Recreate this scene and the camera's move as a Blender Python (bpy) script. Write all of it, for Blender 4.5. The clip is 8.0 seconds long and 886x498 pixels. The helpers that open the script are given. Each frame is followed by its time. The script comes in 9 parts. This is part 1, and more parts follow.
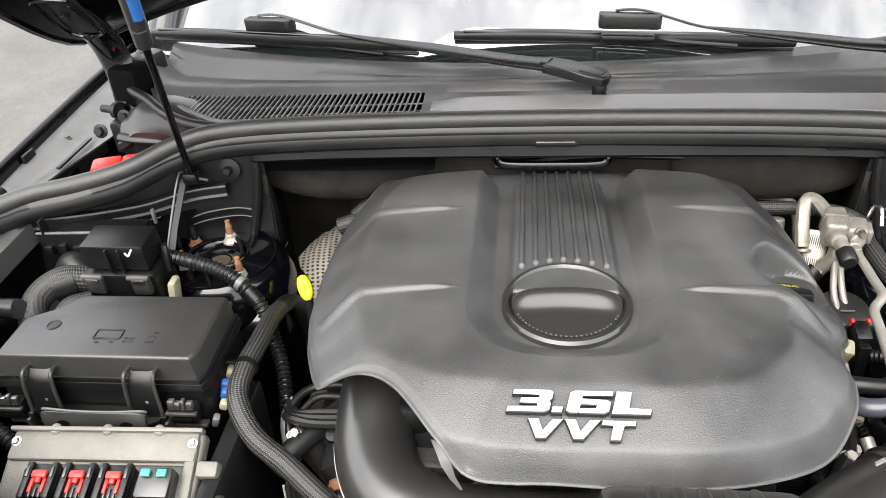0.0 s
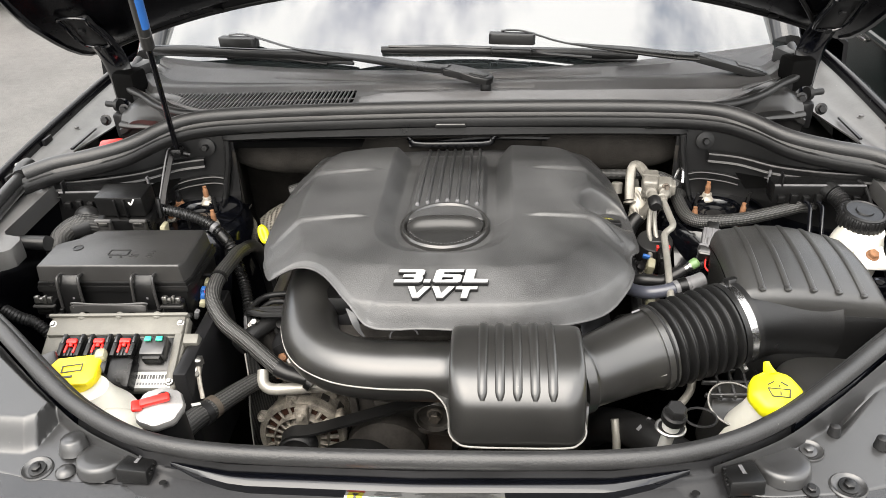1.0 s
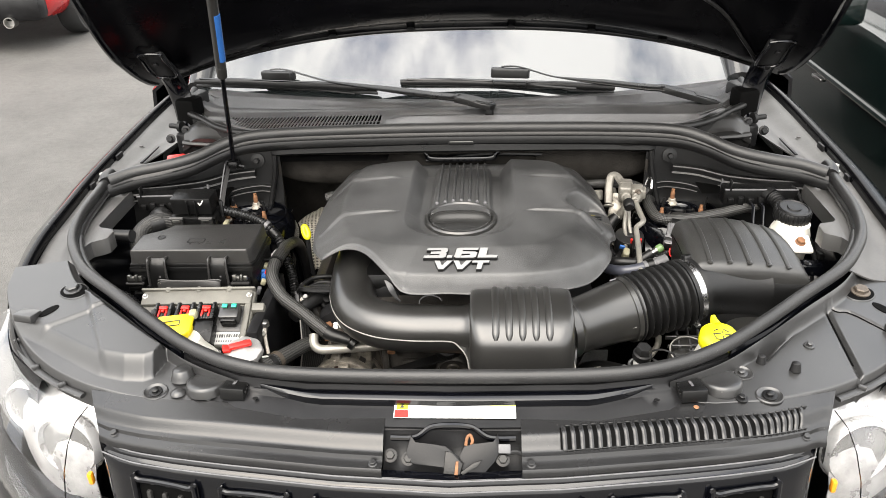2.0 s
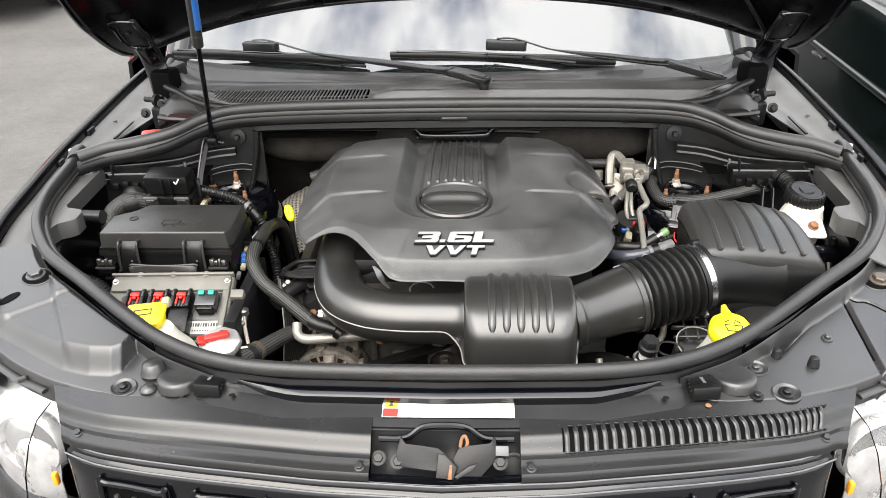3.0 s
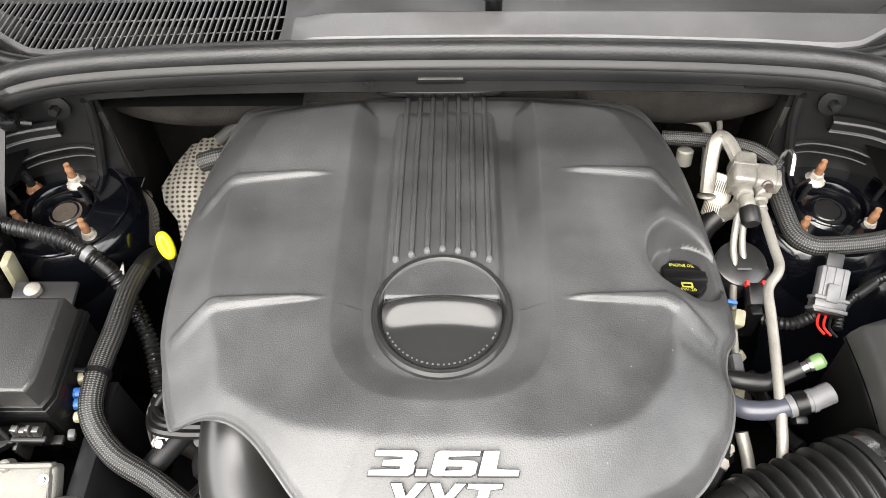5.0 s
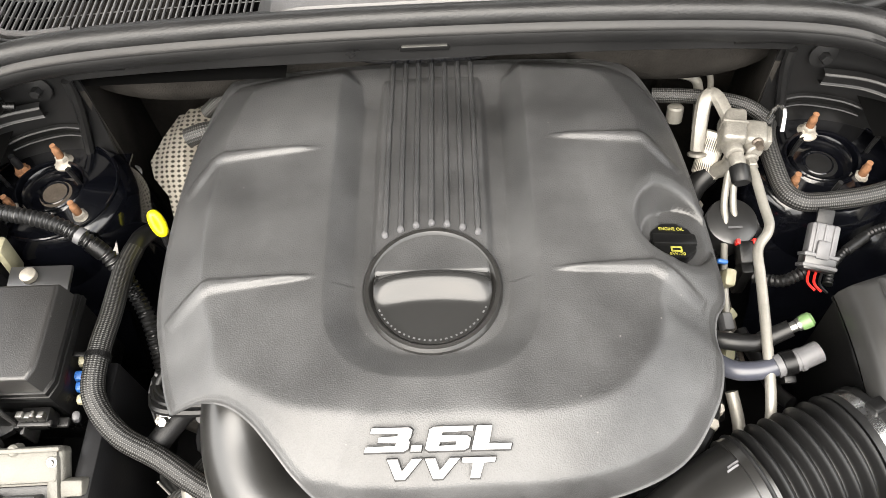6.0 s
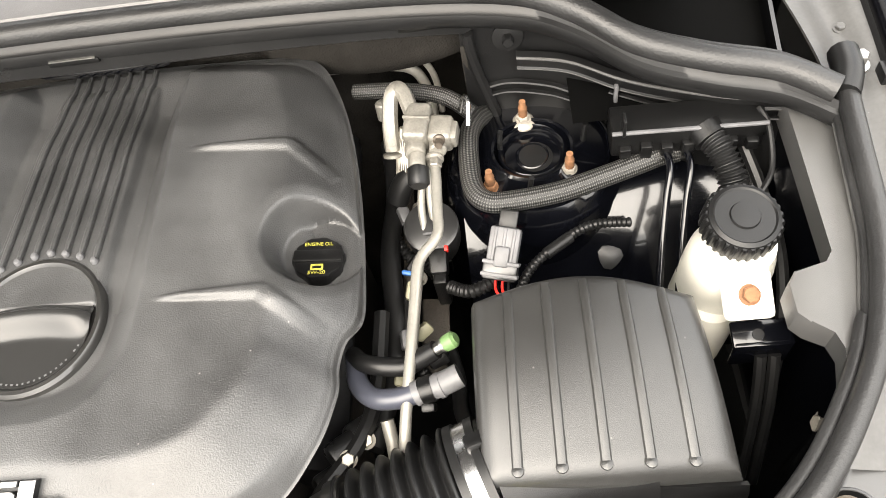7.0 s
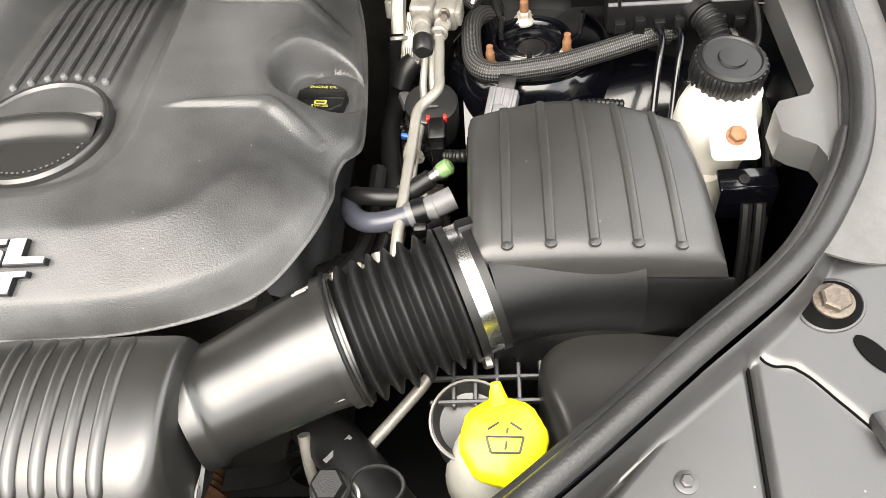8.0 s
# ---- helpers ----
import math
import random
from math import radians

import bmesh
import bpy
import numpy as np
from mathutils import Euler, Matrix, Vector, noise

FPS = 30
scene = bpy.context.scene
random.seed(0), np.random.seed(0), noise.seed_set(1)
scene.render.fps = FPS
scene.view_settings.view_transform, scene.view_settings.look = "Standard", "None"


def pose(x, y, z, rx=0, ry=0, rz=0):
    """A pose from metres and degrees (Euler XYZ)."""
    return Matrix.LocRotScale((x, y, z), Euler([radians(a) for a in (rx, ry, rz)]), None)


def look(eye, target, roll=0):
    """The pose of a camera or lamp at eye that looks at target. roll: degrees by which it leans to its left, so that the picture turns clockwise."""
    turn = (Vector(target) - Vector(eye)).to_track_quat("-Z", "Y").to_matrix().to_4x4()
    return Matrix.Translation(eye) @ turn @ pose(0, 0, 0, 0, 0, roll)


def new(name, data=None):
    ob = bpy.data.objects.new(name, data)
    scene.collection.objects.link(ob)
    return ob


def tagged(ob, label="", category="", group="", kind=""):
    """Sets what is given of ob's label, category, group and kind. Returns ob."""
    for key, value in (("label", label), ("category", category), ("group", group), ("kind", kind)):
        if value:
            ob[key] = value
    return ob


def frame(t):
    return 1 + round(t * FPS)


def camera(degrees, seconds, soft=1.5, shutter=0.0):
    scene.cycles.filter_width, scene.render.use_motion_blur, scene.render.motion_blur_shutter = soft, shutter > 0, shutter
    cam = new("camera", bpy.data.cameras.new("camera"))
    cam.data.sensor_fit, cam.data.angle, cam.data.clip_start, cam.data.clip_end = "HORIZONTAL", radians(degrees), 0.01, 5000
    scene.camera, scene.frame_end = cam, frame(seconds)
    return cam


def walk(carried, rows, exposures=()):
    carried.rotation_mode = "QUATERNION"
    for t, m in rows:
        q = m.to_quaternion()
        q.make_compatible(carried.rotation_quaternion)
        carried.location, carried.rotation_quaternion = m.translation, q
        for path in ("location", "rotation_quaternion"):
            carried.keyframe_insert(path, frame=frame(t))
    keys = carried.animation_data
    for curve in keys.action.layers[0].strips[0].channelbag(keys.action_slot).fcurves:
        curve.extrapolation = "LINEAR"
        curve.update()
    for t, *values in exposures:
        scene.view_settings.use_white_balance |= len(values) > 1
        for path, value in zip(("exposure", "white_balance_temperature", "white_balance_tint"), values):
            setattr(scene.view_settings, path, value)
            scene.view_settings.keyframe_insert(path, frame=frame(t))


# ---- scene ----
cam = camera(60.5, 8.0, soft=0.45)
PATH = [
    (0, (-0.035, -0.863, 1.573), (-0.253, 0.778, 0.451), -3.9),
    (0.5, (0.029, -1.007, 1.588), (-0.145, 0.649, 0.481), -3.3),
    (1, (0.084, -1.212, 1.638), (-0.06, 0.487, 0.593), -2.7),
    (1.5, (0.054, -1.428, 1.683), (-0.059, 0.314, 0.707), -2.0),
    (1.7, (0.054, -1.492, 1.7), (-0.062, 0.262, 0.747), -2.2),
    (2.8, (0.03, -1.499, 1.691), (-0.049, 0.255, 0.735), -1.2),
    (3, (0.04, -1.418, 1.667), (-0.04, 0.31, 0.663), -1.4),
    (3.5, (0.077, -1.159, 1.619), (0.0, 0.482, 0.478), -1.5),
    (4, (0.033, -0.909, 1.591), (-0.035, 0.602, 0.282), -1.5),
    (4.5, (0.006, -0.693, 1.623), (-0.049, 0.641, 0.135), -1.8),
    (4.7, (0.017, -0.643, 1.654), (-0.035, 0.629, 0.111), -1.8),
    (5.8, (0.032, -0.602, 1.712), (-0.024, 0.485, 0.034), -4.0),
    (6, (0.04, -0.593, 1.709), (-0.022, 0.473, 0.017), -4.9),
    (6.5, (0.191, -0.552, 1.684), (0.094, 0.442, -0.049), -8.1),
    (7, (0.441, -0.535, 1.635), (0.228, 0.494, -0.066), -15.2),
    (7.5, (0.497, -0.562, 1.575), (0.273, 0.535, -0.082), -14.6),
    (8, (0.422, -0.746, 1.51), (0.251, 0.509, -0.038), -8.6),
]
walk(cam, [(t, look(eye, target, roll)) for t, eye, target, roll in PATH], exposures=[(0, 2.34, 6650, 10), (0.5, 2.35, 6700, 10), (1, 2.22, 6800, 10), (1.5, 2.1, 6900, 10), (3, 2.11, 6650, 10), (3.5, 2.15, 6650, 10), (4.5, 2.48, 6650, 10), (6, 2.62, 6900, 10), (6.5, 2.60, 7050, 10), (7, 2.76, 7100, 10), (7.5, 2.76, 7050, 10), (8, 2.66, 7000, 10)])

# ---------------------------------------------------------------- light
world = bpy.data.worlds.new("world")
scene.world = world
world.use_nodes = True
wn = world.node_tree
bg = wn.nodes["Background"]
sky = wn.nodes.new("ShaderNodeTexSky")
sky.sky_type = 'NISHITA'
sky.sun_disc = False
sky.sun_elevation, sky.sun_rotation = radians(52), radians(200)
sky.air_density, sky.dust_density, sky.ozone_density = 1.0, 4.0, 1.0
# broken cloud over the clear sky
wtc = wn.nodes.new("ShaderNodeTexCoord")
cloud = wn.nodes.new("ShaderNodeTexNoise")
cloud.inputs["Scale"].default_value, cloud.inputs["Detail"].default_value, cloud.inputs["Roughness"].default_value = 2.6, 6.0, 0.55
wn.links.new(wtc.outputs["Generated"], cloud.inputs["Vector"])
cover_amount = wn.nodes.new("ShaderNodeMapRange")
cover_amount.inputs[1].default_value, cover_amount.inputs[2].default_value, cover_amount.inputs[3].default_value = 0.36, 0.52, 0.15
wn.links.new(cloud.outputs[0], cover_amount.inputs[0])
cloud_mix = wn.nodes.new("ShaderNodeMixRGB")
cloud_mix.inputs[2].default_value = (9.5, 9.6, 9.7, 1)
wn.links.new(cover_amount.outputs[0], cloud_mix.inputs[0])
wn.links.new(sky.outputs[0], cloud_mix.inputs[1])
# an overcast sky is brightest overhead
wsep = wn.nodes.new("ShaderNodeSeparateXYZ")
wn.links.new(wtc.outputs["Generated"], wsep.inputs[0])
zenith = wn.nodes.new("ShaderNodeMapRange")
zenith.inputs[1].default_value, zenith.inputs[2].default_value, zenith.inputs[3].default_value, zenith.inputs[4].default_value = 0.0, 1.0, 0.6, 1.15
wn.links.new(wsep.outputs[2], zenith.inputs[0])
lit = wn.nodes.new("ShaderNodeVectorMath")
lit.operation = 'SCALE'
wn.links.new(cloud_mix.outputs[0], lit.inputs[0])
wn.links.new(zenith.outputs[0], lit.inputs[3])
wn.links.new(lit.outputs[0], bg.inputs[0])
bg.inputs[1].default_value = 0.12
sun_data = bpy.data.lights.new("sun", 'SUN')
sun_data.energy, sun_data.angle, sun_data.color = 1.2, radians(60), (1.0, 0.96, 0.9)
sun = new("sun", sun_data)
sun.matrix_world = look((-1.0, -3.0, 5.0), (0, 0, 0.5))

# ---------------------------------------------------------------- materials


def shader(name):
    m = bpy.data.materials.new(name)
    m.use_nodes = True
    nt = m.node_tree
    return m, nt, nt.nodes["Principled BSDF"]


def node(nt, kind, **values):
    n = nt.nodes.new(kind)
    for key, value in values.items():
        n.inputs[key].default_value = value
    return n


def surface(name, col, rough=0.5, metal=0.0, grain=0.0, size=900.0, wear=0.25, patch=9.0, coat=0.0, rough_var=0.12, dust=0.0, spec=0.5, specks=0.0):
    """Colour broken up at two scales, roughness that varies, a fine bump. grain: bump strength; size: its frequency per metre."""
    m, nt, b = shader(name)
    tc = nt.nodes.new("ShaderNodeTexCoord")
    big = node(nt, "ShaderNodeTexNoise", Scale=patch, Detail=5.0, Roughness=0.6)
    fine = node(nt, "ShaderNodeTexNoise", Scale=size, Detail=2.0)
    for n in (big, fine):
        nt.links.new(tc.outputs["Object"], n.inputs["Vector"])
    mixed = node(nt, "ShaderNodeMixRGB", Color1=tuple(c * (1 - wear) for c in col) + (1,), Color2=tuple(min(1, c * (1 + wear) + dust) for c in col) + (1,))
    add = nt.nodes.new("ShaderNodeMath")
    add.operation = 'MULTIPLY_ADD'
    add.inputs[1].default_value = 0.35
    nt.links.new(fine.outputs[0], add.inputs[0])
    scl = nt.nodes.new("ShaderNodeMath")
    scl.operation = 'MULTIPLY_ADD'
    scl.inputs[1].default_value, scl.inputs[2].default_value = 1.6, -0.47
    nt.links.new(big.outputs[0], scl.inputs[0])
    nt.links.new(scl.outputs[0], add.inputs[2])
    nt.links.new(add.outputs[0], mixed.inputs[0])
    tone = mixed
    if specks:
        # scattered grains of dust and small scratches
        dots = node(nt, "ShaderNodeTexVoronoi", Scale=75.0)
        nt.links.new(tc.outputs["Object"], dots.inputs["Vector"])
        near = nt.nodes.new("ShaderNodeMapRange")
        near.inputs[1].default_value, near.inputs[2].default_value, near.inputs[3].default_value, near.inputs[4].default_value = 0.03, 0.075, 1.0, 0.0
        nt.links.new(dots.outputs["Distance"], near.inputs[0])
        some = nt.nodes.new("ShaderNodeSeparateColor")
        nt.links.new(dots.outputs["Color"], some.inputs[0])
        pick = nt.nodes.new("ShaderNodeMapRange")
        pick.inputs[1].default_value, pick.inputs[2].default_value, pick.inputs[4].default_value = 0.68, 1.0, specks
        nt.links.new(some.outputs[0], pick.inputs[0])
        both = nt.nodes.new("ShaderNodeMath")
        both.operation = 'MULTIPLY'
        nt.links.new(near.outputs[0], both.inputs[0])
        nt.links.new(pick.outputs[0], both.inputs[1])
        tone = node(nt, "ShaderNodeMixRGB", Color2=(0.30, 0.29, 0.27, 1))
        nt.links.new(both.outputs[0], tone.inputs[0])
        nt.links.new(mixed.outputs[0], tone.inputs[1])
    nt.links.new(tone.outputs[0], b.inputs["Base Color"])
    rr = nt.nodes.new("ShaderNodeMath")
    rr.operation = 'MULTIPLY_ADD'
    rr.inputs[1].default_value, rr.inputs[2].default_value = 2 * rough_var, rough - rough_var
    nt.links.new(big.outputs[0], rr.inputs[0])
    nt.links.new(rr.outputs[0], b.inputs["Roughness"])
    b.inputs["Metallic"].default_value = metal
    b.inputs["Coat Weight"].default_value = coat
    b.inputs["Specular IOR Level"].default_value = spec
    b.inputs["Coat Roughness"].default_value = 0.06
    if grain:
        bump = node(nt, "ShaderNodeBump", Strength=grain, Distance=0.001)
        nt.links.new(fine.outputs[0], bump.inputs["Height"])
        nt.links.new(bump.outputs[0], b.inputs["Normal"])
    return m


def braid(name, col, light, around=10.0, along=260.0, low=-0.5, high=0.6):
    """A woven sleeve: crossing strands along the tube's own coordinates."""
    m, nt, b = shader(name)
    uv = nt.nodes.new("ShaderNodeUVMap")
    uv.uv_map = "UVMap"
    sep = nt.nodes.new("ShaderNodeSeparateXYZ")
    nt.links.new(uv.outputs[0], sep.inputs[0])

    def strand(sign):
        a = nt.nodes.new("ShaderNodeMath")
        a.operation = 'MULTIPLY'
        a.inputs[1].default_value = around
        nt.links.new(sep.outputs[0], a.inputs[0])
        c = nt.nodes.new("ShaderNodeMath")
        c.operation = 'MULTIPLY_ADD'
        c.inputs[1].default_value = sign * along
        nt.links.new(sep.outputs[1], c.inputs[0])
        nt.links.new(a.outputs[0], c.inputs[2])
        s = nt.nodes.new("ShaderNodeMath")
        s.operation = 'SINE'
        tau = nt.nodes.new("ShaderNodeMath")
        tau.operation = 'MULTIPLY'
        tau.inputs[1].default_value = 6.2832
        nt.links.new(c.outputs[0], tau.inputs[0])
        nt.links.new(tau.outputs[0], s.inputs[0])
        return s
    p, q = strand(1), strand(-1)
    mul = nt.nodes.new("ShaderNodeMath")
    mul.operation = 'MULTIPLY'
    nt.links.new(p.outputs[0], mul.inputs[0])
    nt.links.new(q.outputs[0], mul.inputs[1])
    ramp = nt.nodes.new("ShaderNodeMapRange")
    ramp.inputs[1].default_value, ramp.inputs[2].default_value = low, high
    nt.links.new(mul.outputs[0], ramp.inputs[0])
    mix = node(nt, "ShaderNodeMixRGB", Color1=(*col, 1), Color2=(*light, 1))
    nt.links.new(ramp.outputs[0], mix.inputs[0])
    nt.links.new(mix.outputs[0], b.inputs["Base Color"])
    bump = node(nt, "ShaderNodeBump", Strength=0.6, Distance=0.001)
    nt.links.new(ramp.outputs[0], bump.inputs["Height"])
    nt.links.new(bump.outputs[0], b.inputs["Normal"])
    b.inputs["Roughness"].default_value = 0.5
    return m


COVER = surface("cover_plastic", (0.038, 0.0383, 0.0388), 0.36, grain=0.38, size=750, wear=0.8, patch=7, rough_var=0.11, dust=0.014, spec=0.50, specks=0.5)
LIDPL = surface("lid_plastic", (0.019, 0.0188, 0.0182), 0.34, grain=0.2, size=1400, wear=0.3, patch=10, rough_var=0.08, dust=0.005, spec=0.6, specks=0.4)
BOXPL = surface("box_lid_plastic", (0.0165, 0.0160, 0.0155), 0.34, grain=0.3, size=900, wear=0.25, patch=14, rough_var=0.08, dust=0.006, spec=0.55, specks=0.5)
BADGE = surface("badge_plastic", (0.020, 0.020, 0.0197), 0.25, grain=0.05, size=900, wear=0.1, patch=12, rough_var=0.03, spec=0.42)
# near black that paints shade into openings; also joints and the hinge body
VOID = surface("shade_and_joint_black", (0.0015, 0.0015, 0.0015), 0.7, spec=0.05)
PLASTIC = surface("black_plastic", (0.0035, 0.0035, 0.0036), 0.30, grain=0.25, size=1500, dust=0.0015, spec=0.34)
SATIN = surface("satin_black_plastic", (0.0165, 0.0161, 0.0154), 0.30, grain=0.05, size=1300, rough_var=0.05, wear=0.3, patch=12, spec=0.82, specks=0.25)
# pale colour paints the light caught by moulded edges; also the guard's stitching
SEAM = surface("pale_edge_and_highlight", (0.22, 0.215, 0.20), 0.4, wear=0.3, patch=40)
OILY = surface("oily_dark_casting", (0.030, 0.027, 0.024), 0.42, metal=0.2, grain=0.5, size=260, wear=0.8, patch=28, dust=0.014)
COPPER = surface("dark_copper_winding", (0.045, 0.018, 0.011), 0.45, metal=0.4, wear=0.6, patch=60)
MATTE = surface("dusty_matte_plastic", (0.007, 0.007, 0.0073), 0.45, grain=0.3, size=900, dust=0.004, spec=0.28)
SHROUD = surface("grey_black_shroud", (0.0135, 0.0135, 0.0138), 0.32, grain=0.07, size=1200, dust=0.012, patch=6, spec=0.75, specks=0.5)
COWL = surface("weathered_cowl_plastic", (0.078, 0.0768, 0.078), 0.36, grain=0.3, size=900, dust=0.025, patch=5, wear=0.5, specks=0.6, spec=0.6)
SHELF = surface("lighter_shelf_plastic", (0.060, 0.0592, 0.0582), 0.40, grain=0.2, size=1200, dust=0.012, patch=7, spec=0.5)
TOPCOV = surface("grille_cover_plastic", (0.0090, 0.0090, 0.0094), 0.25, grain=0.10, size=1300, dust=0.005, patch=5, rough_var=0.10, spec=0.55, specks=0.4)
RUBBER = surface("black_rubber", (0.0052, 0.0052, 0.0054), 0.38, grain=0.12, size=700, dust=0.005, spec=0.32)
PAINT = surface("black_car_paint", (0.0016, 0.0018, 0.0028), 0.17, coat=0.5, wear=0.3, rough_var=0.04, spec=0.32)
INNER = surface("dull_black_paint", (0.0060, 0.0060, 0.0066), 0.34, wear=0.5, grain=0.1, size=400, dust=0.006, spec=0.25)
RAIL = surface("grey_dusty_paint", (0.058, 0.0572, 0.056), 0.40, wear=0.4, patch=12, grain=0.06, size=300, dust=0.018, spec=0.35, specks=0.5)
SEALR = surface("seal_rubber", (0.0115, 0.0115, 0.0118), 0.42, grain=0.4, size=420, dust=0.010, patch=14, spec=0.45, specks=0.3)
CONDUIT = surface("corrugated_conduit_plastic", (0.010, 0.010, 0.0102), 0.30, wear=0.4, patch=30, dust=0.004, spec=0.65)
BOOT = surface("grey_moulded_rubber", (0.012, 0.0117, 0.0115), 0.36, grain=0.15, size=600, wear=0.35, patch=12, dust=0.006, spec=0.45)
ENGM = surface("grimy_engine_casting", (0.070, 0.060, 0.050), 0.6, metal=0.3, grain=0.8, size=300, wear=0.6, patch=30)
HOSEB = surface("blue_grey_hose", (0.045, 0.048, 0.062), 0.33, wear=0.2)
GRIME = surface("greasy_dark_steel", (0.006, 0.0055, 0.005), 0.38, metal=0.1, grain=0.3, size=300, wear=0.6, patch=60, spec=0.4)
LAMP = surface("lamp_reflector", (0.36, 0.36, 0.365), 0.30, metal=0.45, wear=0.5, patch=25)
SHIELD = surface("black_splash_shield", (0.0052, 0.0052, 0.0054), 0.32, grain=0.2, size=1200, dust=0.003, patch=8, spec=0.34)
CASTM = surface("refrigerant_block_casting", (0.20, 0.19, 0.168), 0.48, metal=0.4, grain=0.5, size=400, wear=0.45, patch=45)
ALTM = surface("alternator_casting", (0.25, 0.228, 0.195), 0.48, metal=0.45, grain=0.7, size=400, wear=0.8, patch=60)
LINER = surface("hood_inner_paint", (0.0018, 0.0018, 0.0024), 0.26, wear=0.4, grain=0.05, size=300, spec=0.12)
FELT = surface("felt_insulation", (0.0165, 0.0148, 0.0128), 0.95, grain=0.9, size=420, dust=0.010, patch=14, wear=0.6, spec=0.05)
ALU = surface("cast_aluminium", (0.28, 0.27, 0.25), 0.5, metal=0.9, grain=0.5, size=500, wear=0.3, patch=25, spec=0.5)
DIRTY_ALU = surface("oxidised_aluminium", (0.10, 0.082, 0.066), 0.5, metal=0.5, grain=0.8, size=300, wear=0.5, patch=30)
PIPE = surface("bare_aluminium_pipe", (0.25, 0.24, 0.215), 0.42, metal=0.4, wear=0.35, grain=0.2, size=300)
STEEL = surface("zinc_steel", (0.34, 0.335, 0.32), 0.36, metal=1.0, wear=0.3, patch=40)
BAND = surface("bright_steel_band", (0.78, 0.78, 0.78), 0.24, metal=1.0, wear=0.1, patch=40)
ZINC = surface("dull_zinc_nut", (0.32, 0.295, 0.255), 0.5, metal=0.35, wear=0.4, patch=90)
RUST = surface("rusty_stud", (0.20, 0.095, 0.045), 0.75, metal=0.2, grain=0.5, size=700, wear=0.5, patch=120)
ECU = surface("grey_white_casting", (0.118, 0.114, 0.100), 0.55, metal=0.1, grain=0.4, size=600, wear=0.4, patch=18)
WHITE = surface("milky_plastic", (0.60, 0.585, 0.52), 0.4, wear=0.15, patch=20)
WHITE2 = surface("white_plastic", (0.68, 0.67, 0.63), 0.4, wear=0.08, patch=20)
YELLOW = surface("yellow_plastic", (0.74, 0.58, 0.012), 0.4, wear=0.15, patch=25)
PRINTY = surface("faded_yellow_print", (0.30, 0.28, 0.05), 0.5, wear=0.5, patch=160)
LIME = surface("lime_yellow_plastic", (0.72, 0.68, 0.012), 0.4, wear=0.15, patch=25)
GREEN = surface("pale_green_plastic", (0.11, 0.19, 0.075), 0.45, wear=0.25)
TEAL = surface("teal_plastic", (0.02, 0.42, 0.26), 0.4, wear=0.15)
RED = surface("red_plastic", (0.62, 0.02, 0.015), 0.42, wear=0.15)
BLUE = surface("blue_plastic", (0.02, 0.11, 0.36), 0.45, wear=0.2)
CREAM = surface("cream_connector", (0.26, 0.245, 0.165), 0.5, wear=0.35, patch=60)
GREY = surface("grey_connector", (0.098, 0.098, 0.102), 0.48, wear=0.35, patch=60)
CHROME = surface("silver_letter", (0.28, 0.28, 0.28), 0.36, metal=0.5, wear=0.12)
TINNED = surface("dull_tinned_steel", (0.44, 0.43, 0.42), 0.46, metal=0.75, wear=0.4, patch=40)
LABEL_W = surface("label_white", (0.85, 0.85, 0.82), 0.45, wear=0.05)
LABEL_Y = surface("label_yellow", (0.85, 0.75, 0.02), 0.45, wear=0.05)
INK = surface("dark_print", (0.03, 0.03, 0.03), 0.5)
PALE = surface("faint_print", (0.45, 0.45, 0.43), 0.5)
ORANGE = surface("amber_lens", (0.8, 0.3, 0.02), 0.3)
BRAID = braid("braided_sleeve", (0.003, 0.003, 0.003), (0.075, 0.074, 0.070), 9, 230, -0.2, 0.8)
BRAID2 = braid("fine_braided_sleeve", (0.003, 0.003, 0.003), (0.065, 0.064, 0.061), 10, 330, -0.25, 0.85)
FOIL = braid("perforated_heat_shield", (0.06, 0.054, 0.045), (0.50, 0.47, 0.41), 18, 18, -0.55, -0.05)
TYRE = surface("tyre_rubber", (0.02, 0.02, 0.02), 0.8, grain=0.5, size=200)
SEAT = surface("dark_interior", (0.03, 0.03, 0.032), 0.8, wear=0.3, patch=3)
REDPAINT = surface("red_car_paint", (0.45, 0.012, 0.015), 0.25, coat=1.0, wear=0.1)
GREENPAINT = surface("dark_green_paint", (0.003, 0.0065, 0.006), 0.14, coat=0.3, wear=0.2, rough_var=0.03, spec=0.2)


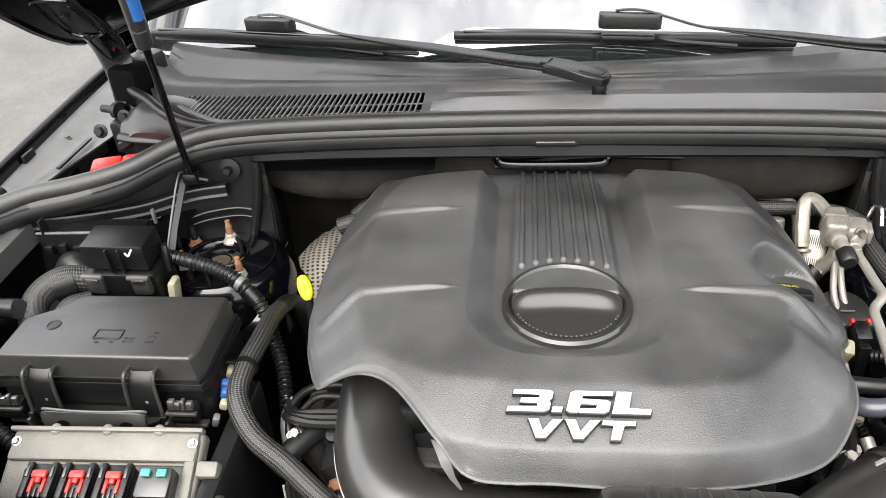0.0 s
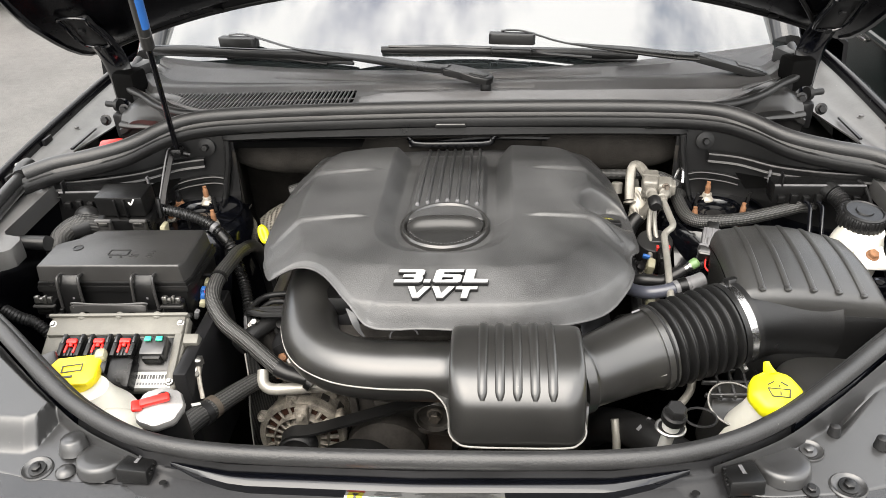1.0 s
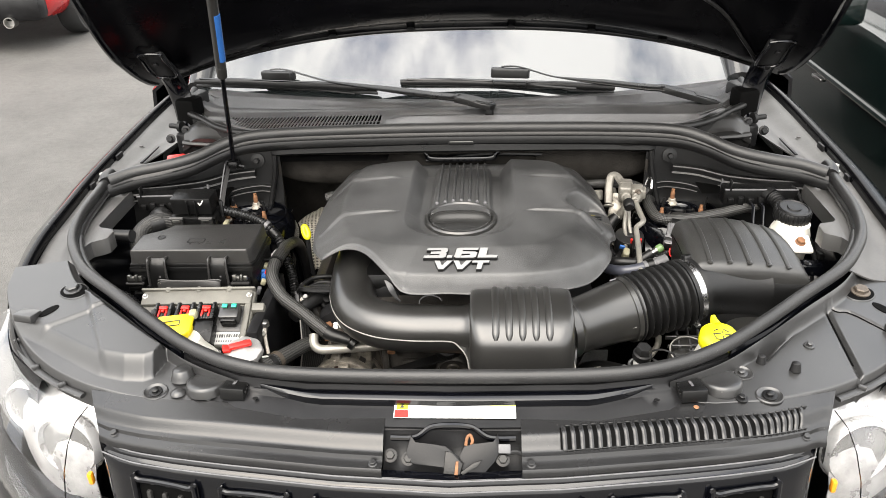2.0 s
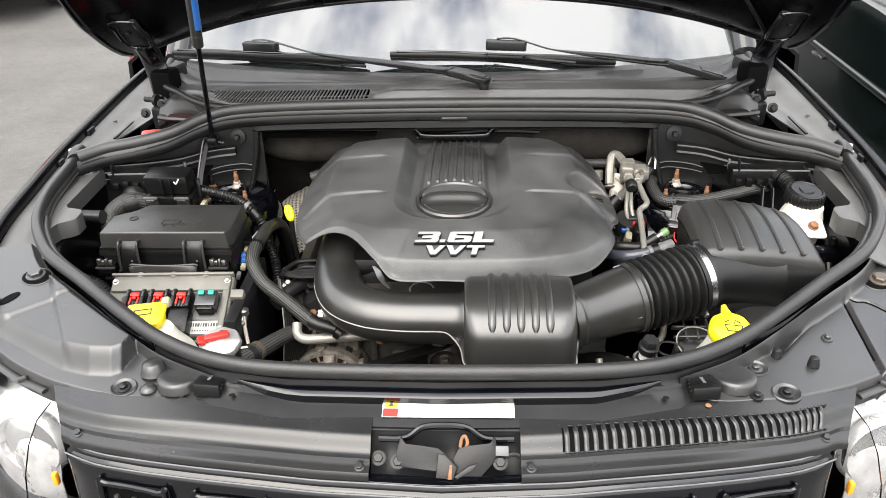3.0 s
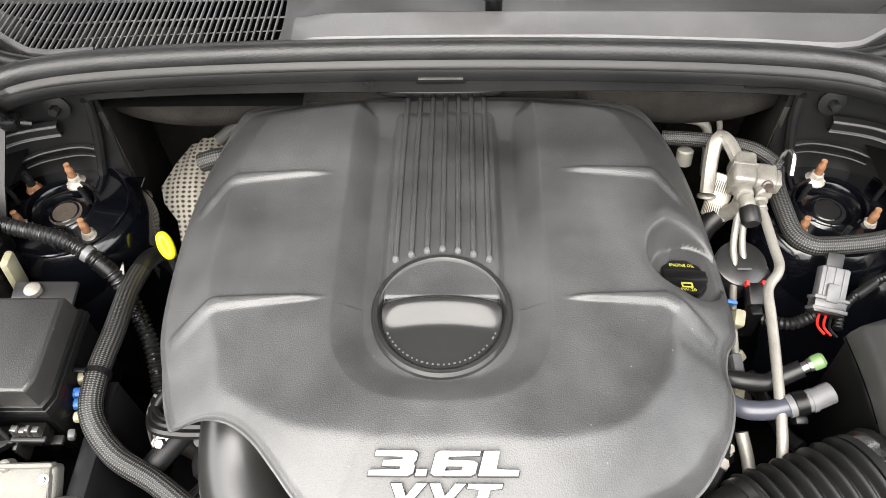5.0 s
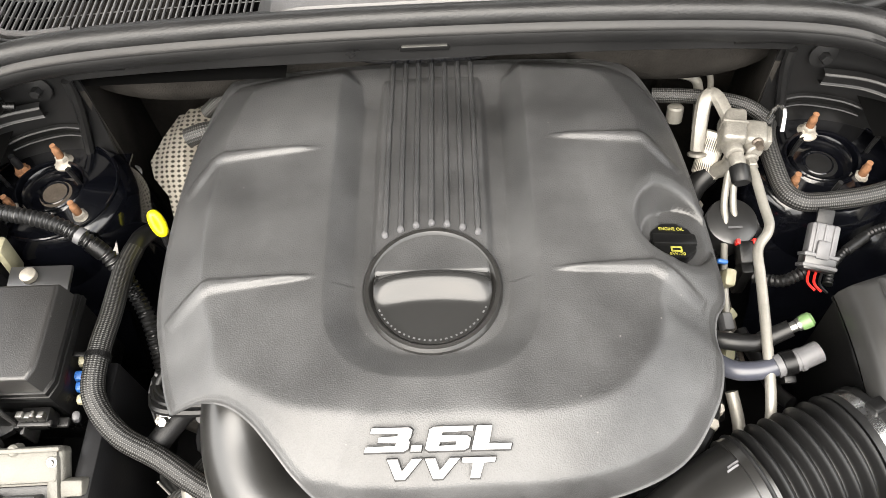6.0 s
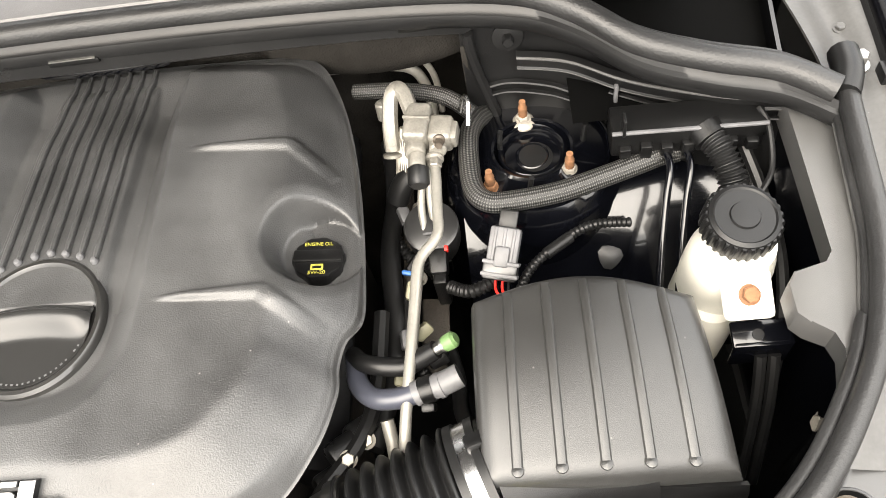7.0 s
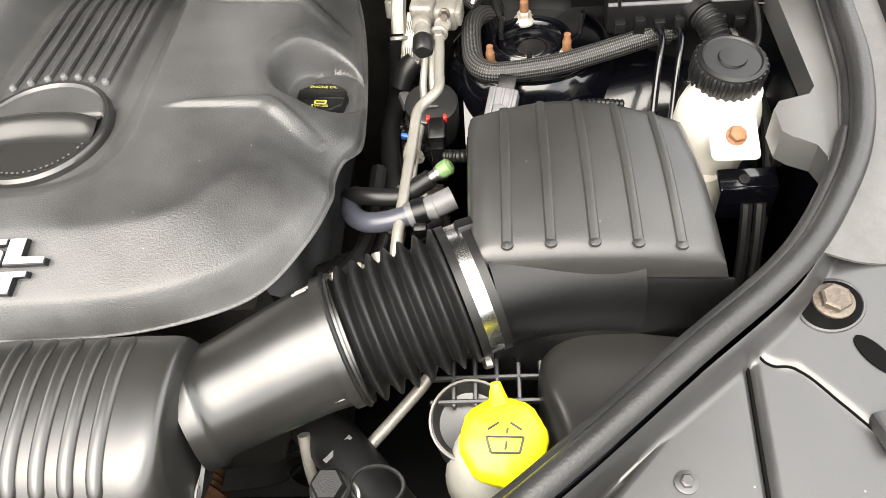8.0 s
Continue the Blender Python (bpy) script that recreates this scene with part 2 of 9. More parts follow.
def asphalt():
    m, nt, b = shader("worn_asphalt")
    tc = nt.nodes.new("ShaderNodeTexCoord")
    big = node(nt, "ShaderNodeTexNoise", Scale=1.1, Detail=10.0, Roughness=0.7)
    fine = node(nt, "ShaderNodeTexVoronoi", Scale=130.0)
    mid = node(nt, "ShaderNodeTexNoise", Scale=26.0, Detail=8.0, Roughness=0.75)
    for n in (big, fine, mid):
        nt.links.new(tc.outputs["Object"], n.inputs["Vector"])
    ramp = nt.nodes.new("ShaderNodeValToRGB")
    ramp.color_ramp.elements[0].position, ramp.color_ramp.elements[1].position = 0.3, 0.75
    ramp.color_ramp.elements[0].color, ramp.color_ramp.elements[1].color = (0.042, 0.0405, 0.038, 1), (0.088, 0.085, 0.08, 1)
    nt.links.new(big.outputs[0], ramp.inputs[0])
    speck = node(nt, "ShaderNodeMixRGB", Fac=0.6)
    speck.blend_type = 'OVERLAY'
    nt.links.new(ramp.outputs[0], speck.inputs[1])
    nt.links.new(mid.outputs[0], speck.inputs[2])
    nt.links.new(speck.outputs[0], b.inputs["Base Color"])
    bump = node(nt, "ShaderNodeBump", Strength=0.5, Distance=0.004)
    nt.links.new(fine.outputs[0], bump.inputs["Height"])
    nt.links.new(bump.outputs[0], b.inputs["Normal"])
    b.inputs["Roughness"].default_value = 0.8
    return m


def clear(name, col, rough=0.0, ior=1.5):
    m, nt, b = shader(name)
    b.inputs["Base Color"].default_value = (*col, 1)
    b.inputs["Roughness"].default_value = rough
    b.inputs["IOR"].default_value = ior
    b.inputs["Transmission Weight"].default_value = 1.0
    return m


ASPHALT = asphalt()
# refractive index raised to brighten the sky mirrored in the windshield
GLASS = clear("high_index_windshield_glass", (0.36, 0.42, 0.42), 0.0, 2.25)
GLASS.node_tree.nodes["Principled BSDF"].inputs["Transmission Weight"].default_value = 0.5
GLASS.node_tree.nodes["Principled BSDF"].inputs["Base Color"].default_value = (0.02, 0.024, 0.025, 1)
LENS = clear("clear_lamp_lens", (0.97, 0.97, 0.97), 0.02, 1.45)

# ---------------------------------------------------------------- mesh helpers


def part(name, bm, material, parent=None, label="", smooth=True, sharp=40.0):
    """Links a bmesh as one mesh object under a thing or a part."""
    bmesh.ops.recalc_face_normals(bm, faces=bm.faces)
    me = bpy.data.meshes.new(name)
    bm.to_mesh(me)
    bm.free()
    me.materials.append(material)
    if smooth:
        me.polygons.foreach_set("use_smooth", [True] * len(me.polygons))
        me.set_sharp_from_angle(angle=radians(sharp))
    ob = new(name, me)
    if parent is not None:
        ob.parent = parent
    if label:
        ob["label"] = label
    return ob


def thing(name, label, category, group="", kind="", at=(0, 0, 0)):
    ob = new(name)
    ob.empty_display_size = 0.05
    ob.location = at
    return tagged(ob, label, category, group, kind)


def cr(pts, n=8, closed=False):
    """Catmull-Rom through the points, n steps a piece."""
    p = [Vector(q) for q in pts]
    m = len(p)
    found = []
    for i in range(m if closed else m - 1):
        if closed:
            a, b, c, d = p[(i - 1) % m], p[i], p[(i + 1) % m], p[(i + 2) % m]
        else:
            a, b, c, d = p[max(i - 1, 0)], p[i], p[i + 1], p[min(i + 2, m - 1)]
        for k in range(n):
            t = k / n
            found.append(0.5 * ((2 * b) + (c - a) * t + (2 * a - 5 * b + 4 * c - d) * t * t + (3 * b - a - 3 * c + d) * t ** 3))
    if not closed:
        found.append(p[-1])
    return found


def mirrored(pts):
    return [(-x, y, z) for x, y, z in pts]


def tube(pts, radius, seg=12, n=6, bm=None, caps=True, flat=1.0, up=(0, 0, 1), raw=False, closed=False):
    """A tube swept along a smooth line; radius may be a function of the fraction and the metres along. Keeps a UV map: round, along (metres)."""
    bm = bm or bmesh.new()
    line = [Vector(q) for q in pts] if raw else cr(pts, n, closed)
    uvl = bm.loops.layers.uv.get("UVMap") or bm.loops.layers.uv.new("UVMap")
    total = [0.0]
    for a, b in zip(line, line[1:]):
        total.append(total[-1] + (b - a).length)
    rings = []
    side = None
    for i, c in enumerate(line):
        if closed:
            t = (line[(i + 1) % len(line)] - line[i - 1]).normalized()
        else:
            t = (line[min(i + 1, len(line) - 1)] - line[max(i - 1, 0)]).normalized()
        ref = Vector(up)
        s = t.cross(ref)
        if s.length < 0.05:
            s = side or t.cross(Vector((0, 1, 0)))
        if side is not None and s.dot(side) < 0:
            s = -s
        s.normalize()
        side = s
        w = s.cross(t)
        r = radius(total[i] / max(total[-1], 1e-6), total[i]) if callable(radius) else radius
        rings.append([bm.verts.new(c + s * math.cos(2 * math.pi * k / seg) * r + w * math.sin(2 * math.pi * k / seg) * r * flat) for k in range(seg)])
    count = len(rings) if closed else len(rings) - 1
    for i in range(count):
        j = (i + 1) % len(rings)
        for k in range(seg):
            k2 = (k + 1) % seg
            f = bm.faces.new((rings[i][k], rings[i][k2], rings[j][k2], rings[j][k]))
            v0, v1 = total[i], total[j] if j else total[i] + 0.01
            for loop, (u, v) in zip(f.loops, ((k / seg, v0), ((k + 1) / seg, v0), ((k + 1) / seg, v1), (k / seg, v1))):
                loop[uvl].uv = (u, v)
    if caps and not closed:
        bm.faces.new(rings[0][::-1])
        bm.faces.new(rings[-1])
    return bm


def lathe(profile, seg=32, m=None, bm=None, bumps=0, depth=0.0):
    """Turns (radius, height) pairs about z. bumps, depth: scallops round the rim."""
    bm = bm or bmesh.new()
    m = m or Matrix()
    rings = []
    for r, z in profile:
        ring = []
        for k in range(seg):
            a = 2 * math.pi * k / seg
            q = r + (depth if bumps and (k * bumps // seg) % 2 == 0 and r > 0 else 0)
            ring.append(bm.verts.new(m @ Vector((q * math.cos(a), q * math.sin(a), z))))
        rings.append(ring)
    for a, b in zip(rings, rings[1:]):
        for k in range(seg):
            bm.faces.new((a[k], a[(k + 1) % seg], b[(k + 1) % seg], b[k]))
    bm.faces.new(rings[0][::-1])
    bm.faces.new(rings[-1])
    return bm


def block(size, m=None, bevel=0.002, bm=None, seg=2, taper=1.0):
    """A box of that size about the origin of m, with rounded edges; taper scales its top."""
    own = bmesh.new()
    sx, sy, sz = (s / 2 for s in size)
    v = [own.verts.new((x * sx * (taper if z > 0 else 1), y * sy * (taper if z > 0 else 1), z * sz)) for z in (-1, 1) for x, y in ((-1, -1), (1, -1), (1, 1), (-1, 1))]
    for f in ((3, 2, 1, 0), (4, 5, 6, 7), (0, 1, 5, 4), (1, 2, 6, 5), (2, 3, 7, 6), (3, 0, 4, 7)):
        own.faces.new([v[i] for i in f])
    if bevel:
        bmesh.ops.bevel(own, geom=own.edges[:], offset=bevel, segments=seg, affect='EDGES', profile=0.5)
    own.transform(m or Matrix())
    return join(bm, own)


def join(bm, own):
    if bm is None:
        return own
    me = bpy.data.meshes.new("scratch")
    own.to_mesh(me)
    own.free()
    bm.from_mesh(me)
    bpy.data.meshes.remove(me)
    return bm


def prism(outline, z0, z1, bevel=0.0, m=None, bm=None, seg=2, lean=1.0):
    """A flat shape given by its outline (x, y), from z0 to z1, with its top edge rounded."""
    own = bmesh.new()
    cx = sum(p[0] for p in outline) / len(outline)
    cy = sum(p[1] for p in outline) / len(outline)
    lo = [own.verts.new((p[0], p[1], z0)) for p in outline]
    hi = [own.verts.new((cx + (p[0] - cx) * lean, cy + (p[1] - cy) * lean, z1)) for p in outline]
    n = len(outline)
    own.faces.new(lo[::-1])
    top = own.faces.new(hi)
    for i in range(n):
        own.faces.new((lo[i], lo[(i + 1) % n], hi[(i + 1) % n], hi[i]))
    if bevel:
        bmesh.ops.bevel(own, geom=list(top.edges), offset=bevel, segments=seg, affect='EDGES', profile=0.5)
    own.transform(m or Matrix())
    return join(bm, own)


def sheet(rows, thick=0.0, bm=None):
    """A surface through rows of points; thick: given a back that far below."""
    bm = bm or bmesh.new()
    grid = [[bm.verts.new(p) for p in row] for row in rows]
    for a, b in zip(grid, grid[1:]):
        for i in range(len(a) - 1):
            bm.faces.new((a[i], a[i + 1], b[i + 1], b[i]))
    if thick:
        bm.normal_update()
        bmesh.ops.recalc_face_normals(bm, faces=bm.faces)
        bmesh.ops.solidify(bm, geom=bm.faces[:], thickness=thick)
    return bm


def foil_sheet(rows):
    """A sheet with a UV map in metres, for woven surfaces."""
    bm = bmesh.new()
    uvl = bm.loops.layers.uv.new("UVMap")
    g = [[bm.verts.new(p) for p in r] for r in rows]
    for i in range(len(g) - 1):
        for j in range(len(g[0]) - 1):
            f = bm.faces.new((g[i][j], g[i][j + 1], g[i + 1][j + 1], g[i + 1][j]))
            for loop in f.loops:
                c = loop.vert.co
                loop[uvl].uv = (c.x * 14.0, c.z)
    bmesh.ops.solidify(bm, geom=bm.faces[:], thickness=0.0015)
    return bm


def axis(p, way, spin=0.0):
    """A frame at p whose z points along way."""
    return Matrix.Translation(p) @ Vector(way).to_track_quat('Z', 'Y').to_matrix().to_4x4() @ Matrix.Rotation(spin, 4, 'Z')


def step(a, b, x):
    t = min(1.0, max(0.0, (x - a) / (b - a)))
    return t * t * (3 - 2 * t)


def lerp(a, b, t):
    return a + (b - a) * t


def track(pts, y):
    """x, z of a line of (x, y, z) points at that y."""
    q = sorted(pts, key=lambda p: p[1])
    for a, b in zip(q, q[1:]):
        if a[1] <= y <= b[1]:
            t = (y - a[1]) / max(b[1] - a[1], 1e-9)
            return lerp(a[0], b[0], t), lerp(a[2], b[2], t)
    e = q[0] if y < q[0][1] else q[-1]
    return e[0], e[2]


def text_mesh(words, size, extrude, shear=0.0, bold=0.0, wide=1.0):
    cu = bpy.data.curves.new("words", 'FONT')
    cu.body, cu.size, cu.extrude, cu.shear, cu.offset = words, size, extrude, shear, bold
    cu.resolution_u = 4
    ob = bpy.data.objects.new("words", cu)
    me = bpy.data.meshes.new_from_object(ob)
    bpy.data.objects.remove(ob)
    bm = bmesh.new()
    bm.from_mesh(me)
    bpy.data.meshes.remove(me)
    bmesh.ops.scale(bm, vec=(wide, 1, 1), verts=bm.verts)
    return bm


def fit_box(bm, m, x0, x1, y0, y1):
    """Stretches flat lettering into x0..x1, y0..y1 of the frame m."""
    xs = [v.co.x for v in bm.verts]
    ys = [v.co.y for v in bm.verts]
    for v in bm.verts:
        v.co.x = x0 + (v.co.x - min(xs)) * 1.0 / (max(xs) - min(xs)) * (x1 - x0)
        v.co.y = y0 + (v.co.y - min(ys)) * 1.0 / (max(ys) - min(ys)) * (y1 - y0)
    bm.transform(m)
    return bm


def hexbolt(p, way, r, h, material, parent, flange=1.5, name="bolt", label=""):
    bm = lathe([(r * flange, 0), (r * flange, h * 0.18), (r * 0.98, h * 0.3)], 16, axis(p, way))
    lathe([(r, 0.001), (r, h * 0.9), (r * 0.85, h)], 6, axis(p, way), bm)
    return part(name, bm, material, parent, label, sharp=30)


# ---------------------------------------------------------------- ground
bm = bmesh.new()
N = 40
grid = []
for i in range(N + 1):
    row = []
    for j in range(N + 1):
        x, y = 3000 * ((2 * i / N - 1) ** 5), 3000 * ((2 * j / N - 1) ** 5)
        row.append(bm.verts.new((x, y, 0.0)))
    grid.append(row)
for i in range(N):
    for j in range(N):
        bm.faces.new((grid[i][j], grid[i + 1][j], grid[i + 1][j + 1], grid[i][j + 1]))
tagged(part("ground", bm, ASPHALT, smooth=False), "pale worn asphalt of an open car park", "ground", kind="structure")

# ---------------------------------------------------------------- the car's body
car = thing("car", "black sport utility car with its hood propped open", "car")

# lines that the body is built on, right side; the left side mirrors them
RIM_SIDE = [(0.735, -0.06, 1.092), (0.727, -0.14, 1.09), (0.719, -0.222, 1.086), (0.698, -0.30, 1.083), (0.668, -0.358, 1.08), (0.62, -0.42, 1.076), (0.54, -0.485, 1.07),
            (0.45, -0.558, 1.062), (0.38, -0.608, 1.056), (0.30, -0.645, 1.052), (0.20, -0.662, 1.05), (0.0, -0.667, 1.05)]
RIM_COWL = [(0.722, -0.085, 1.098), (0.68, -0.06, 1.105), (0.62, -0.045, 1.112), (0.56, -0.025, 1.122), (0.505, 0.01, 1.138), (0.45, 0.03, 1.148), (0.35, 0.045, 1.15), (0.18, 0.055, 1.15), (0.0, 0.058, 1.15)]
FENDER_EDGE = [(0.80, 0.62, 1.10), (0.803, 0.40, 1.098), (0.802, 0.20, 1.09), (0.798, 0.0, 1.08), (0.79, -0.14, 1.07), (0.778, -0.29, 1.058), (0.75, -0.42, 1.04), (0.70, -0.53, 1.015), (0.625, -0.60, 0.985)]


def rail(side):
    """Painted flange between the hood seal and the fender's edge, then the fender's skin down to the sill."""
    edge = cr(FENDER_EDGE, 10)
    rim = RIM_SIDE[:7]
    rows = []
    for p in edge:
        if p.y < -0.40:
            continue
        xi, zi = track(rim, p.y)
        if p.y > -0.06:
            xi, zi = lerp(0.742, 0.70, step(-0.06, 0.3, p.y)), lerp(1.085, 1.08, step(-0.06, 0.3, p.y))
        xi = min(xi - 0.012, p.x - 0.05)
        zi -= 0.016
        row = []
        for k in range(13):
            t = k / 12
            x = lerp(xi, p.x - 0.012, t)
            z = lerp(zi, p.z - 0.012, t) - 0.010 * math.sin(math.pi * t) ** 2 * (1 if p.y > -0.4 else 0)
            row.append((side * x, p.y, z))
        rows.append(row)
    part("fender_rail", sheet(rows, -0.003), RAIL, car, "grey painted flange along the fender")
    rows = []
    for p in edge:
        row = []
        for dx, dz in ((-0.014, -0.012), (-0.012, 0.0), (-0.004, 0.005), (0.008, 0.002), (0.03, -0.012), (0.06, -0.04), (0.09, -0.09), (0.11, -0.16), (0.12, -0.28), (0.12, -0.5), (0.10, -0.74)):
            low = min(1.0, max(0.0, (p.y + 0.45) / 0.25)) * 0.9 + 0.1
            row.append((side * (p.x + dx * (0.4 + 0.6 * low)), p.y - (0.0 if p.y > -0.4 else -dx * 0.2), p.z + dz))
        rows.append(row)
    part("fender", sheet(rows, 0.0), PAINT, car, "glossy black front fender")
    # dull black bead added to darken the fender's bright edge, and clips along its inside
    part("fender_bead", tube([(side * (p.x - 0.004), p.y, p.z + 0.002) for p in edge if p.y > -0.45], 0.0085, 10, raw=True), LINER, car)
    for y in (-0.29, -0.17, 0.02, 0.18):
        x, z = track(FENDER_EDGE, y)
        hexbolt((side * (x - 0.035), y, z - 0.019), (0, 0, 1), 0.0048, 0.005, RAIL, car, 1.4, "fender_bolt", "painted fender bolt")
    for y, w in ((0.10, 0.03), (-0.05, 0.02)):
        x, z = track(FENDER_EDGE, y)
        part("fender_notch", block((0.006, w, 0.02), pose(side * (x - 0.016), y, z - 0.008), 0.002), INNER, car)


rail(1)
rail(-1)


def seal(name, pts, r, lip):
    line = cr(pts, 10)
    bm = tube(line, r, 14, raw=True, flat=1.15)
    low = [(p.x * (1 - lip / max(p.length, 0.3)), p.y + (lip if p.y < -0.3 else 0), p.z - r * 1.15) for p in line]
    tube(low, r * 0.7, 10, raw=True, bm=bm, flat=0.9)
    return bm


def spread(pts):
    return mirrored(pts)[:-1] + pts[::-1]


part("hood_seal", seal("seal", spread(RIM_SIDE), 0.0092, 0.011), SEALR, car, "black rubber hood seal along fenders and front")
cowl_line = cr(spread(RIM_COWL), 10)
bm = tube(cowl_line, 0.0125, 14, raw=True)
tube([p + Vector((0, 0.017, -0.003)) for p in cowl_line], 0.0055, 10, raw=True, bm=bm)
part("cowl_seal", bm, SEALR, car, "black rubber seal along the cowl")
bm = bmesh.new()
sheet([[p + Vector((0, dy, dz)) for dy, dz in ((-0.010, -0.004), (-0.014, -0.011), (-0.019, -0.013), (-0.0215, -0.019), (-0.0205, -0.027), (-0.014, -0.033))] for p in cowl_line], 0.0, bm)
sheet([[p + Vector((0, dy, dz)) for dy, dz in ((-0.016, -0.014), (-0.006, -0.020), (0.010, -0.020), (0.017, -0.006))] for p in cowl_line], 0.0, bm)
part("seal_skirt", bm, SHIELD, car, "black flange under the cowl seal")
for s in (-1, 1):
    part("seal_joint", tube([(s * 0.728, -0.088, 1.094), (s * 0.737, -0.065, 1.096), (s * 0.740, -0.04, 1.094)], 0.0135, 12), RUBBER, car)
    hexbolt((s * 0.752, -0.05, 1.085), (0, 0, 1), 0.007, 0.016, STEEL, car, 1.5, "stud", "steel stud")

# front wall of the cowl box: a lip with three slots over a dark recess
rows = []
for k in range(61):
    x = lerp(-0.43, 0.43, k / 60)
    y = 0.043 - 0.05 * abs(x / 0.47) ** 4 * 0.4 + 0.02 * step(0.40, 0.43, abs(x))
    rows.append([(x, y + 0.012, 1.142), (x, y + 0.004, 1.136), (x, y, 1.128), (x, y - 0.002, 1.116), (x, y - 0.004, 1.106), (x, y + 0.002, 1.100), (x, y + 0.03, 1.094)])
part("cowl_lip", sheet(rows, 0.003), SHIELD, car, "black plastic lip under the cowl")
for x, y, z in ((-0.359, 0.0315, 1.121), (0.002, 0.0385, 1.123), (0.365, 0.0315, 1.119)):
    bm = block((0.055, 0.006, 0.007), pose(x, y, z), 0.0015)
    part("lip_clip", bm, PLASTIC, car)
    part("slot_edge", block((0.05, 0.003, 0.0018), pose(x, y - 0.0025, z + 0.0042), 0.0006), STEEL, car)

# firewall and its felt
rows = []
for k in range(49):
    x = lerp(-0.46, 0.46, k / 48)
    w = 0.012 * math.sin(9 * x) + 0.008 * math.sin(23 * x + 1) + 0.10 * step(0.27, 0.33, abs(x))
    rows.append([(x, 0.080, 1.094), (x, 0.118 + w, 1.085), (x, 0.112 + w, 1.05), (x, 0.105 + w, 1.02), (x, 0.115 + w, 0.98), (x, 0.125 + 0.10 * step(0.27, 0.33, abs(x)), 0.9), (x, 0.13 + 0.10 * step(0.27, 0.33, abs(x)), 0.7), (x, 0.13 + 0.10 * step(0.27, 0.33, abs(x)), 0.45)])
part("firewall", sheet(rows, 0.01), FELT, car, "dark felt-lined firewall")
for s in (-1, 1):
    # side panels added to stop light leaking past the firewall
    rows = [[(s * x, y, z) for z in (1.082, 1.05, 1.0, 0.85, 0.44)] for x, y in ((0.400, 0.034), (0.420, 0.10), (0.440, 0.16), (0.455, 0.25))]
    part("side_light_stop", sheet(rows, 0.006), FELT, car, "felt panel added to block light beside the firewall")
    bulge = lathe([(0.001, 0.03), (0.07, 0.026), (0.12, 0.014), (0.135, 0.0)], 32, axis((s * 0.30, 0.100, 1.058), (0, -1, 0.3)) @ Matrix.Diagonal((1, 0.36, 1, 1)))
    part("felt_pad", bulge, FELT, car)

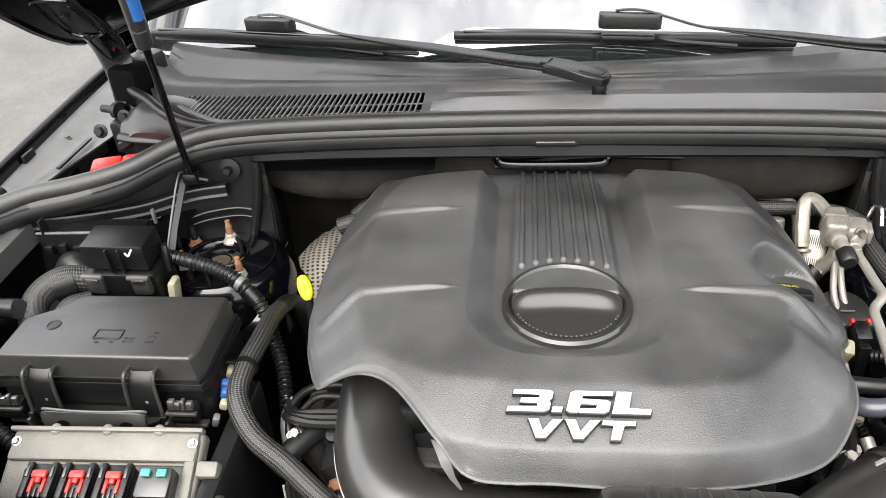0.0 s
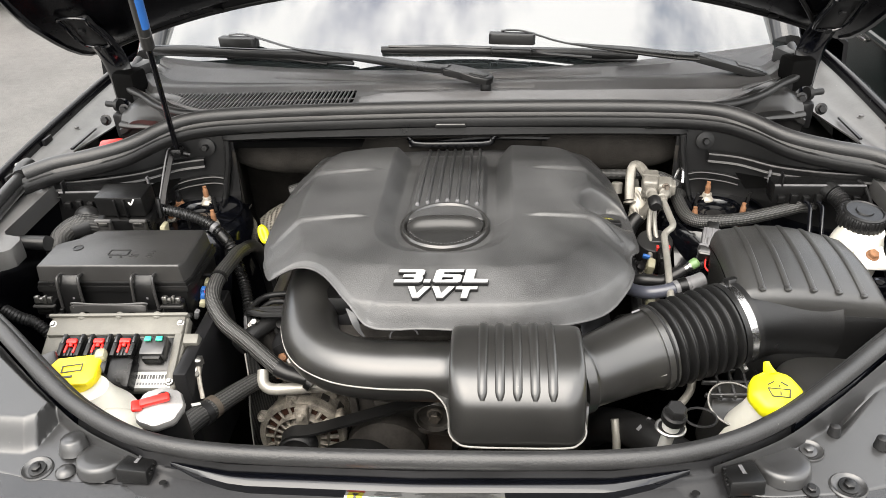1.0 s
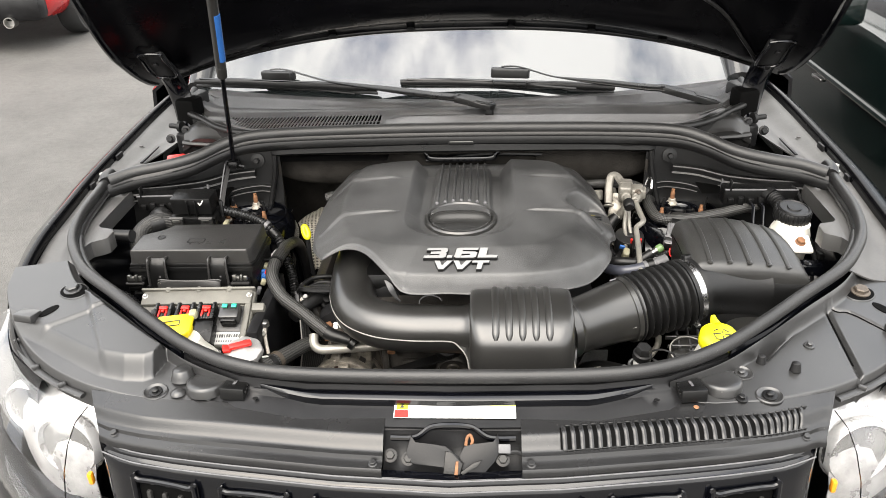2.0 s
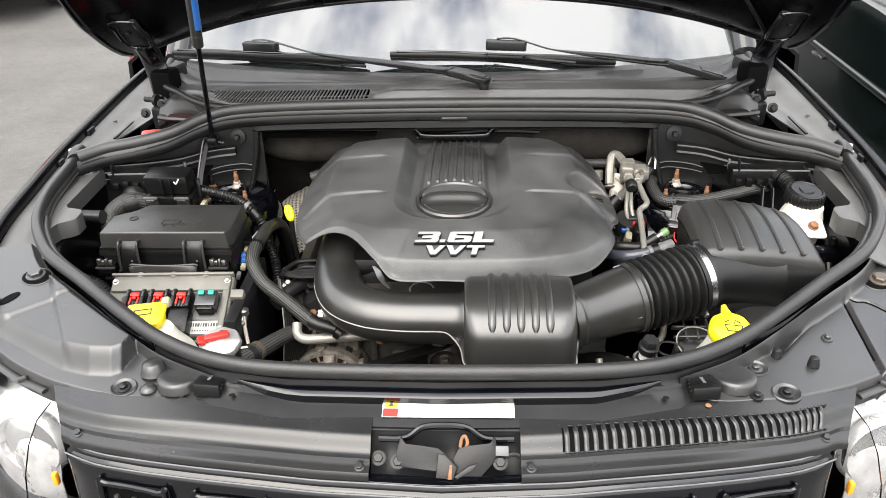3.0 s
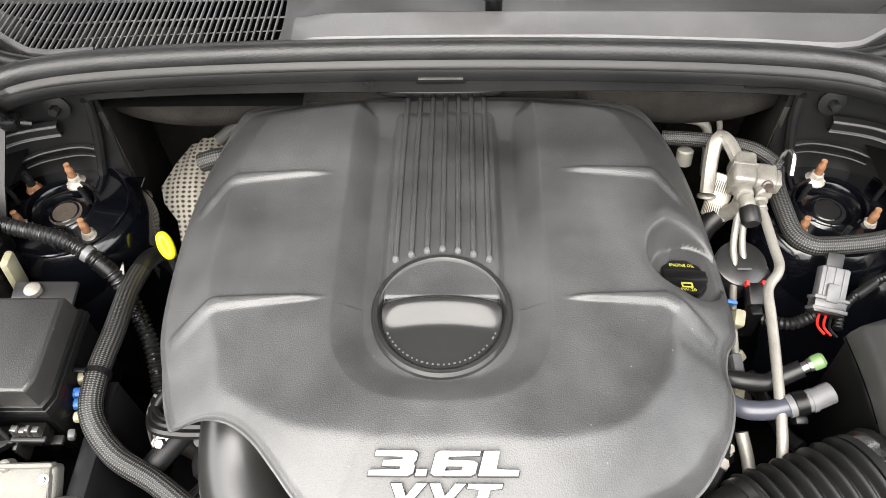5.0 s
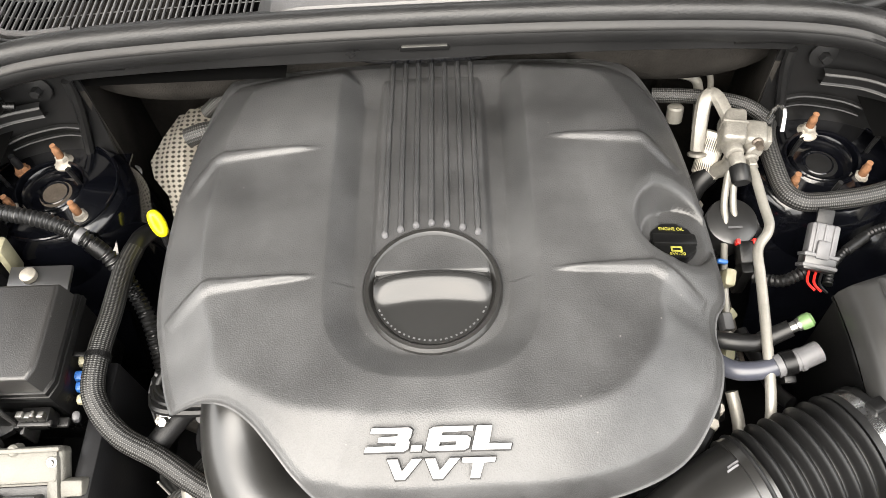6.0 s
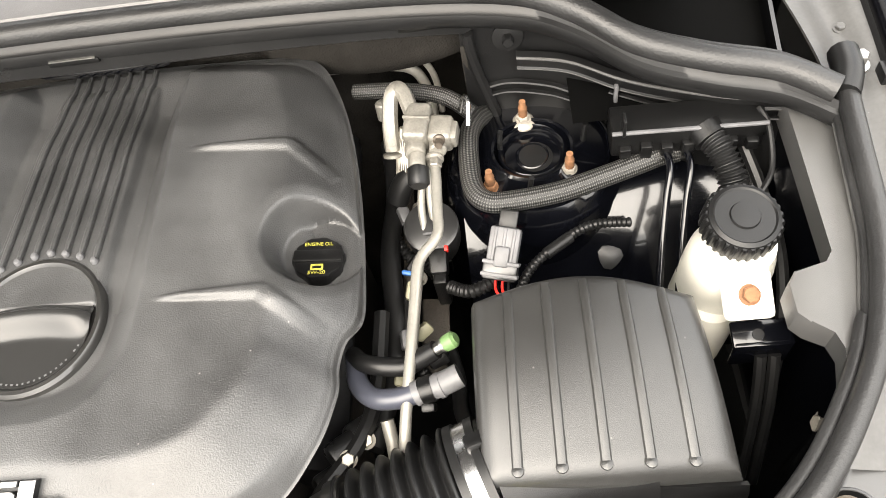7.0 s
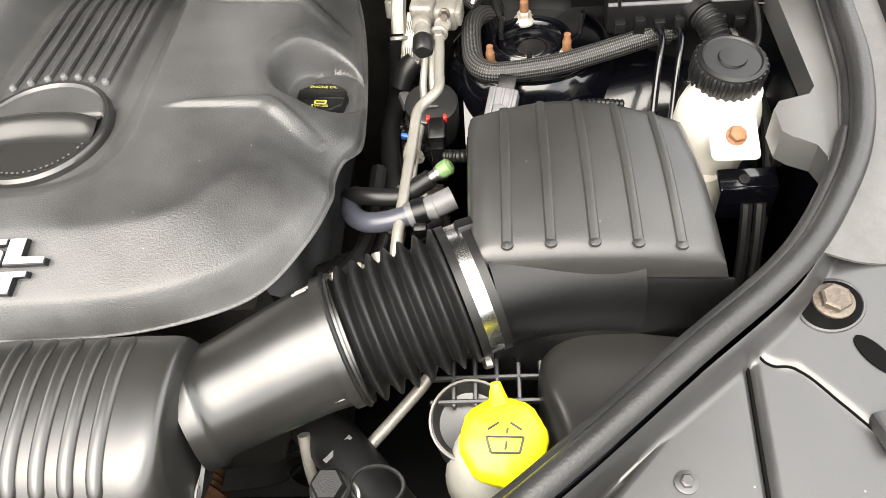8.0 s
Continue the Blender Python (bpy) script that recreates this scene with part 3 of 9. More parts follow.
# shields at the back corners, with stamped ribs
def back_shield(s):
    rows = []
    foot = [(0.395, 0.036), (0.43, 0.036), (0.48, 0.032), (0.53, 0.012), (0.58, -0.022), (0.63, -0.045), (0.68, -0.055), (0.715, -0.06)]
    line = cr([(x, y, 0) for x, y in foot], 6)
    top = [(0.395, 1.11), (0.45, 1.115), (0.53, 1.10), (0.60, 1.09), (0.715, 1.075)]
    for p in line:
        zt = np.interp(p.x, [q[0] for q in top], [q[1] for q in top])
        rows.append([(s * p.x, p.y + 0.004, zt + 0.012), (s * p.x, p.y, zt), (s * p.x, p.y, lerp(zt, 0.98, 0.35)), (s * p.x, p.y - 0.006, lerp(zt, 0.98, 0.7)), (s * p.x, p.y - 0.012, 0.985), (s * p.x, p.y - 0.02, 0.9)])
    shield = part("back_shield", sheet(rows, 0.004), SHIELD, car, "black plastic splash shield")

    def ridge(pts, r):
        part("shield_rib", tube([(s * x, y, z) for x, y, z in pts], r, 8, 6, flat=0.6), SHIELD, shield)
    band = cr([(0.450, 0.028, 1.064), (0.50, 0.018, 1.061), (0.55, -0.010, 1.057), (0.60, -0.034, 1.059), (0.65, -0.053, 1.062), (0.708, -0.062, 1.062)], 8)
    rows = [[(s * p.x, p.y + dy, p.z + dz) for dy, dz in ((0.002, 0.010), (-0.005, 0.0085), (-0.007, 0.006), (-0.0062, -0.004), (-0.0075, -0.006), (-0.004, -0.0085), (0.004, -0.010))] for p in band]
    part("shield_rib", sheet(rows), SHIELD, shield, "raised channel across the shield", sharp=25)
    for dz in (0.0075, -0.0075):
        part("rib_edge", tube([(s * p.x, p.y - 0.0058, p.z + dz) for p in band], 0.0012, 8, raw=True), SHELF, shield)
    ridge([(0.54, -0.008, 1.040), (0.60, -0.040, 1.040), (0.65, -0.058, 1.042), (0.70, -0.068, 1.043)], 0.0026)
    part("shield_tab", block((0.004, 0.006, 0.026), pose(s * 0.545, -0.016, 1.044), 0.001), GREY, shield)
    ridge([(0.41, 0.025, 1.03), (0.44, 0.026, 1.035), (0.48, 0.018, 1.033), (0.505, 0.008, 1.029)], 0.0035)
    ridge([(0.413, 0.022, 1.020), (0.44, 0.023, 1.024), (0.48, 0.015, 1.022), (0.503, 0.006, 1.019)], 0.0028)
    part("seam", tube([(s * 0.404, 0.03, 1.105), (s * 0.408, 0.027, 1.06), (s * 0.425, 0.02, 0.99)], 0.006, 8), RUBBER, shield)
    hexbolt((s * 0.443, 0.033, 1.092), (0, -1, 0.2), 0.006, 0.014, RUBBER, shield, 2.6, "push_clip")
    # cable channel along the foot of the shield
    m = pose(s * 0.603, -0.073, 1.046, 0, 0, -s * 2)
    bm = block((0.142, 0.036, 0.034), m @ pose(0, 0.008, -0.002), 0.003)
    ch = part("cable_channel", bm, PLASTIC, shield)
    # grey strip along the channel's front edge
    part("channel_edge", block((0.142, 0.004, 0.003), m @ pose(0, -0.0095, 0.0155), 0.001), GREY, shield, "thin grey edge")
    for k in range(7):
        part("channel_tab", block((0.011, 0.008, 0.018 if k % 2 else 0.012), m @ pose(-0.058 + k * 0.0195, -0.013, -0.008), 0.0015), PLASTIC, shield)
    part("channel_rib", block((0.003, 0.014, 0.022), m @ pose(-0.06, -0.006, 0.024), 0.001), SHIELD, shield)


back_shield(1)
back_shield(-1)

# shelves beside the bay, with a notch, and the wells below
def shelf(s):
    outline = [(0.69, -0.062), (0.69, -0.10), (0.689, -0.226), (0.682, -0.236), (0.655, -0.241), (0.648, -0.252), (0.648, -0.278), (0.656, -0.287), (0.672, -0.296), (0.676, -0.31), (0.668, -0.345), (0.655, -0.36),
               (0.67, -0.352), (0.69, -0.32), (0.71, -0.25), (0.722, -0.16), (0.728, -0.07)]
    pts = [(s * x, y) for x, y in outline][::s]
    part("bay_shelf", prism(pts, 1.035, 1.066, 0.0012), SHELF, car, "black plastic shelf beside the bay")
    rows = []
    for p in cr([(0.715, 0.10, 0), (0.70, -0.06, 0), (0.70, -0.2, 0), (0.69, -0.31, 0), (0.65, -0.38, 0), (0.56, -0.47, 0), (0.47, -0.55, 0), (0.40, -0.60, 0)], 5):
        rows.append([(s * p.x, p.y, 1.062 if p.y > -0.33 else 1.05), (s * p.x, p.y, 0.95), (s * p.x * 0.99, p.y, 0.8), (s * p.x * 0.97, p.y, 0.42)])
    part("inner_apron", sheet(rows, 0.004), PAINT, car)


shelf(1)
shelf(-1)


# strut towers
def tower(s):
    c = Vector((s * 0.458, -0.036, 0))
    prof = [(0.12, 0.60), (0.112, 0.80), (0.106, 0.90), (0.100, 0.955), (0.092, 0.982), (0.082, 0.992), (0.046, 0.996), (0.043, 0.999), (0.040, 0.998), (0.036, 0.985), (0.033, 0.978)]
    bm = lathe(prof, 48, Matrix.Translation(c) @ Matrix.Diagonal((1.0, 0.92, 1, 1)))
    t = part("strut_tower", bm, PAINT, car, "black painted strut tower")
    cap_ = part("tower_cap", lathe([(0.0365, 0.985), (0.0360, 0.994), (0.0335, 0.9965), (0.0310, 0.993), (0.0290, 0.984), (0.0215, 0.981), (0.0195, 0.984), (0.0165, 0.986), (0.0110, 0.984), (0.001, 0.984)], 48, Matrix.Translation(c)), PAINT, t, "black ringed strut cap")
    part("cap_dust", lathe([(0.0205, 0.9835), (0.0195, 0.9850), (0.001, 0.9865)], 40, Matrix.Translation(c + Vector((0.002, -0.002, 0)))), DIRTY_ALU if s < 0 else RUBBER, cap_, "dusty middle of the cap")
    part("tower_rim", tube([(c.x + 0.080 * math.cos(a), c.y + 0.074 * math.sin(a), 0.9935) for a in np.linspace(0, 2 * math.pi, 40, endpoint=False)], 0.0022, 8, raw=True, closed=True), PAINT, t)
    part("tower_brace", sheet([[(s * x, y, z) for x in (0.38, 0.44, 0.50, 0.56, 0.62, 0.69)] for y, z in ((0.03, 0.975), (-0.02, 0.978), (-0.09, 0.962), (-0.125, 0.925), (-0.16, 0.88), (-0.19, 0.80))], 0.003), PAINT, t)
    studs = [(0.452, 0.004, 0.99, ZINC, RUST), (0.494, -0.066, 0.985, ZINC, RUST), (0.412, -0.078, 0.985, ZINC if s < 0 else RUST, RUST)]
    if s < 0:
        studs.append((0.500, -0.008, 0.988, RUST, INNER))
    for x, y, z, nut, tip in studs:
        base = Vector((s * x, y, z))
        if nut is RUST:
            part("washer", lathe([(0.012, 0), (0.012, 0.003), (0.008, 0.004)], 16, Matrix.Translation(base + Vector((s * 0.002, -0.004, 0.002)))), WHITE2 if s > 0 else RUBBER, t)
        bm = lathe([(0.0128, 0.002), (0.0128, 0.0045), (0.0108, 0.0065), (0.0090, 0.008), (0.008, 0.010)], 24, Matrix.Translation(base))
        lathe([(0.0080, 0.004), (0.0080, 0.014), (0.0066, 0.0155)], 6, Matrix.Translation(base), bm)
        part("nut", bm, nut, t, "flanged nut")
        prof = [(0.0046, 0.008)] + [(0.0046 + 0.0005 * (k % 2), 0.014 + 0.0018 * k) for k in range(9)] + [(0.0036, 0.031), (0.0036, 0.036)]
        part("stud", lathe(prof, 10, Matrix.Translation(base)), tip, t, "threaded stud")
    for x, y in ((0.512, -0.03), (0.425, -0.03), (0.452, -0.092)):
        part("pin", tube([(s * x, y, 0.985), (s * x, y, 1.005), (s * (x + 0.002), y, 1.022)], 0.0028, 8), RUBBER, t)


tower(1)
tower(-1)

# floor and front of the bay
part("bay_floor", sheet([[(x, y, 0.45 + 0.02 * math.sin(9 * x + 7 * y)) for x in np.linspace(-0.72, 0.72, 13)] for y in np.linspace(-0.66, 0.16, 9)], 0.01), INNER, car)
part("radiator", block((1.04, 0.05, 0.54), pose(0, -0.632, 0.72), 0.004), INNER, car, "black radiator and fan shroud")
for k in range(5):
    part("shroud_rib", block((0.012, 0.02, 0.2), pose(-0.36 + k * 0.18, -0.601, 0.86), 0.003), PLASTIC, car)

# cross member behind the grille, with a stamped ridge
rows = []
for k in range(65):
    x = lerp(-0.40, 0.40, k / 64)
    back = np.interp(abs(x), [p[0] for p in RIM_SIDE[::-1]], [p[1] for p in RIM_SIDE[::-1]])
    f = 1 - step(0.26, 0.30, abs(x))
    rows.append([(x, back + 0.02, 1.03), (x, back + 0.012, 1.036), (x, back - 0.001, 1.034), (x, back - 0.004, 1.026), (x, back - 0.006, 1.0215), (x, back - 0.009, 1.0195 + 0.003 * f), (x, back - 0.0115, 1.0175 + 0.001 * f), (x, back - 0.014, 1.0145), (x, back - 0.03, 1.010), (x, back - 0.05, 1.003)])
part("cross_member", sheet(rows, 0.004), INNER, car, "glossy black cross member")
ridge = []
for k in range(49):
    t = k / 48
    x = lerp(-0.268, 0.280, t)
    back = np.interp(abs(x), [p[0] for p in RIM_SIDE[::-1]], [p[1] for p in RIM_SIDE[::-1]])
    w = min(1.0, 6.0 * min(t, 1 - t)) ** 0.7 * 0.0135 + 0.0006
    ridge.append([(x, back - 0.0045, 1.0275), (x, back - 0.0055 - w * 0.25, 1.0278), (x, back - 0.0055 - w * 0.6, 1.0268), (x, back - 0.0055 - w, 1.0235), (x, back - 0.006 - w, 1.012)])
part("member_ridge", sheet(ridge), PAINT, car)
for x in (-0.272, 0.283):
    part("hole", lathe([(0.004, 0.0), (0.004, 0.0008), (0.001, 0.0008)], 14, pose(x, -0.674, 1.0165, -12)), RUBBER, car)


# corner shrouds between the seal and the lamps
def corner_z(s, x, y):
    """Height of a corner shroud: a sloping plate, on the left side with a raised plateau."""
    z = 1.011 + 0.17 * (y + 0.66)
    if s < 0:
        foot = np.interp(x, [0.40, 0.425, 0.438, 0.45, 0.48, 0.52, 0.56, 0.66, 0.72], [-0.56, -0.585, -0.628, -0.634, -0.633, -0.624, -0.604, -0.55, -0.52])
        up = step(-0.002, 0.026, y - foot)
        z = lerp(z - 0.002, 1.046 + 0.09 * (y + 0.62), up)
        # a crease divides the plateau, its outer part lies lower
        z -= 0.007 * step(-0.004, 0.008, (x - 0.520) * 0.86 + (y + 0.60) * -0.5) * up
        z += 0.005 * step(-0.003, 0.004, (x - 0.600) * 0.6 + (y + 0.52) * 0.8) * up
    else:
        z = 1.010 + 0.085 * (y + 0.66)
        # outer field lies on top, with a rounded edge from the seal to the lamp
        edge = np.interp(x, [0.590, 0.596, 0.607, 0.619, 0.641, 0.660, 0.72], [-0.40, -0.466, -0.472, -0.474, -0.499, -0.523, -0.60])
        z += 0.0035 * step(-0.0035, 0.0035, y - edge) * step(0.5925, 0.5975, x)
        # joint down to the lamp
        z -= 0.006 * math.exp(-((x - 0.5845 - 0.06 * (y + 0.50)) / 0.0032) ** 2) * (1 - step(-0.47, -0.45, y))
        # gutter under the seal
        d = (x - 0.455) * -0.72 + (y + 0.588) * 0.69
        z -= 0.030 * step(-0.004, 0.016, d) * step(0.446, 0.470, x) * (1 - step(0.570, 0.586, x))
    return z


def along(line, t):
    f = t * (len(line) - 1)
    i = min(int(f), len(line) - 2)
    return line[i].lerp(line[i + 1], f - i)


def corner(s):
    inner = [(x + 0.004, y - 0.006, z - 0.022) for x, y, z in RIM_SIDE[4:10]]
    outer = [(0.765, -0.385, 1.038), (0.742, -0.455, 1.026), (0.685, -0.535, 1.012), (0.615, -0.595, 1.005), (0.545, -0.632, 1.004), (0.49, -0.650, 1.006), (0.44, -0.662, 1.008), (0.395, -0.667, 1.009), (0.352, -0.669, 1.009), (0.330, -0.655, 1.009)]
    a, b = cr(inner, 16), cr(outer, 12)
    rows = []
    n = 260
    for k in range(n):
        p, q = along(a, k / (n - 1)), along(b, k / (n - 1))
        row = []
        for j in range(65):
            t = j / 64
            v = p.lerp(q, t)
            z = corner_z(s, v.x, v.y)
            z = lerp(v.z, z, step(0.0, 0.10, t))
            row.append((s * v.x, v.y, z))
        e = row[-1]
        row.append((e[0], e[1] - 0.002, e[2] - 0.002))
        row.append((e[0] * 1.003, e[1] - 0.005, e[2] - (0.012 if abs(e[0]) < 0.5 else 0.038)))
        rows.append(row)
    sh = part("corner_shroud", sheet(rows), SHROUD, car, "grey-black plastic corner shroud", sharp=50)

    def at(x, y, dz=0.0):
        return s * x, y, corner_z(s, x, y) + dz

    def lie(x, y, dz=0.0):
        """A frame lying on the shroud."""
        e = 0.012
        nx = -(corner_z(s, x + e, y) - corner_z(s, x - e, y)) / (2 * e)
        ny = -(corner_z(s, x, y + e) - corner_z(s, x, y - e)) / (2 * e)
        return axis(at(x, y, dz), (s * nx, ny, 1))
    part("pad", lathe([(0.030, -0.006), (0.0292, 0.004), (0.0280, 0.0078), (0.0255, 0.0094), (0.018, 0.0100), (0.001, 0.0102)], 40, pose(*at(0.352 if s < 0 else 0.380, -0.641 if s < 0 else -0.633), -9, 0, 0)), SHROUD, sh)

    def screw(x, y, r, ring=True, mt=None):
        m = lie(x, y, -0.001)
        if ring:
            part("screw_ring", lathe([(r * 1.75, 0), (r * 1.75, 0.002), (r * 1.6, 0.0036), (r * 1.4, 0.002), (r * 1.2, 0.0012), (0.001, 0.001)], 28, m @ Matrix.Diagonal((1.15, 1, 1, 1))), SHROUD, sh)
        bm = lathe([(r * 1.05, 0.001), (r * 1.05, 0.003), (r * 0.8, 0.0035)], 20, m)
        lathe([(r * 0.62, 0.003), (r * 0.62, 0.007), (r * 0.45, 0.008)], 6, m, bm)
        part("screw", bm, mt or PLASTIC, sh)
    if s < 0:
        part("rubber_stop", lathe([(0.018, 0), (0.0155, 0.006), (0.0135, 0.014), (0.011, 0.016), (0.001, 0.0165)], 28, pose(*at(0.392, -0.626), -6)), SHROUD, sh)
        part("bump", lathe([(0.0115, 0), (0.0105, 0.003), (0.006, 0.0065), (0.001, 0.0075)], 20, pose(*at(0.390, -0.656), -8)), SHROUD, sh)
        screw(0.424, -0.653, 0.009)
    else:
        screw(0.440, -0.656, 0.0095)
        screw(0.401, -0.662, 0.008, False)
        screw(0.414, -0.612, 0.0085, True, SHROUD)
        screw(0.530, -0.552, 0.0075, False, SHROUD)
        part("rubber_stop", lathe([(0.007, 0), (0.0054, 0.011), (0.0035, 0.0125)], 18, pose(*at(0.449, -0.588), -6)), MATTE, sh)
        part("rubber_stop", lathe([(0.008, 0), (0.006, 0.012), (0.004, 0.0135)], 18, pose(*at(0.492, -0.605), -6)), MATTE, sh)
    x = 0.305 if s < 0 else 0.333
    bl = part("support_block", block((0.036, 0.034, 0.018), pose(s * x, -0.655, 1.018, -10, 0, s * 5), 0.0022), PLASTIC, sh)
    part("block_print", block((0.004, 0.014, 0.0006), pose(s * x, -0.651, 1.0273, -10, 0, s * 5), 0), GREY, bl, smooth=False)
    for k in range(5):
        part("block_rib", block((0.004, 0.004, 0.004), pose(s * x - s * 0.0175, -0.643 - k * 0.006, 1.0262 - k * 0.001, -10, 0, s * 5), 0.001), PLASTIC, bl)
    # strip along the lamp with its clips
    strip = cr([(0.535, -0.637, 1.000), (0.60, -0.604, 1.002), (0.665, -0.553, 1.007), (0.725, -0.478, 1.020)], 8)
    part("lamp_strip", tube([(s * p.x * 1.008, p.y - 0.008, p.z - 0.004) for p in strip], 0.0055, 8, raw=True, flat=0.6), SHROUD, sh)
    for t in (5, 12, 19):
        p = strip[t]
        part("strip_clip", block((0.012, 0.006, 0.008), pose(s * (p.x + 0.006), p.y - 0.008, p.z + 0.001, -10, 0, -s * 38), 0.002), SHROUD, sh)
    # bolt in an oval pocket
    bx, by = (0.652, -0.428) if s > 0 else (0.628, -0.455)
    m = lie(bx, by) @ Matrix.Rotation(s * 0.5, 4, 'Z')
    part("pocket", lathe([(0.0262, 0.0), (0.0255, 0.0012), (0.0238, 0.0016), (0.0230, 0.0008), (0.001, 0.0006)], 36, m @ Matrix.Diagonal((1.0, 0.82, 1, 1))), SHROUD, sh)
    # black disc on the plate paints the pocket's inner shade
    part("pocket_floor", lathe([(0.0232, 0.0010), (0.0228, 0.0013), (0.001, 0.0013)], 32, m @ Matrix.Diagonal((1.0, 0.82, 1, 1))), VOID, sh)
    bolt = part("fender_bolt", lathe([(0.0145, 0.0012), (0.0145, 0.0032), (0.0110, 0.0045)], 24, m @ pose(0.003 * s, 0.001, 0)), DIRTY_ALU if s > 0 else SHROUD, sh, "hexagonal bolt in its hole")
    part("bolt_head", lathe([(0.0112, 0.003), (0.0112, 0.0090), (0.0095, 0.0105)], 6, m @ pose(0.003 * s, 0.001, 0)), DIRTY_ALU if s > 0 else SHROUD, bolt)
    sx, sy = (0.671, -0.468) if s > 0 else (0.645, -0.508)
    m = lie(sx, sy) @ Matrix.Rotation(s * -1.0, 4, 'Z')
    # flat black oval gives the slot its shaded depth by colour
    part("drain_slot", lathe([(0.0125, 0.0), (0.0125, 0.0012), (0.001, 0.0013)], 24, m @ Matrix.Diagonal((1.4, 0.6, 1, 1))), VOID, sh)
    if s > 0:
        gap = cr([(0.594, -0.432, 0), (0.5945, -0.462, 0), (0.602, -0.4715, 0), (0.619, -0.476, 0), (0.641, -0.501, 0), (0.660, -0.525, 0), (0.690, -0.562, 0)], 8)
        part("panel_gap", tube([at(q.x, q.y - 0.0008, 0.0004) for q in gap], 0.0011, 6, raw=True), VOID, sh, "dark joint between the shroud's panels")
        part("panel_gap", tube([at(0.5845 + 0.06 * (y + 0.50), y, 0.0012) for y in np.linspace(-0.462, -0.590, 20)], 0.0016, 6, raw=True), VOID, sh, "dark joint between the shroud's panels")
    part("clip_block", block((0.034, 0.026, 0.014), pose(*at(0.672, -0.522, 0.003), -8, 0, s * 12), 0.003), SHROUD, sh)


corner(1)
corner(-1)

# black plastic covers over the grille, with the latch bay between them
COVER_BACK = ([0.08, 0.16, 0.32, 0.43, 0.48, 0.50, 0.53, 0.56], [-0.690, -0.684, -0.669, -0.664, -0.650, -0.643, -0.629, -0.614])
COVER_FRONT = ([0.0, 0.15, 0.30, 0.375, 0.44, 0.475, 0.49], [-0.776, -0.766, -0.748, -0.738, -0.725, -0.716, -0.708])


def cover_at(x, u):
    """Point of a grille cover: x across (at the back edge), u from back to front."""
    xf = x - 0.042 * step(0.40, 0.535, x)
    y0 = np.interp(x, *COVER_BACK)
    y1 = np.interp(xf, *COVER_FRONT)
    z = 1.009 - 0.008 * u - 0.013 * step(0.50, 0.72, u) - 0.003 * u - 0.005 * step(0.80, 0.84, u)
    return lerp(x, xf, u), lerp(y0, y1, u), z


def top_cover(s):
    x0, x1 = (0.097, 0.545) if s > 0 else (0.086, 0.533)
    rows = []
    n = 45
    for k in range(n):
        x = lerp(x0, x1, k / (n - 1))
        c = cover_at(x, 0)
        row = [(s * c[0], c[1] + 0.004, 0.997), (s * c[0], c[1], 1.007)]
        for j in range(1, 31):
            c = cover_at(x, j / 30)
            row.append((s * c[0], c[1], c[2]))
        row.append((s * c[0], c[1] - 0.003, c[2] - 0.004))
        row.append((s * c[0], c[1] - 0.003, c[2] - 0.012))
        rows.append(row)
    end = [(p[0] + s * 0.002, p[1], p[2] - 0.03) for p in rows[-1]]
    rows.append(end)
    cv = part("grille_cover", sheet(rows, 0.003), TOPCOV, car, "black plastic cover above the grille")
    for x, u in ((x0 + 0.012, 0.90), (x1 - 0.035, 0.86)):
        c = cover_at(x, u)
        hexbolt((s * c[0], c[1], c[2]), (0, -0.2, 1), 0.0045, 0.005, TOPCOV, cv, 1.4, "screw")
    if s > 0:
        # vent: a black sheet paints the shade between S-shaped bars with a lip on top
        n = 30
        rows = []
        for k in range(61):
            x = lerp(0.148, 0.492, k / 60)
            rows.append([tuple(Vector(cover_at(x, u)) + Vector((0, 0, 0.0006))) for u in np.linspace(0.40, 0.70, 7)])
        part("vent_shade", sheet(rows), VOID, cv)
        for k in range(n):
            t = k / (n - 1)
            x = lerp(0.153, 0.487, t)
            bend = lerp(0.001, 0.0075, t)
            pts = []
            for q in range(9):
                f = q / 8
                c = cover_at(x + bend * (math.cos(math.pi * min(1, f * 1.25)) * -0.5 + 0.5), lerp(0.375, 0.72, f))
                pts.append((c[0], c[1], c[2] + 0.0008))
            part("vent_bar", tube(pts, 0.0031, 8, raw=True, flat=0.4), TOPCOV, cv)
            c = cover_at(x + 0.0057, 0.385)
            part("vent_lip", block((0.0075, 0.0022, 0.003), pose(c[0], c[1], c[2] + 0.002), 0.0008, seg=1), SHIELD, cv)
            c = cover_at(x + 0.0057 + bend, 0.725)
            part("vent_lip", block((0.0085, 0.0020, 0.002), pose(c[0], c[1], c[2] + 0.0012), 0.0006, seg=1), SHIELD, cv)


top_cover(1)
top_cover(-1)
part("paint_chip", lathe([(0.004, 0), (0.003, 0.0008)], 10, pose(0.336, -0.678, 1.0085)), RUST, car)

# latch bay
lb = part("latch_tray", sheet([[(x, y, z) for x in np.linspace(-0.088, 0.099, 9)] for y, z in ((-0.664, 1.010), (-0.676, 1.008), (-0.704, 1.004), (-0.716, 0.998), (-0.722, 0.975), (-0.74, 0.958), (-0.765, 0.955), (-0.774, 0.960), (-0.778, 0.955), (-0.780, 0.94))], 0.004), INNER, car, "black painted latch tray")
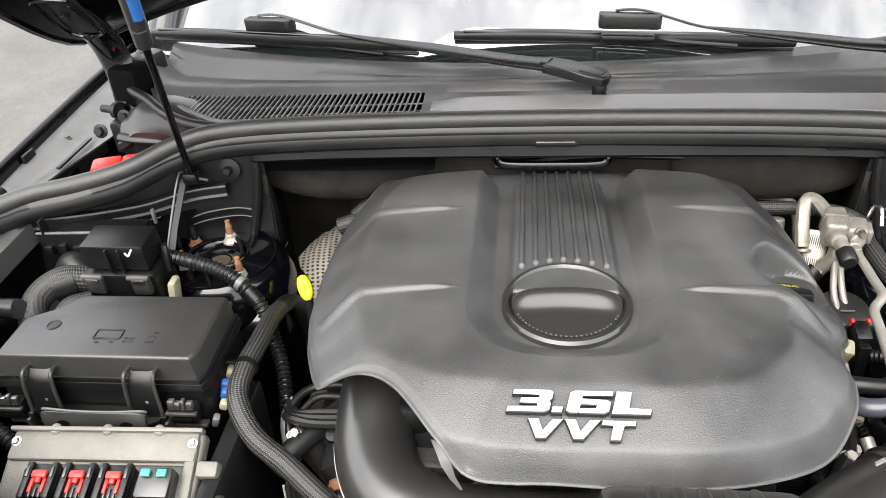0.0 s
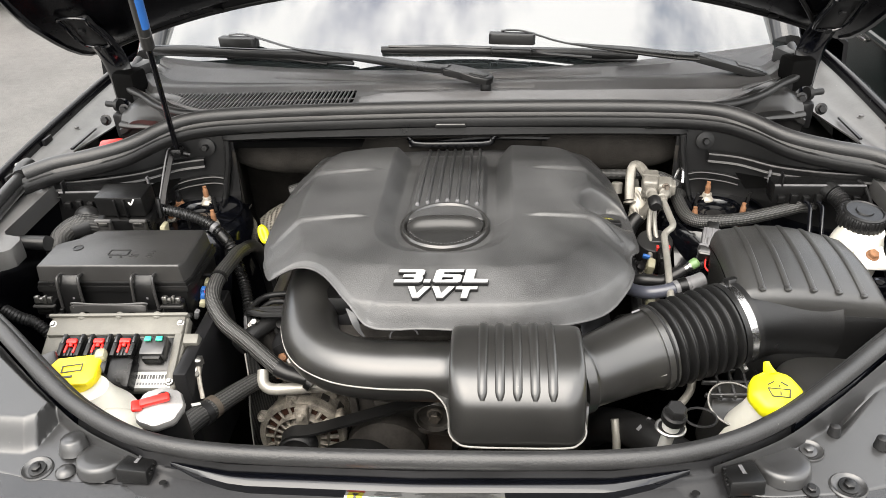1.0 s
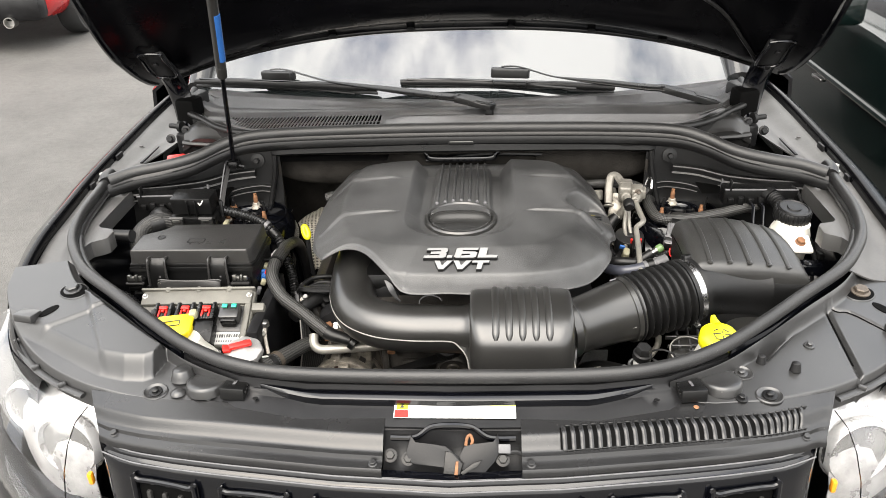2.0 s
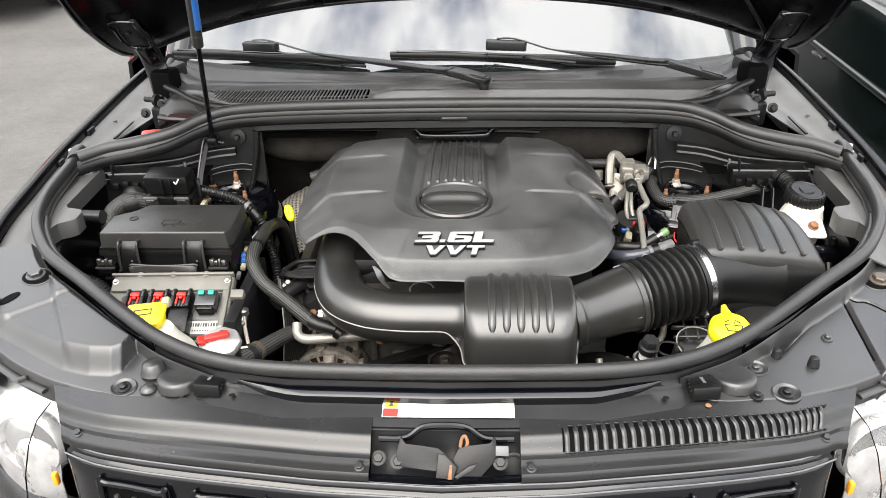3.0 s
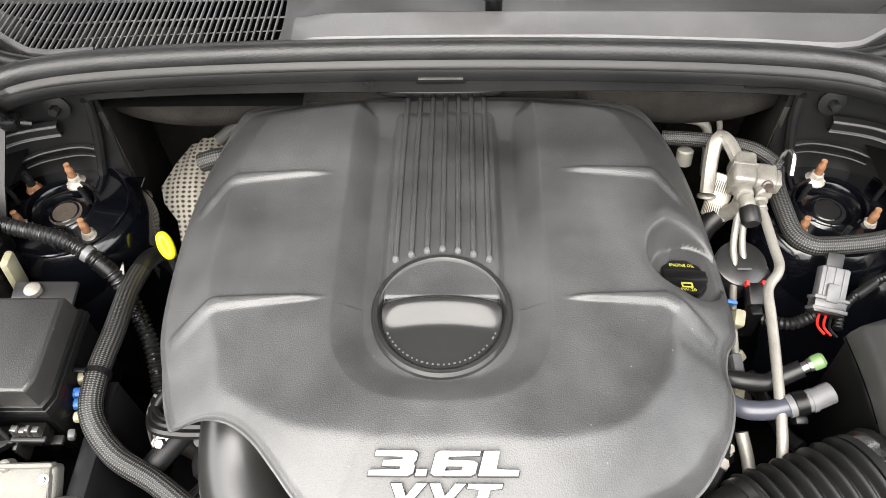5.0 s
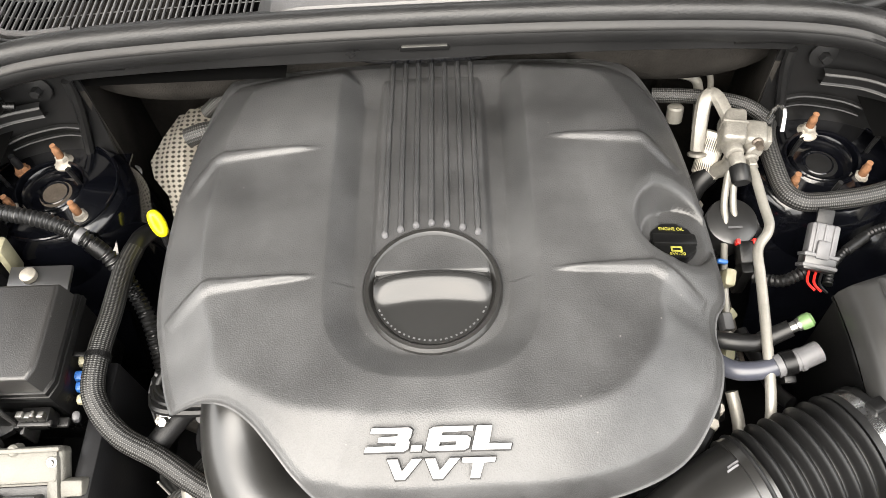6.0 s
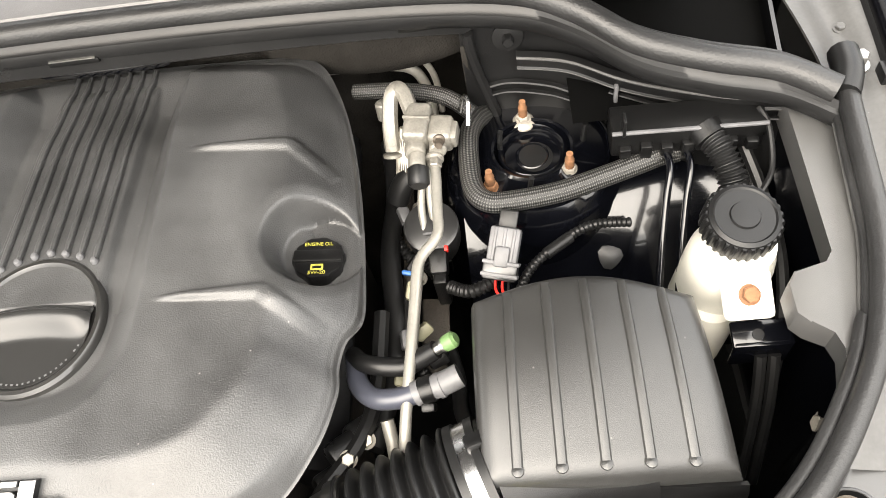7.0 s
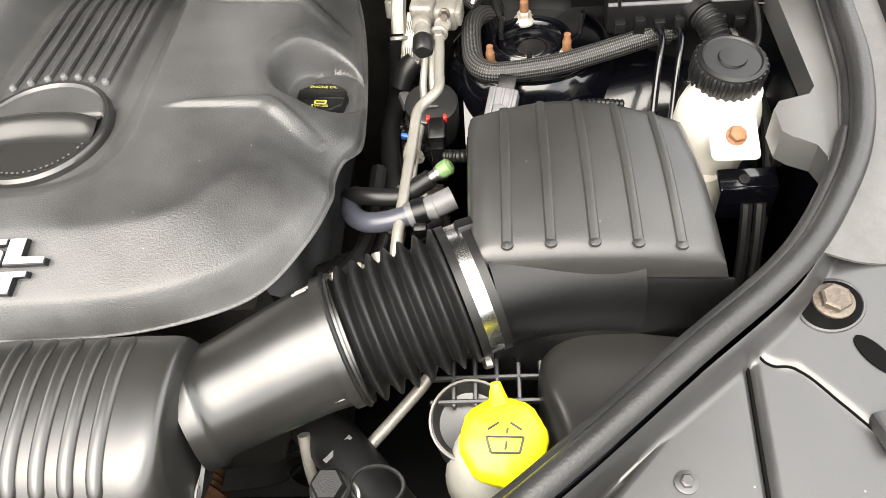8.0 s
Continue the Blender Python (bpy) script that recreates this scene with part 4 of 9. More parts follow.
part("tray_lip", tube([(-0.078, -0.722, 0.990), (-0.045, -0.722, 0.991), (-0.020, -0.714, 1.003), (0.028, -0.714, 1.003), (0.055, -0.722, 0.991), (0.09, -0.722, 0.990)], 0.0040, 8, 6), PAINT, lb)
LP = pose(0.0115, -0.744, 0.976, 48, 0, 0)


def plate(outline, z0, z1, mt, name, label=""):
    pts = [((u - 800) * 0.00072, (812 - v) * 0.00072) for u, v in outline]
    return part(name, prism(pts, z0, z1, 0.0008, LP), mt, lb, label)


latch = plate([(712, 818), (708, 800), (716, 772), (724, 786), (754, 788), (780, 791), (806, 812), (792, 832), (770, 828), (722, 824)][::-1], 0.004, 0.010, INNER, "latch", "grimy steel hood latch")
plate([(876, 768), (868, 784), (834, 786), (814, 792), (802, 814), (812, 838), (852, 838), (870, 818), (880, 800)], 0.002, 0.008, INNER, "latch_plate")
plate([(776, 840), (780, 800), (792, 802), (812, 822), (806, 842)][::-1], 0.008, 0.014, GRIME, "latch_hook")
plate([(806, 838), (832, 820), (846, 816), (838, 828), (812, 842)][::-1], 0.009, 0.012, GRIME, "latch_lever")
plate([(796, 842), (799, 818), (804, 818), (803, 842)][::-1], 0.0135, 0.016, RUST, "latch_edge", "rust-brown worn edge")
part("spring", tube([LP @ Vector(p) for p in ((0.012, 0.016, 0.004), (0.014, 0.026, 0.006), (0.018, 0.029, 0.007), (0.021, 0.022, 0.006), (0.019, 0.015, 0.004))], 0.0022, 8), RUST, lb, "copper-coloured spring")
part("cable_clip", block((0.016, 0.012, 0.010), LP @ pose(0.063, 0.012, 0.005), 0.001), GREY, lb)
part("cable", tube([LP @ Vector(p) for p in ((0.066, 0.006, 0.006), (0.08, 0.008, 0.006), (0.092, 0.0, 0.004))], 0.003, 8), RUBBER, lb)
for x, y in ((-0.088, 0.002), (-0.064, -0.002), (0.061, -0.002)):
    hexbolt(LP @ Vector((x, y, 0.003)), (0, -0.6, 0.8), 0.0062, 0.007, GRIME, lb, 1.5)

# warning label on the tray: colour fields and rows of unreadable print as bars
LM = pose(0.008, -0.692, 1.0128, 15, 0, 0)
lab = part("label", block((0.166, 0.026, 0.0008), LM, 0.0), LABEL_W, lb, "white and yellow warning label", smooth=False)
part("label_field", block((0.097, 0.0060, 0.0006), LM @ pose(0.0345, 0.0098, 0.0006), 0), LABEL_Y, lab, smooth=False)
part("label_field", block((0.016, 0.012, 0.0006), LM @ pose(-0.072, 0.006, 0.0006), 0), LABEL_Y, lab, smooth=False)
part("label_field", block((0.019, 0.012, 0.0006), LM @ pose(-0.0725, -0.0068, 0.0006), 0), RED, lab, smooth=False)
part("label_field", prism([(-0.0035, -0.003), (0.0035, -0.003), (0, 0.0035)], 0, 0.0004, 0, LM @ pose(-0.072, 0.0055, 0.001)), INK, lab, smooth=False)
for k in range(8):
    part("print_bar", block((0.030 - 0.003 * (k % 3), 0.0009, 0.0004), LM @ pose(-0.038, 0.009 - 0.0027 * k, 0.0007), 0), PALE, lab, smooth=False)
    part("print_bar", block((0.088 - 0.007 * (k % 4), 0.0008, 0.0004), LM @ pose(0.034, 0.0065 - 0.0024 * k, 0.0007), 0), PALE, lab, smooth=False)

# grille face below the covers
GRILLE = ([0, 0.15, 0.30, 0.377, 0.44, 0.475, 0.492, 0.503], [-0.779, -0.770, -0.752, -0.741, -0.728, -0.717, -0.706, -0.680])
rows = []
for k in range(49):
    x = lerp(-0.500, 0.503, k / 48)
    f = np.interp(abs(x), *GRILLE)
    rows.append([(x, f + 0.015, 0.968), (x, f + 0.002, 0.968), (x, f - 0.002, 0.964), (x, f - 0.003, 0.960), (x, f - 0.008, 0.957), (x, f - 0.012, 0.950), (x, f - 0.013, 0.93), (x, f - 0.018, 0.88), (x, f - 0.028, 0.78), (x, f - 0.035, 0.6), (x, f - 0.035, 0.35)])
gf = part("grille_face", sheet(rows, 0.004), PAINT, car, "glossy black grille surround")
for dy, dz in ((-0.001, 0.968), (-0.010, 0.9575)):
    line = cr([(x, np.interp(abs(x), *GRILLE) + dy, dz) for x in np.linspace(-0.488, 0.490, 21)], 3)
    part("trim_line", tube(line, 0.0011, 8, raw=True), GREY, gf, "thin bright trim line")
for k in range(7):
    x = -0.39 + k * 0.13
    f = np.interp(abs(x), *GRILLE)
    turn = math.degrees(math.atan2(np.interp(abs(x) + 0.01, *GRILLE) - np.interp(max(0, abs(x) - 0.01), *GRILLE), 0.02)) * (1 if x > 0 else -1 if x < 0 else 0)
    m = pose(x, f - 0.018, 0.80, -5, 0, turn)
    # black block fills the slot in place of its shade
    op = part("grille_slot", block((0.090, 0.022, 0.26), m, 0.010), VOID, gf)
    rim = [m @ Vector((0.047 * c, -0.012, 0.134 * d)) for c, d in ((-0.8, 1), (0.8, 1), (1, 0.9), (1, -0.9), (0.8, -1), (-0.8, -1), (-1, -0.9), (-1, 0.9))]
    part("slot_rim", tube(rim, 0.004, 8, 4, closed=True), PAINT, gf)
    for j in range(3):
        part("slot_bar", block((0.007, 0.008, 0.24), m @ pose(-0.024 + j * 0.024, -0.012, 0), 0.002), SATIN, gf)


# headlamps
def headlamp(s):
    top = cr([(0.545, -0.635, 0.968), (0.60, -0.625, 0.975), (0.67, -0.58, 0.985), (0.735, -0.50, 0.995), (0.775, -0.40, 1.0)], 6)
    rows, back, shell = [], [], []
    for p in top:
        out = Vector((p.x - 0.30, p.y + 0.15, 0)).normalized()
        row, brow = [], []
        for dz, d in ((0.0, 0.0), (-0.012, 0.026), (-0.04, 0.048), (-0.08, 0.066), (-0.13, 0.078), (-0.18, 0.08), (-0.215, 0.07), (-0.22, 0.04)):
            row.append((s * (p.x + out.x * d), p.y + out.y * d, p.z + dz))
            brow.append((s * (p.x + out.x * (d - 0.055)), p.y + out.y * (d - 0.055), p.z + dz * 0.92 - 0.012))
        rows.append(row)
        back.append(brow)
    hl = part("headlamp", sheet(back, 0.002), LAMP, car, "clear headlamp with bright reflector")
    ln = part("lens", sheet(rows, 0.003), LENS, hl)
    ln.visible_shadow = False
    for t, z, r, d in ((0.25, 0.885, 0.042, 0.03), (0.62, 0.90, 0.036, 0.02)):
        p = top[int(t * (len(top) - 1))]
        part("lamp_bowl", lathe([(0.001, 0.0), (r * 0.5, 0.004), (r * 0.9, 0.024), (r, 0.03), (r * 1.08, 0.03)], 28, axis((s * (p.x - 0.01), p.y + 0.02, z), (s * 0.2, -1, 0.12))), BAND, hl)
        part("bezel", lathe([(r * 1.06, 0.028), (r * 1.18, 0.036), (r * 1.3, 0.030), (r * 1.35, 0.02)], 28, axis((s * (p.x - 0.01), p.y + 0.02, z), (s * 0.2, -1, 0.12))), LAMP, hl)
        part("bulb", lathe([(0.001, 0.0), (0.012, 0.004), (0.014, 0.014), (0.009, 0.022), (0.001, 0.026)], 16, axis((s * (p.x - 0.008), p.y + 0.012, z), (s * 0.2, -1, 0.12))), WHITE2, hl)
    part("side_marker", block((0.008, 0.01, 0.022), pose(s * 0.553, -0.668, 0.855), 0.003), ORANGE, hl, "amber marker")
    for k in range(7):
        p = top[min(len(top) - 1, 2 + k * 3)]
        out = Vector((p.x - 0.30, p.y + 0.15, 0)).normalized()
        pts = [(s * (p.x + out.x * (d - 0.035)), p.y + out.y * (d - 0.035), p.z + dz) for dz, d in ((-0.03, 0.0), (-0.06, 0.03), (-0.10, 0.045), (-0.15, 0.05))]
        part("reflector_rib", tube(pts, 0.004, 8, 4), WHITE2 if k % 2 else GREY, hl)
    part("lamp_bracket", tube([(s * 0.57, -0.61, 0.992), (s * 0.63, -0.575, 0.999), (s * 0.70, -0.51, 1.008)], 0.007, 8, flat=0.5), SHROUD, hl)


headlamp(1)
headlamp(-1)
# bumper and sides, plain, closing the body below the lamps
rows = []
for k in range(41):
    a = lerp(-1, 1, k / 40)
    x = 0.90 * math.sin(a * 1.35) / math.sin(1.35)
    y = -0.80 + 0.42 * (1 - math.cos(a * 1.35)) / (1 - math.cos(1.35))
    rows.append([(x, y + 0.02, 0.80), (x * 1.01, y - 0.03, 0.74), (x * 1.01, y - 0.04, 0.6), (x, y - 0.02, 0.42), (x, y + 0.03, 0.28)])
part("bumper", sheet(rows, 0.004), PAINT, car)

# ---------------------------------------------------------------- cowl, windshield, wipers
def base_line(x):
    """Foot of the windshield."""
    return 0.244 + 0.20 * (x / 0.7) ** 2, 1.151 - 0.018 * (x / 0.7) ** 2


GR0, GR1 = -0.575, -0.185
rows = []
n = 111
for k in range(n):
    x = lerp(-0.66, 0.66, k / (n - 1))
    yb, zb = base_line(x)
    ax = abs(x)
    yf = np.interp(ax, [0, 0.18, 0.35, 0.43, 0.46, 0.50, 0.54, 0.58, 0.62, 0.645, 0.66], [0.072, 0.070, 0.060, 0.052, 0.056, 0.084, 0.113, 0.145, 0.205, 0.27, 0.31])
    yf = min(yf, yb - 0.05)
    yg = min(max(0.150, yf + 0.008), yb - 0.04)
    zf = 1.150
    row = [(x, yf, zf - 0.02), (x, yf, zf)]
    ys = [yf + 0.006, yf + 0.006 + (yg - yf - 0.006) * 0.33, yf + 0.006 + (yg - yf - 0.006) * 0.67, yg] + [lerp(yg, yb, j / 14) for j in range(1, 15)]
    for j, y in enumerate(ys):
        u = (y - yf) / (yb - yf)
        v = max(0.0, (y - yg) / (yb - yg))
        z = lerp(zf + 0.002, zb - 0.002, u) - 0.004 * math.sin(math.pi * min(1, max(0, (y - yf) / max(0.02, yg - yf)))) + 0.010 * step(0.0, 0.10, v) - 0.006 * step(0.22, 0.30, v) - 0.015 * step(0.40, 0.47, v) + 0.008 * step(0.56, 0.62, v) + 0.010 * step(0.74, 0.80, v)
        z -= 0.010 * math.exp(-((ax - 0.40) / 0.10) ** 2) * step(0.38, 0.5, v) * (1 - step(0.62, 0.8, v)) * (x > 0)
        row.append((x, y, z))
    row.append((x, yb + 0.03, zb - 0.005))
    rows.append(row)
bm = bmesh.new()
grid = [[bm.verts.new(p) for p in row] for row in rows]
for a, b in zip(grid, grid[1:]):
    for i in range(len(a) - 1):
        cx = (a[i].co.x + b[i].co.x) / 2
        if GR0 < cx < GR1 and 2 <= i <= 4:
            continue
        bm.faces.new((a[i], a[i + 1], b[i + 1], b[i]))
bmesh.ops.solidify(bm, geom=bm.faces[:], thickness=0.003)
cowl = part("cowl_panel", bm, COWL, car, "weathered grey-black cowl panel with a slatted intake")
# black sheets added below and behind the slats, painted as the intake's shade
part("intake_shade_floor", sheet([[(x, y, 1.085) for x in (-0.62, -0.4, -0.16)] for y in (0.04, 0.12, 0.20)]), VOID, cowl)
part("intake_shade_back", sheet([[(x, 0.186, z) for x in (-0.62, -0.4, -0.16)] for z in (1.078, 1.11, 1.146)]), VOID, cowl)
COWL_ROWS = rows
for k in range(52):
    x = lerp(GR0 + 0.004, GR1 - 0.002, k / 51)
    i = min(range(n), key=lambda q: abs(COWL_ROWS[q][0][0] - x))
    r = COWL_ROWS[i]
    a, b = Vector(r[2]), Vector(r[5])
    a.x, b.x = x, x + 0.002
    if (b - a).length < 0.006:
        continue
    m = Matrix.Translation((a + b) / 2) @ (b - a).to_track_quat('Y', 'Z').to_matrix().to_4x4()
    part("intake_slat", block((0.0019, (b - a).length + 0.004, 0.004), m @ pose(0, 0, 0.0005), 0.0005, seg=1), COWL, cowl)
for u, w in ((3, 0.0007), (4, 0.0012)):
    part("slat_bar", tube([(r[u][0], r[u][1], r[u][2] - 0.003) for r in COWL_ROWS if GR0 - 0.003 < r[0][0] < GR1 + 0.01], w, 6, raw=True), COWL, cowl)
rim = [(r[2][0], r[2][1] - 0.003, r[2][2] + 0.001) for r in COWL_ROWS if -0.585 < r[0][0] < -0.38]
part("intake_rim", tube(rim, 0.0035, 8, raw=True), COWL, cowl)
ledge = []
for k in range(71):
    x = lerp(-0.165, 0.535, k / 70)
    r = COWL_ROWS[min(range(n), key=lambda q: abs(COWL_ROWS[q][0][0] - x))]
    y0 = float(np.interp(x, [q[0][0] for q in COWL_ROWS], [q[1][1] for q in COWL_ROWS]))
    y1 = 0.116 - 0.012 * (x / 0.5) ** 2
    w = max(0.006, y1 - y0)
    h = 0.0065 * step(-0.165, -0.12, x)
    ledge.append([(x, y0 - 0.001, 1.148), (x, y0 - 0.001, 1.1525), (x, y0 + 0.003, 1.1545 + h * 0.3), (x, y0 + w * 0.5, 1.1545 + h * 0.7), (x, y0 + w - 0.005, 1.1535 + h), (x, y0 + w, 1.152 + h * 0.8), (x, y0 + w + 0.004, 1.146)])
part("cowl_ledge", sheet(ledge, -0.002), COWL, cowl, "raised front ledge of the cowl panel", sharp=30)
# rubber corners of the cowl, and black fill painting the shade under the hinges
for s in (-1, 1):
    wing = [(0.44, 0.035, 1.152), (0.49, 0.05, 1.152), (0.54, 0.085, 1.152), (0.585, 0.13, 1.154), (0.63, 0.17, 1.158), (0.645, 0.22, 1.168), (0.65, 0.28, 1.18)]
    part("cowl_edge", tube([(s * x, y, z) for x, y, z in wing], 0.008, 10, 6), RUBBER, cowl)
    rows = []
    for x, y, z in cr(wing, 4):
        rows.append([(s * x, y, z), (s * (x + 0.02), y - 0.03, z - 0.02), (s * (x + 0.05), y - 0.04, z - 0.045), (s * (x + 0.07), y - 0.03, z - 0.09)])
    part("corner_trough", sheet([[r[0], (r[0][0], r[0][1] - 0.004, r[0][2] - 0.04)] for r in rows], 0.004), RUBBER, cowl)
    part("pillar_end", block((0.045, 0.07, 0.09), pose(s * 0.648, 0.26, 1.135, 0, 0, s * 20), 0.012), RUBBER, cowl)
    rows = []
    for k in range(15):
        t = k / 14
        x = lerp(0.475, 0.628, t)
        y0 = np.interp(x, [0.475, 0.52, 0.58, 0.628], [0.052, 0.082, 0.100, 0.108])
        zt = 1.142 + 0.010 * math.sin(math.pi * t) - 0.014 * step(0.75, 1.0, t)
        rows.append([(s * x, y0 + dy, zt + dz) for dy, dz in ((-0.004, -0.060), (-0.010, -0.040), (-0.018, -0.034), (-0.020, -0.024), (-0.008, -0.018), (0.000, -0.006), (0.010, 0.000), (0.030, 0.004), (0.055, 0.002))])
    tp = part("cowl_boot", sheet(rows, 0.003), BOOT, cowl, "moulded grey rubber boot at the cowl's corner")
    part("boot_fold", tube([(s * x, np.interp(x, [0.50, 0.55, 0.60, 0.625], [0.060, 0.080, 0.088, 0.096]), 1.112) for x in (0.50, 0.53, 0.56, 0.60, 0.625)], 0.008, 10, flat=0.8), BOOT, tp)
    part("hinge_shade_floor", sheet([[(s * x, y, 1.035) for x in (0.50, 0.6, 0.72)] for y in (-0.04, 0.1, 0.35)]), VOID, cowl)
    part("hinge_shade_wall", block((0.14, 0.01, 0.09), pose(s * 0.64, 0.33, 1.06), 0.002), VOID, cowl)

rows = []
for k in range(41):
    x = lerp(-0.70, 0.70, k / 40)
    yb, zb = base_line(x)
    rows.append([(x * (1 - 0.10 * u), yb + 0.72 * u, zb + 0.47 * u + 0.05 * math.sin(math.pi * u) * 0.6) for u in np.linspace(-0.02, 1, 13)])
rows = [[(x, y, z - 0.006) for x, y, z in r] for r in rows]
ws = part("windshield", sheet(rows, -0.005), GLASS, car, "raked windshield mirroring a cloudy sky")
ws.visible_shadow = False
part("frit_band", sheet([[(r[0][0], r[0][1] + d, r[0][2] - 0.008 + d * 0.65) for r in rows] for d in (0.0, 0.02, 0.045)]), INNER, car)
# dashboard and cabin behind the glass
dash = []
for r in rows:
    x, y, z = r[0]
    dash.append([(x, y + 0.02, z - 0.03), (x, y + 0.25, z + 0.01), (x, y + 0.5, z + 0.02), (x, y + 0.60, z - 0.02), (x, y + 0.62, z - 0.3)])
part("dashboard", sheet(dash, 0.01), SEAT, car)
part("headliner", sheet([[(x, y, 1.66) for x in (-0.64, 0, 0.64)] for y in (0.95, 1.25, 1.56)], 0.02), SEAT, car)
for s in (-1, 1):
    pl = [(s * 0.70, 0.45, 1.13), (s * 0.69, 0.70, 1.34), (s * 0.655, 1.0, 1.53), (s * 0.62, 1.2, 1.62)]
    part("pillar", tube(pl, 0.035, 12, 6), PAINT, car)
    part("door_skin", sheet([[(s * x, y, z) for y in (0.55, 0.9, 1.3, 1.56)] for x, z in ((0.76, 1.12), (0.90, 1.02), (0.92, 0.7), (0.90, 0.35))], 0.004), PAINT, car)


# the rest of the body behind the windshield, plain
SIDE = [(0.55, 0.905, 1.10), (1.0, 0.93, 1.10), (2.0, 0.935, 1.11), (3.0, 0.93, 1.13), (3.6, 0.90, 1.14), (3.86, 0.86, 1.12)]
rows = []
for y, w, zb in SIDE:
    zt = np.interp(y, [0.55, 1.0, 1.35, 2.0, 3.0, 3.6, 3.85], [1.22, 1.55, 1.69, 1.74, 1.72, 1.64, 1.30])
    rows.append([(-w * 0.98, y, 0.34), (-w, y, 0.55), (-w, y, 0.85), (-w * 0.97, y, zb), (-w * 0.87, y, lerp(zb, zt, 0.55)), (-w * 0.77, y, zt)])
body = part("body_side", sheet(rows, 0.01), PAINT, car)
part("body_side", sheet([[(-x, y, z) for x, y, z in r] for r in rows], 0.01), PAINT, car)
rows = []
for y, z, w in ((1.10, 1.62, 0.70), (1.35, 1.69, 0.718), (2.0, 1.74, 0.72), (3.0, 1.72, 0.716), (3.6, 1.64, 0.70), (3.86, 1.28, 0.665), (3.87, 1.12, 0.836), (3.90, 0.85, 0.862), (3.90, 0.55, 0.862), (3.86, 0.34, 0.845)):
    rows.append([(x * w, y, z + 0.02 * (1 - x * x)) for x in (-1, -0.6, 0, 0.6, 1)])
part("roof", sheet(rows, 0.015), PAINT, car)
for sx in (-1, 1):
    for y in (-0.25, 2.75):
        wh = part("wheel", lathe([(0.24, -0.11), (0.35, -0.11), (0.375, -0.07), (0.375, 0.07), (0.35, 0.11), (0.24, 0.11)], 40, axis((sx * 0.79, y, 0.376), (sx, 0, 0))), TYRE, car)
        part("rim", lathe([(0.24, 0.06), (0.22, 0.10), (0.20, 0.06), (0.06, 0.07), (0.05, 0.10), (0.001, 0.10)], 30, axis((sx * 0.79, y, 0.376), (sx, 0, 0))), ALU, wh)


def wiper(pivot, clip, tips, elbow):
    """A blade with its clip, on a flat tapering arm from the pivot."""
    pv, ck, el = Vector(pivot), Vector(clip), Vector(elbow)
    way = (ck - el).normalized()
    bm = tube([el - way * 0.004, el.lerp(ck, 0.12), el.lerp(ck, 0.35) + Vector((0, 0, 0.004)), el.lerp(ck, 0.62) + Vector((0, 0, 0.008)), el.lerp(ck, 0.74) + Vector((0, 0, 0.012)), ck + Vector((0.02, 0, 0.026)), ck + Vector((-0.02, 0.004, 0.026))], lambda f, d: lerp(0.0185, 0.0155, f / 0.35) if f < 0.35 else (lerp(0.0155, 0.0042, (f - 0.35) / 0.3) if f < 0.65 else 0.0042), 12, 8, flat=0.36)
    arm = part("wiper_arm", bm, PLASTIC, car, "black wiper arm and blade")
    run = pv - el
    ahead = run.normalized()
    side = Vector((0, 0, 1)).cross(ahead).normalized()
    lift = ahead.cross(side)
    m = Matrix(((ahead.x, side.x, lift.x, el.x), (ahead.y, side.y, lift.y, el.y), (ahead.z, side.z, lift.z, el.z), (0, 0, 0, 1)))
    d = run.length
    head = part("arm_head", prism([(-0.002, -0.017), (d * 0.4, -0.019), (d * 0.8, -0.021), (d + 0.006, -0.018), (d + 0.013, -0.009), (d + 0.014, 0.004), (d + 0.008, 0.016), (d * 0.8, 0.021), (d * 0.4, 0.019), (-0.002, 0.017)], -0.006, 0.0065, 0.004, m, seg=3), PLASTIC, arm)
    part("head_cap", prism([(d * 0.62, -0.013), (d + 0.002, -0.012), (d + 0.006, 0.0), (d + 0.002, 0.012), (d * 0.62, 0.013)], 0.0055, 0.0085, 0.0012, m), PLASTIC, head)
    part("arm_joint", tube([el - way * 0.005, el + way * 0.005], 0.0178, 12, 2, flat=0.45), PLASTIC, arm)
    part("pivot_post", lathe([(0.010, -0.030), (0.010, -0.004), (0.008, 0.0)], 20, Matrix.Translation(pv)), PLASTIC, arm)
    a, b = Vector(tips[0]), Vector(tips[1])
    a, b = a + Vector((0, 0, 0.006)), b + Vector((0, 0, 0.006))
    mid = (a + b) / 2 + Vector((0, -0.006, 0.004))
    part("blade", tube([a, a.lerp(mid, 0.5) + Vector((0, -0.003, 0.003)), mid, b.lerp(mid, 0.5) + Vector((0, -0.003, 0.003)), b], lambda f, d: 0.0062 + 0.0026 * min(1, 8 * min(f, 1 - f)), 10, 8, flat=1.1), RUBBER, arm)
    part("blade_edge", tube([p + Vector((0, 0.005, -0.012)) for p in (a, mid, b)], 0.0035, 8, 8), RUBBER, arm)
    part("blade_spine", tube([a.lerp(b, f) + (mid - (a + b) / 2) * (4 * f * (1 - f)) + Vector((0, -0.004, 0.0085)) for f in np.linspace(0.03, 0.97, 15)], 0.0022, 8, raw=True), PAINT, arm)
    m = Matrix.Translation(ck + Vector((0, -0.004, 0.014))) @ (b - a).to_track_quat('X', 'Z').to_matrix().to_4x4()
    bm = prism([(-0.044, -0.007), (-0.038, -0.012), (0.040, -0.012), (0.045, -0.006), (0.045, 0.010), (-0.044, 0.010)], -0.010, 0.010, 0.004, m)
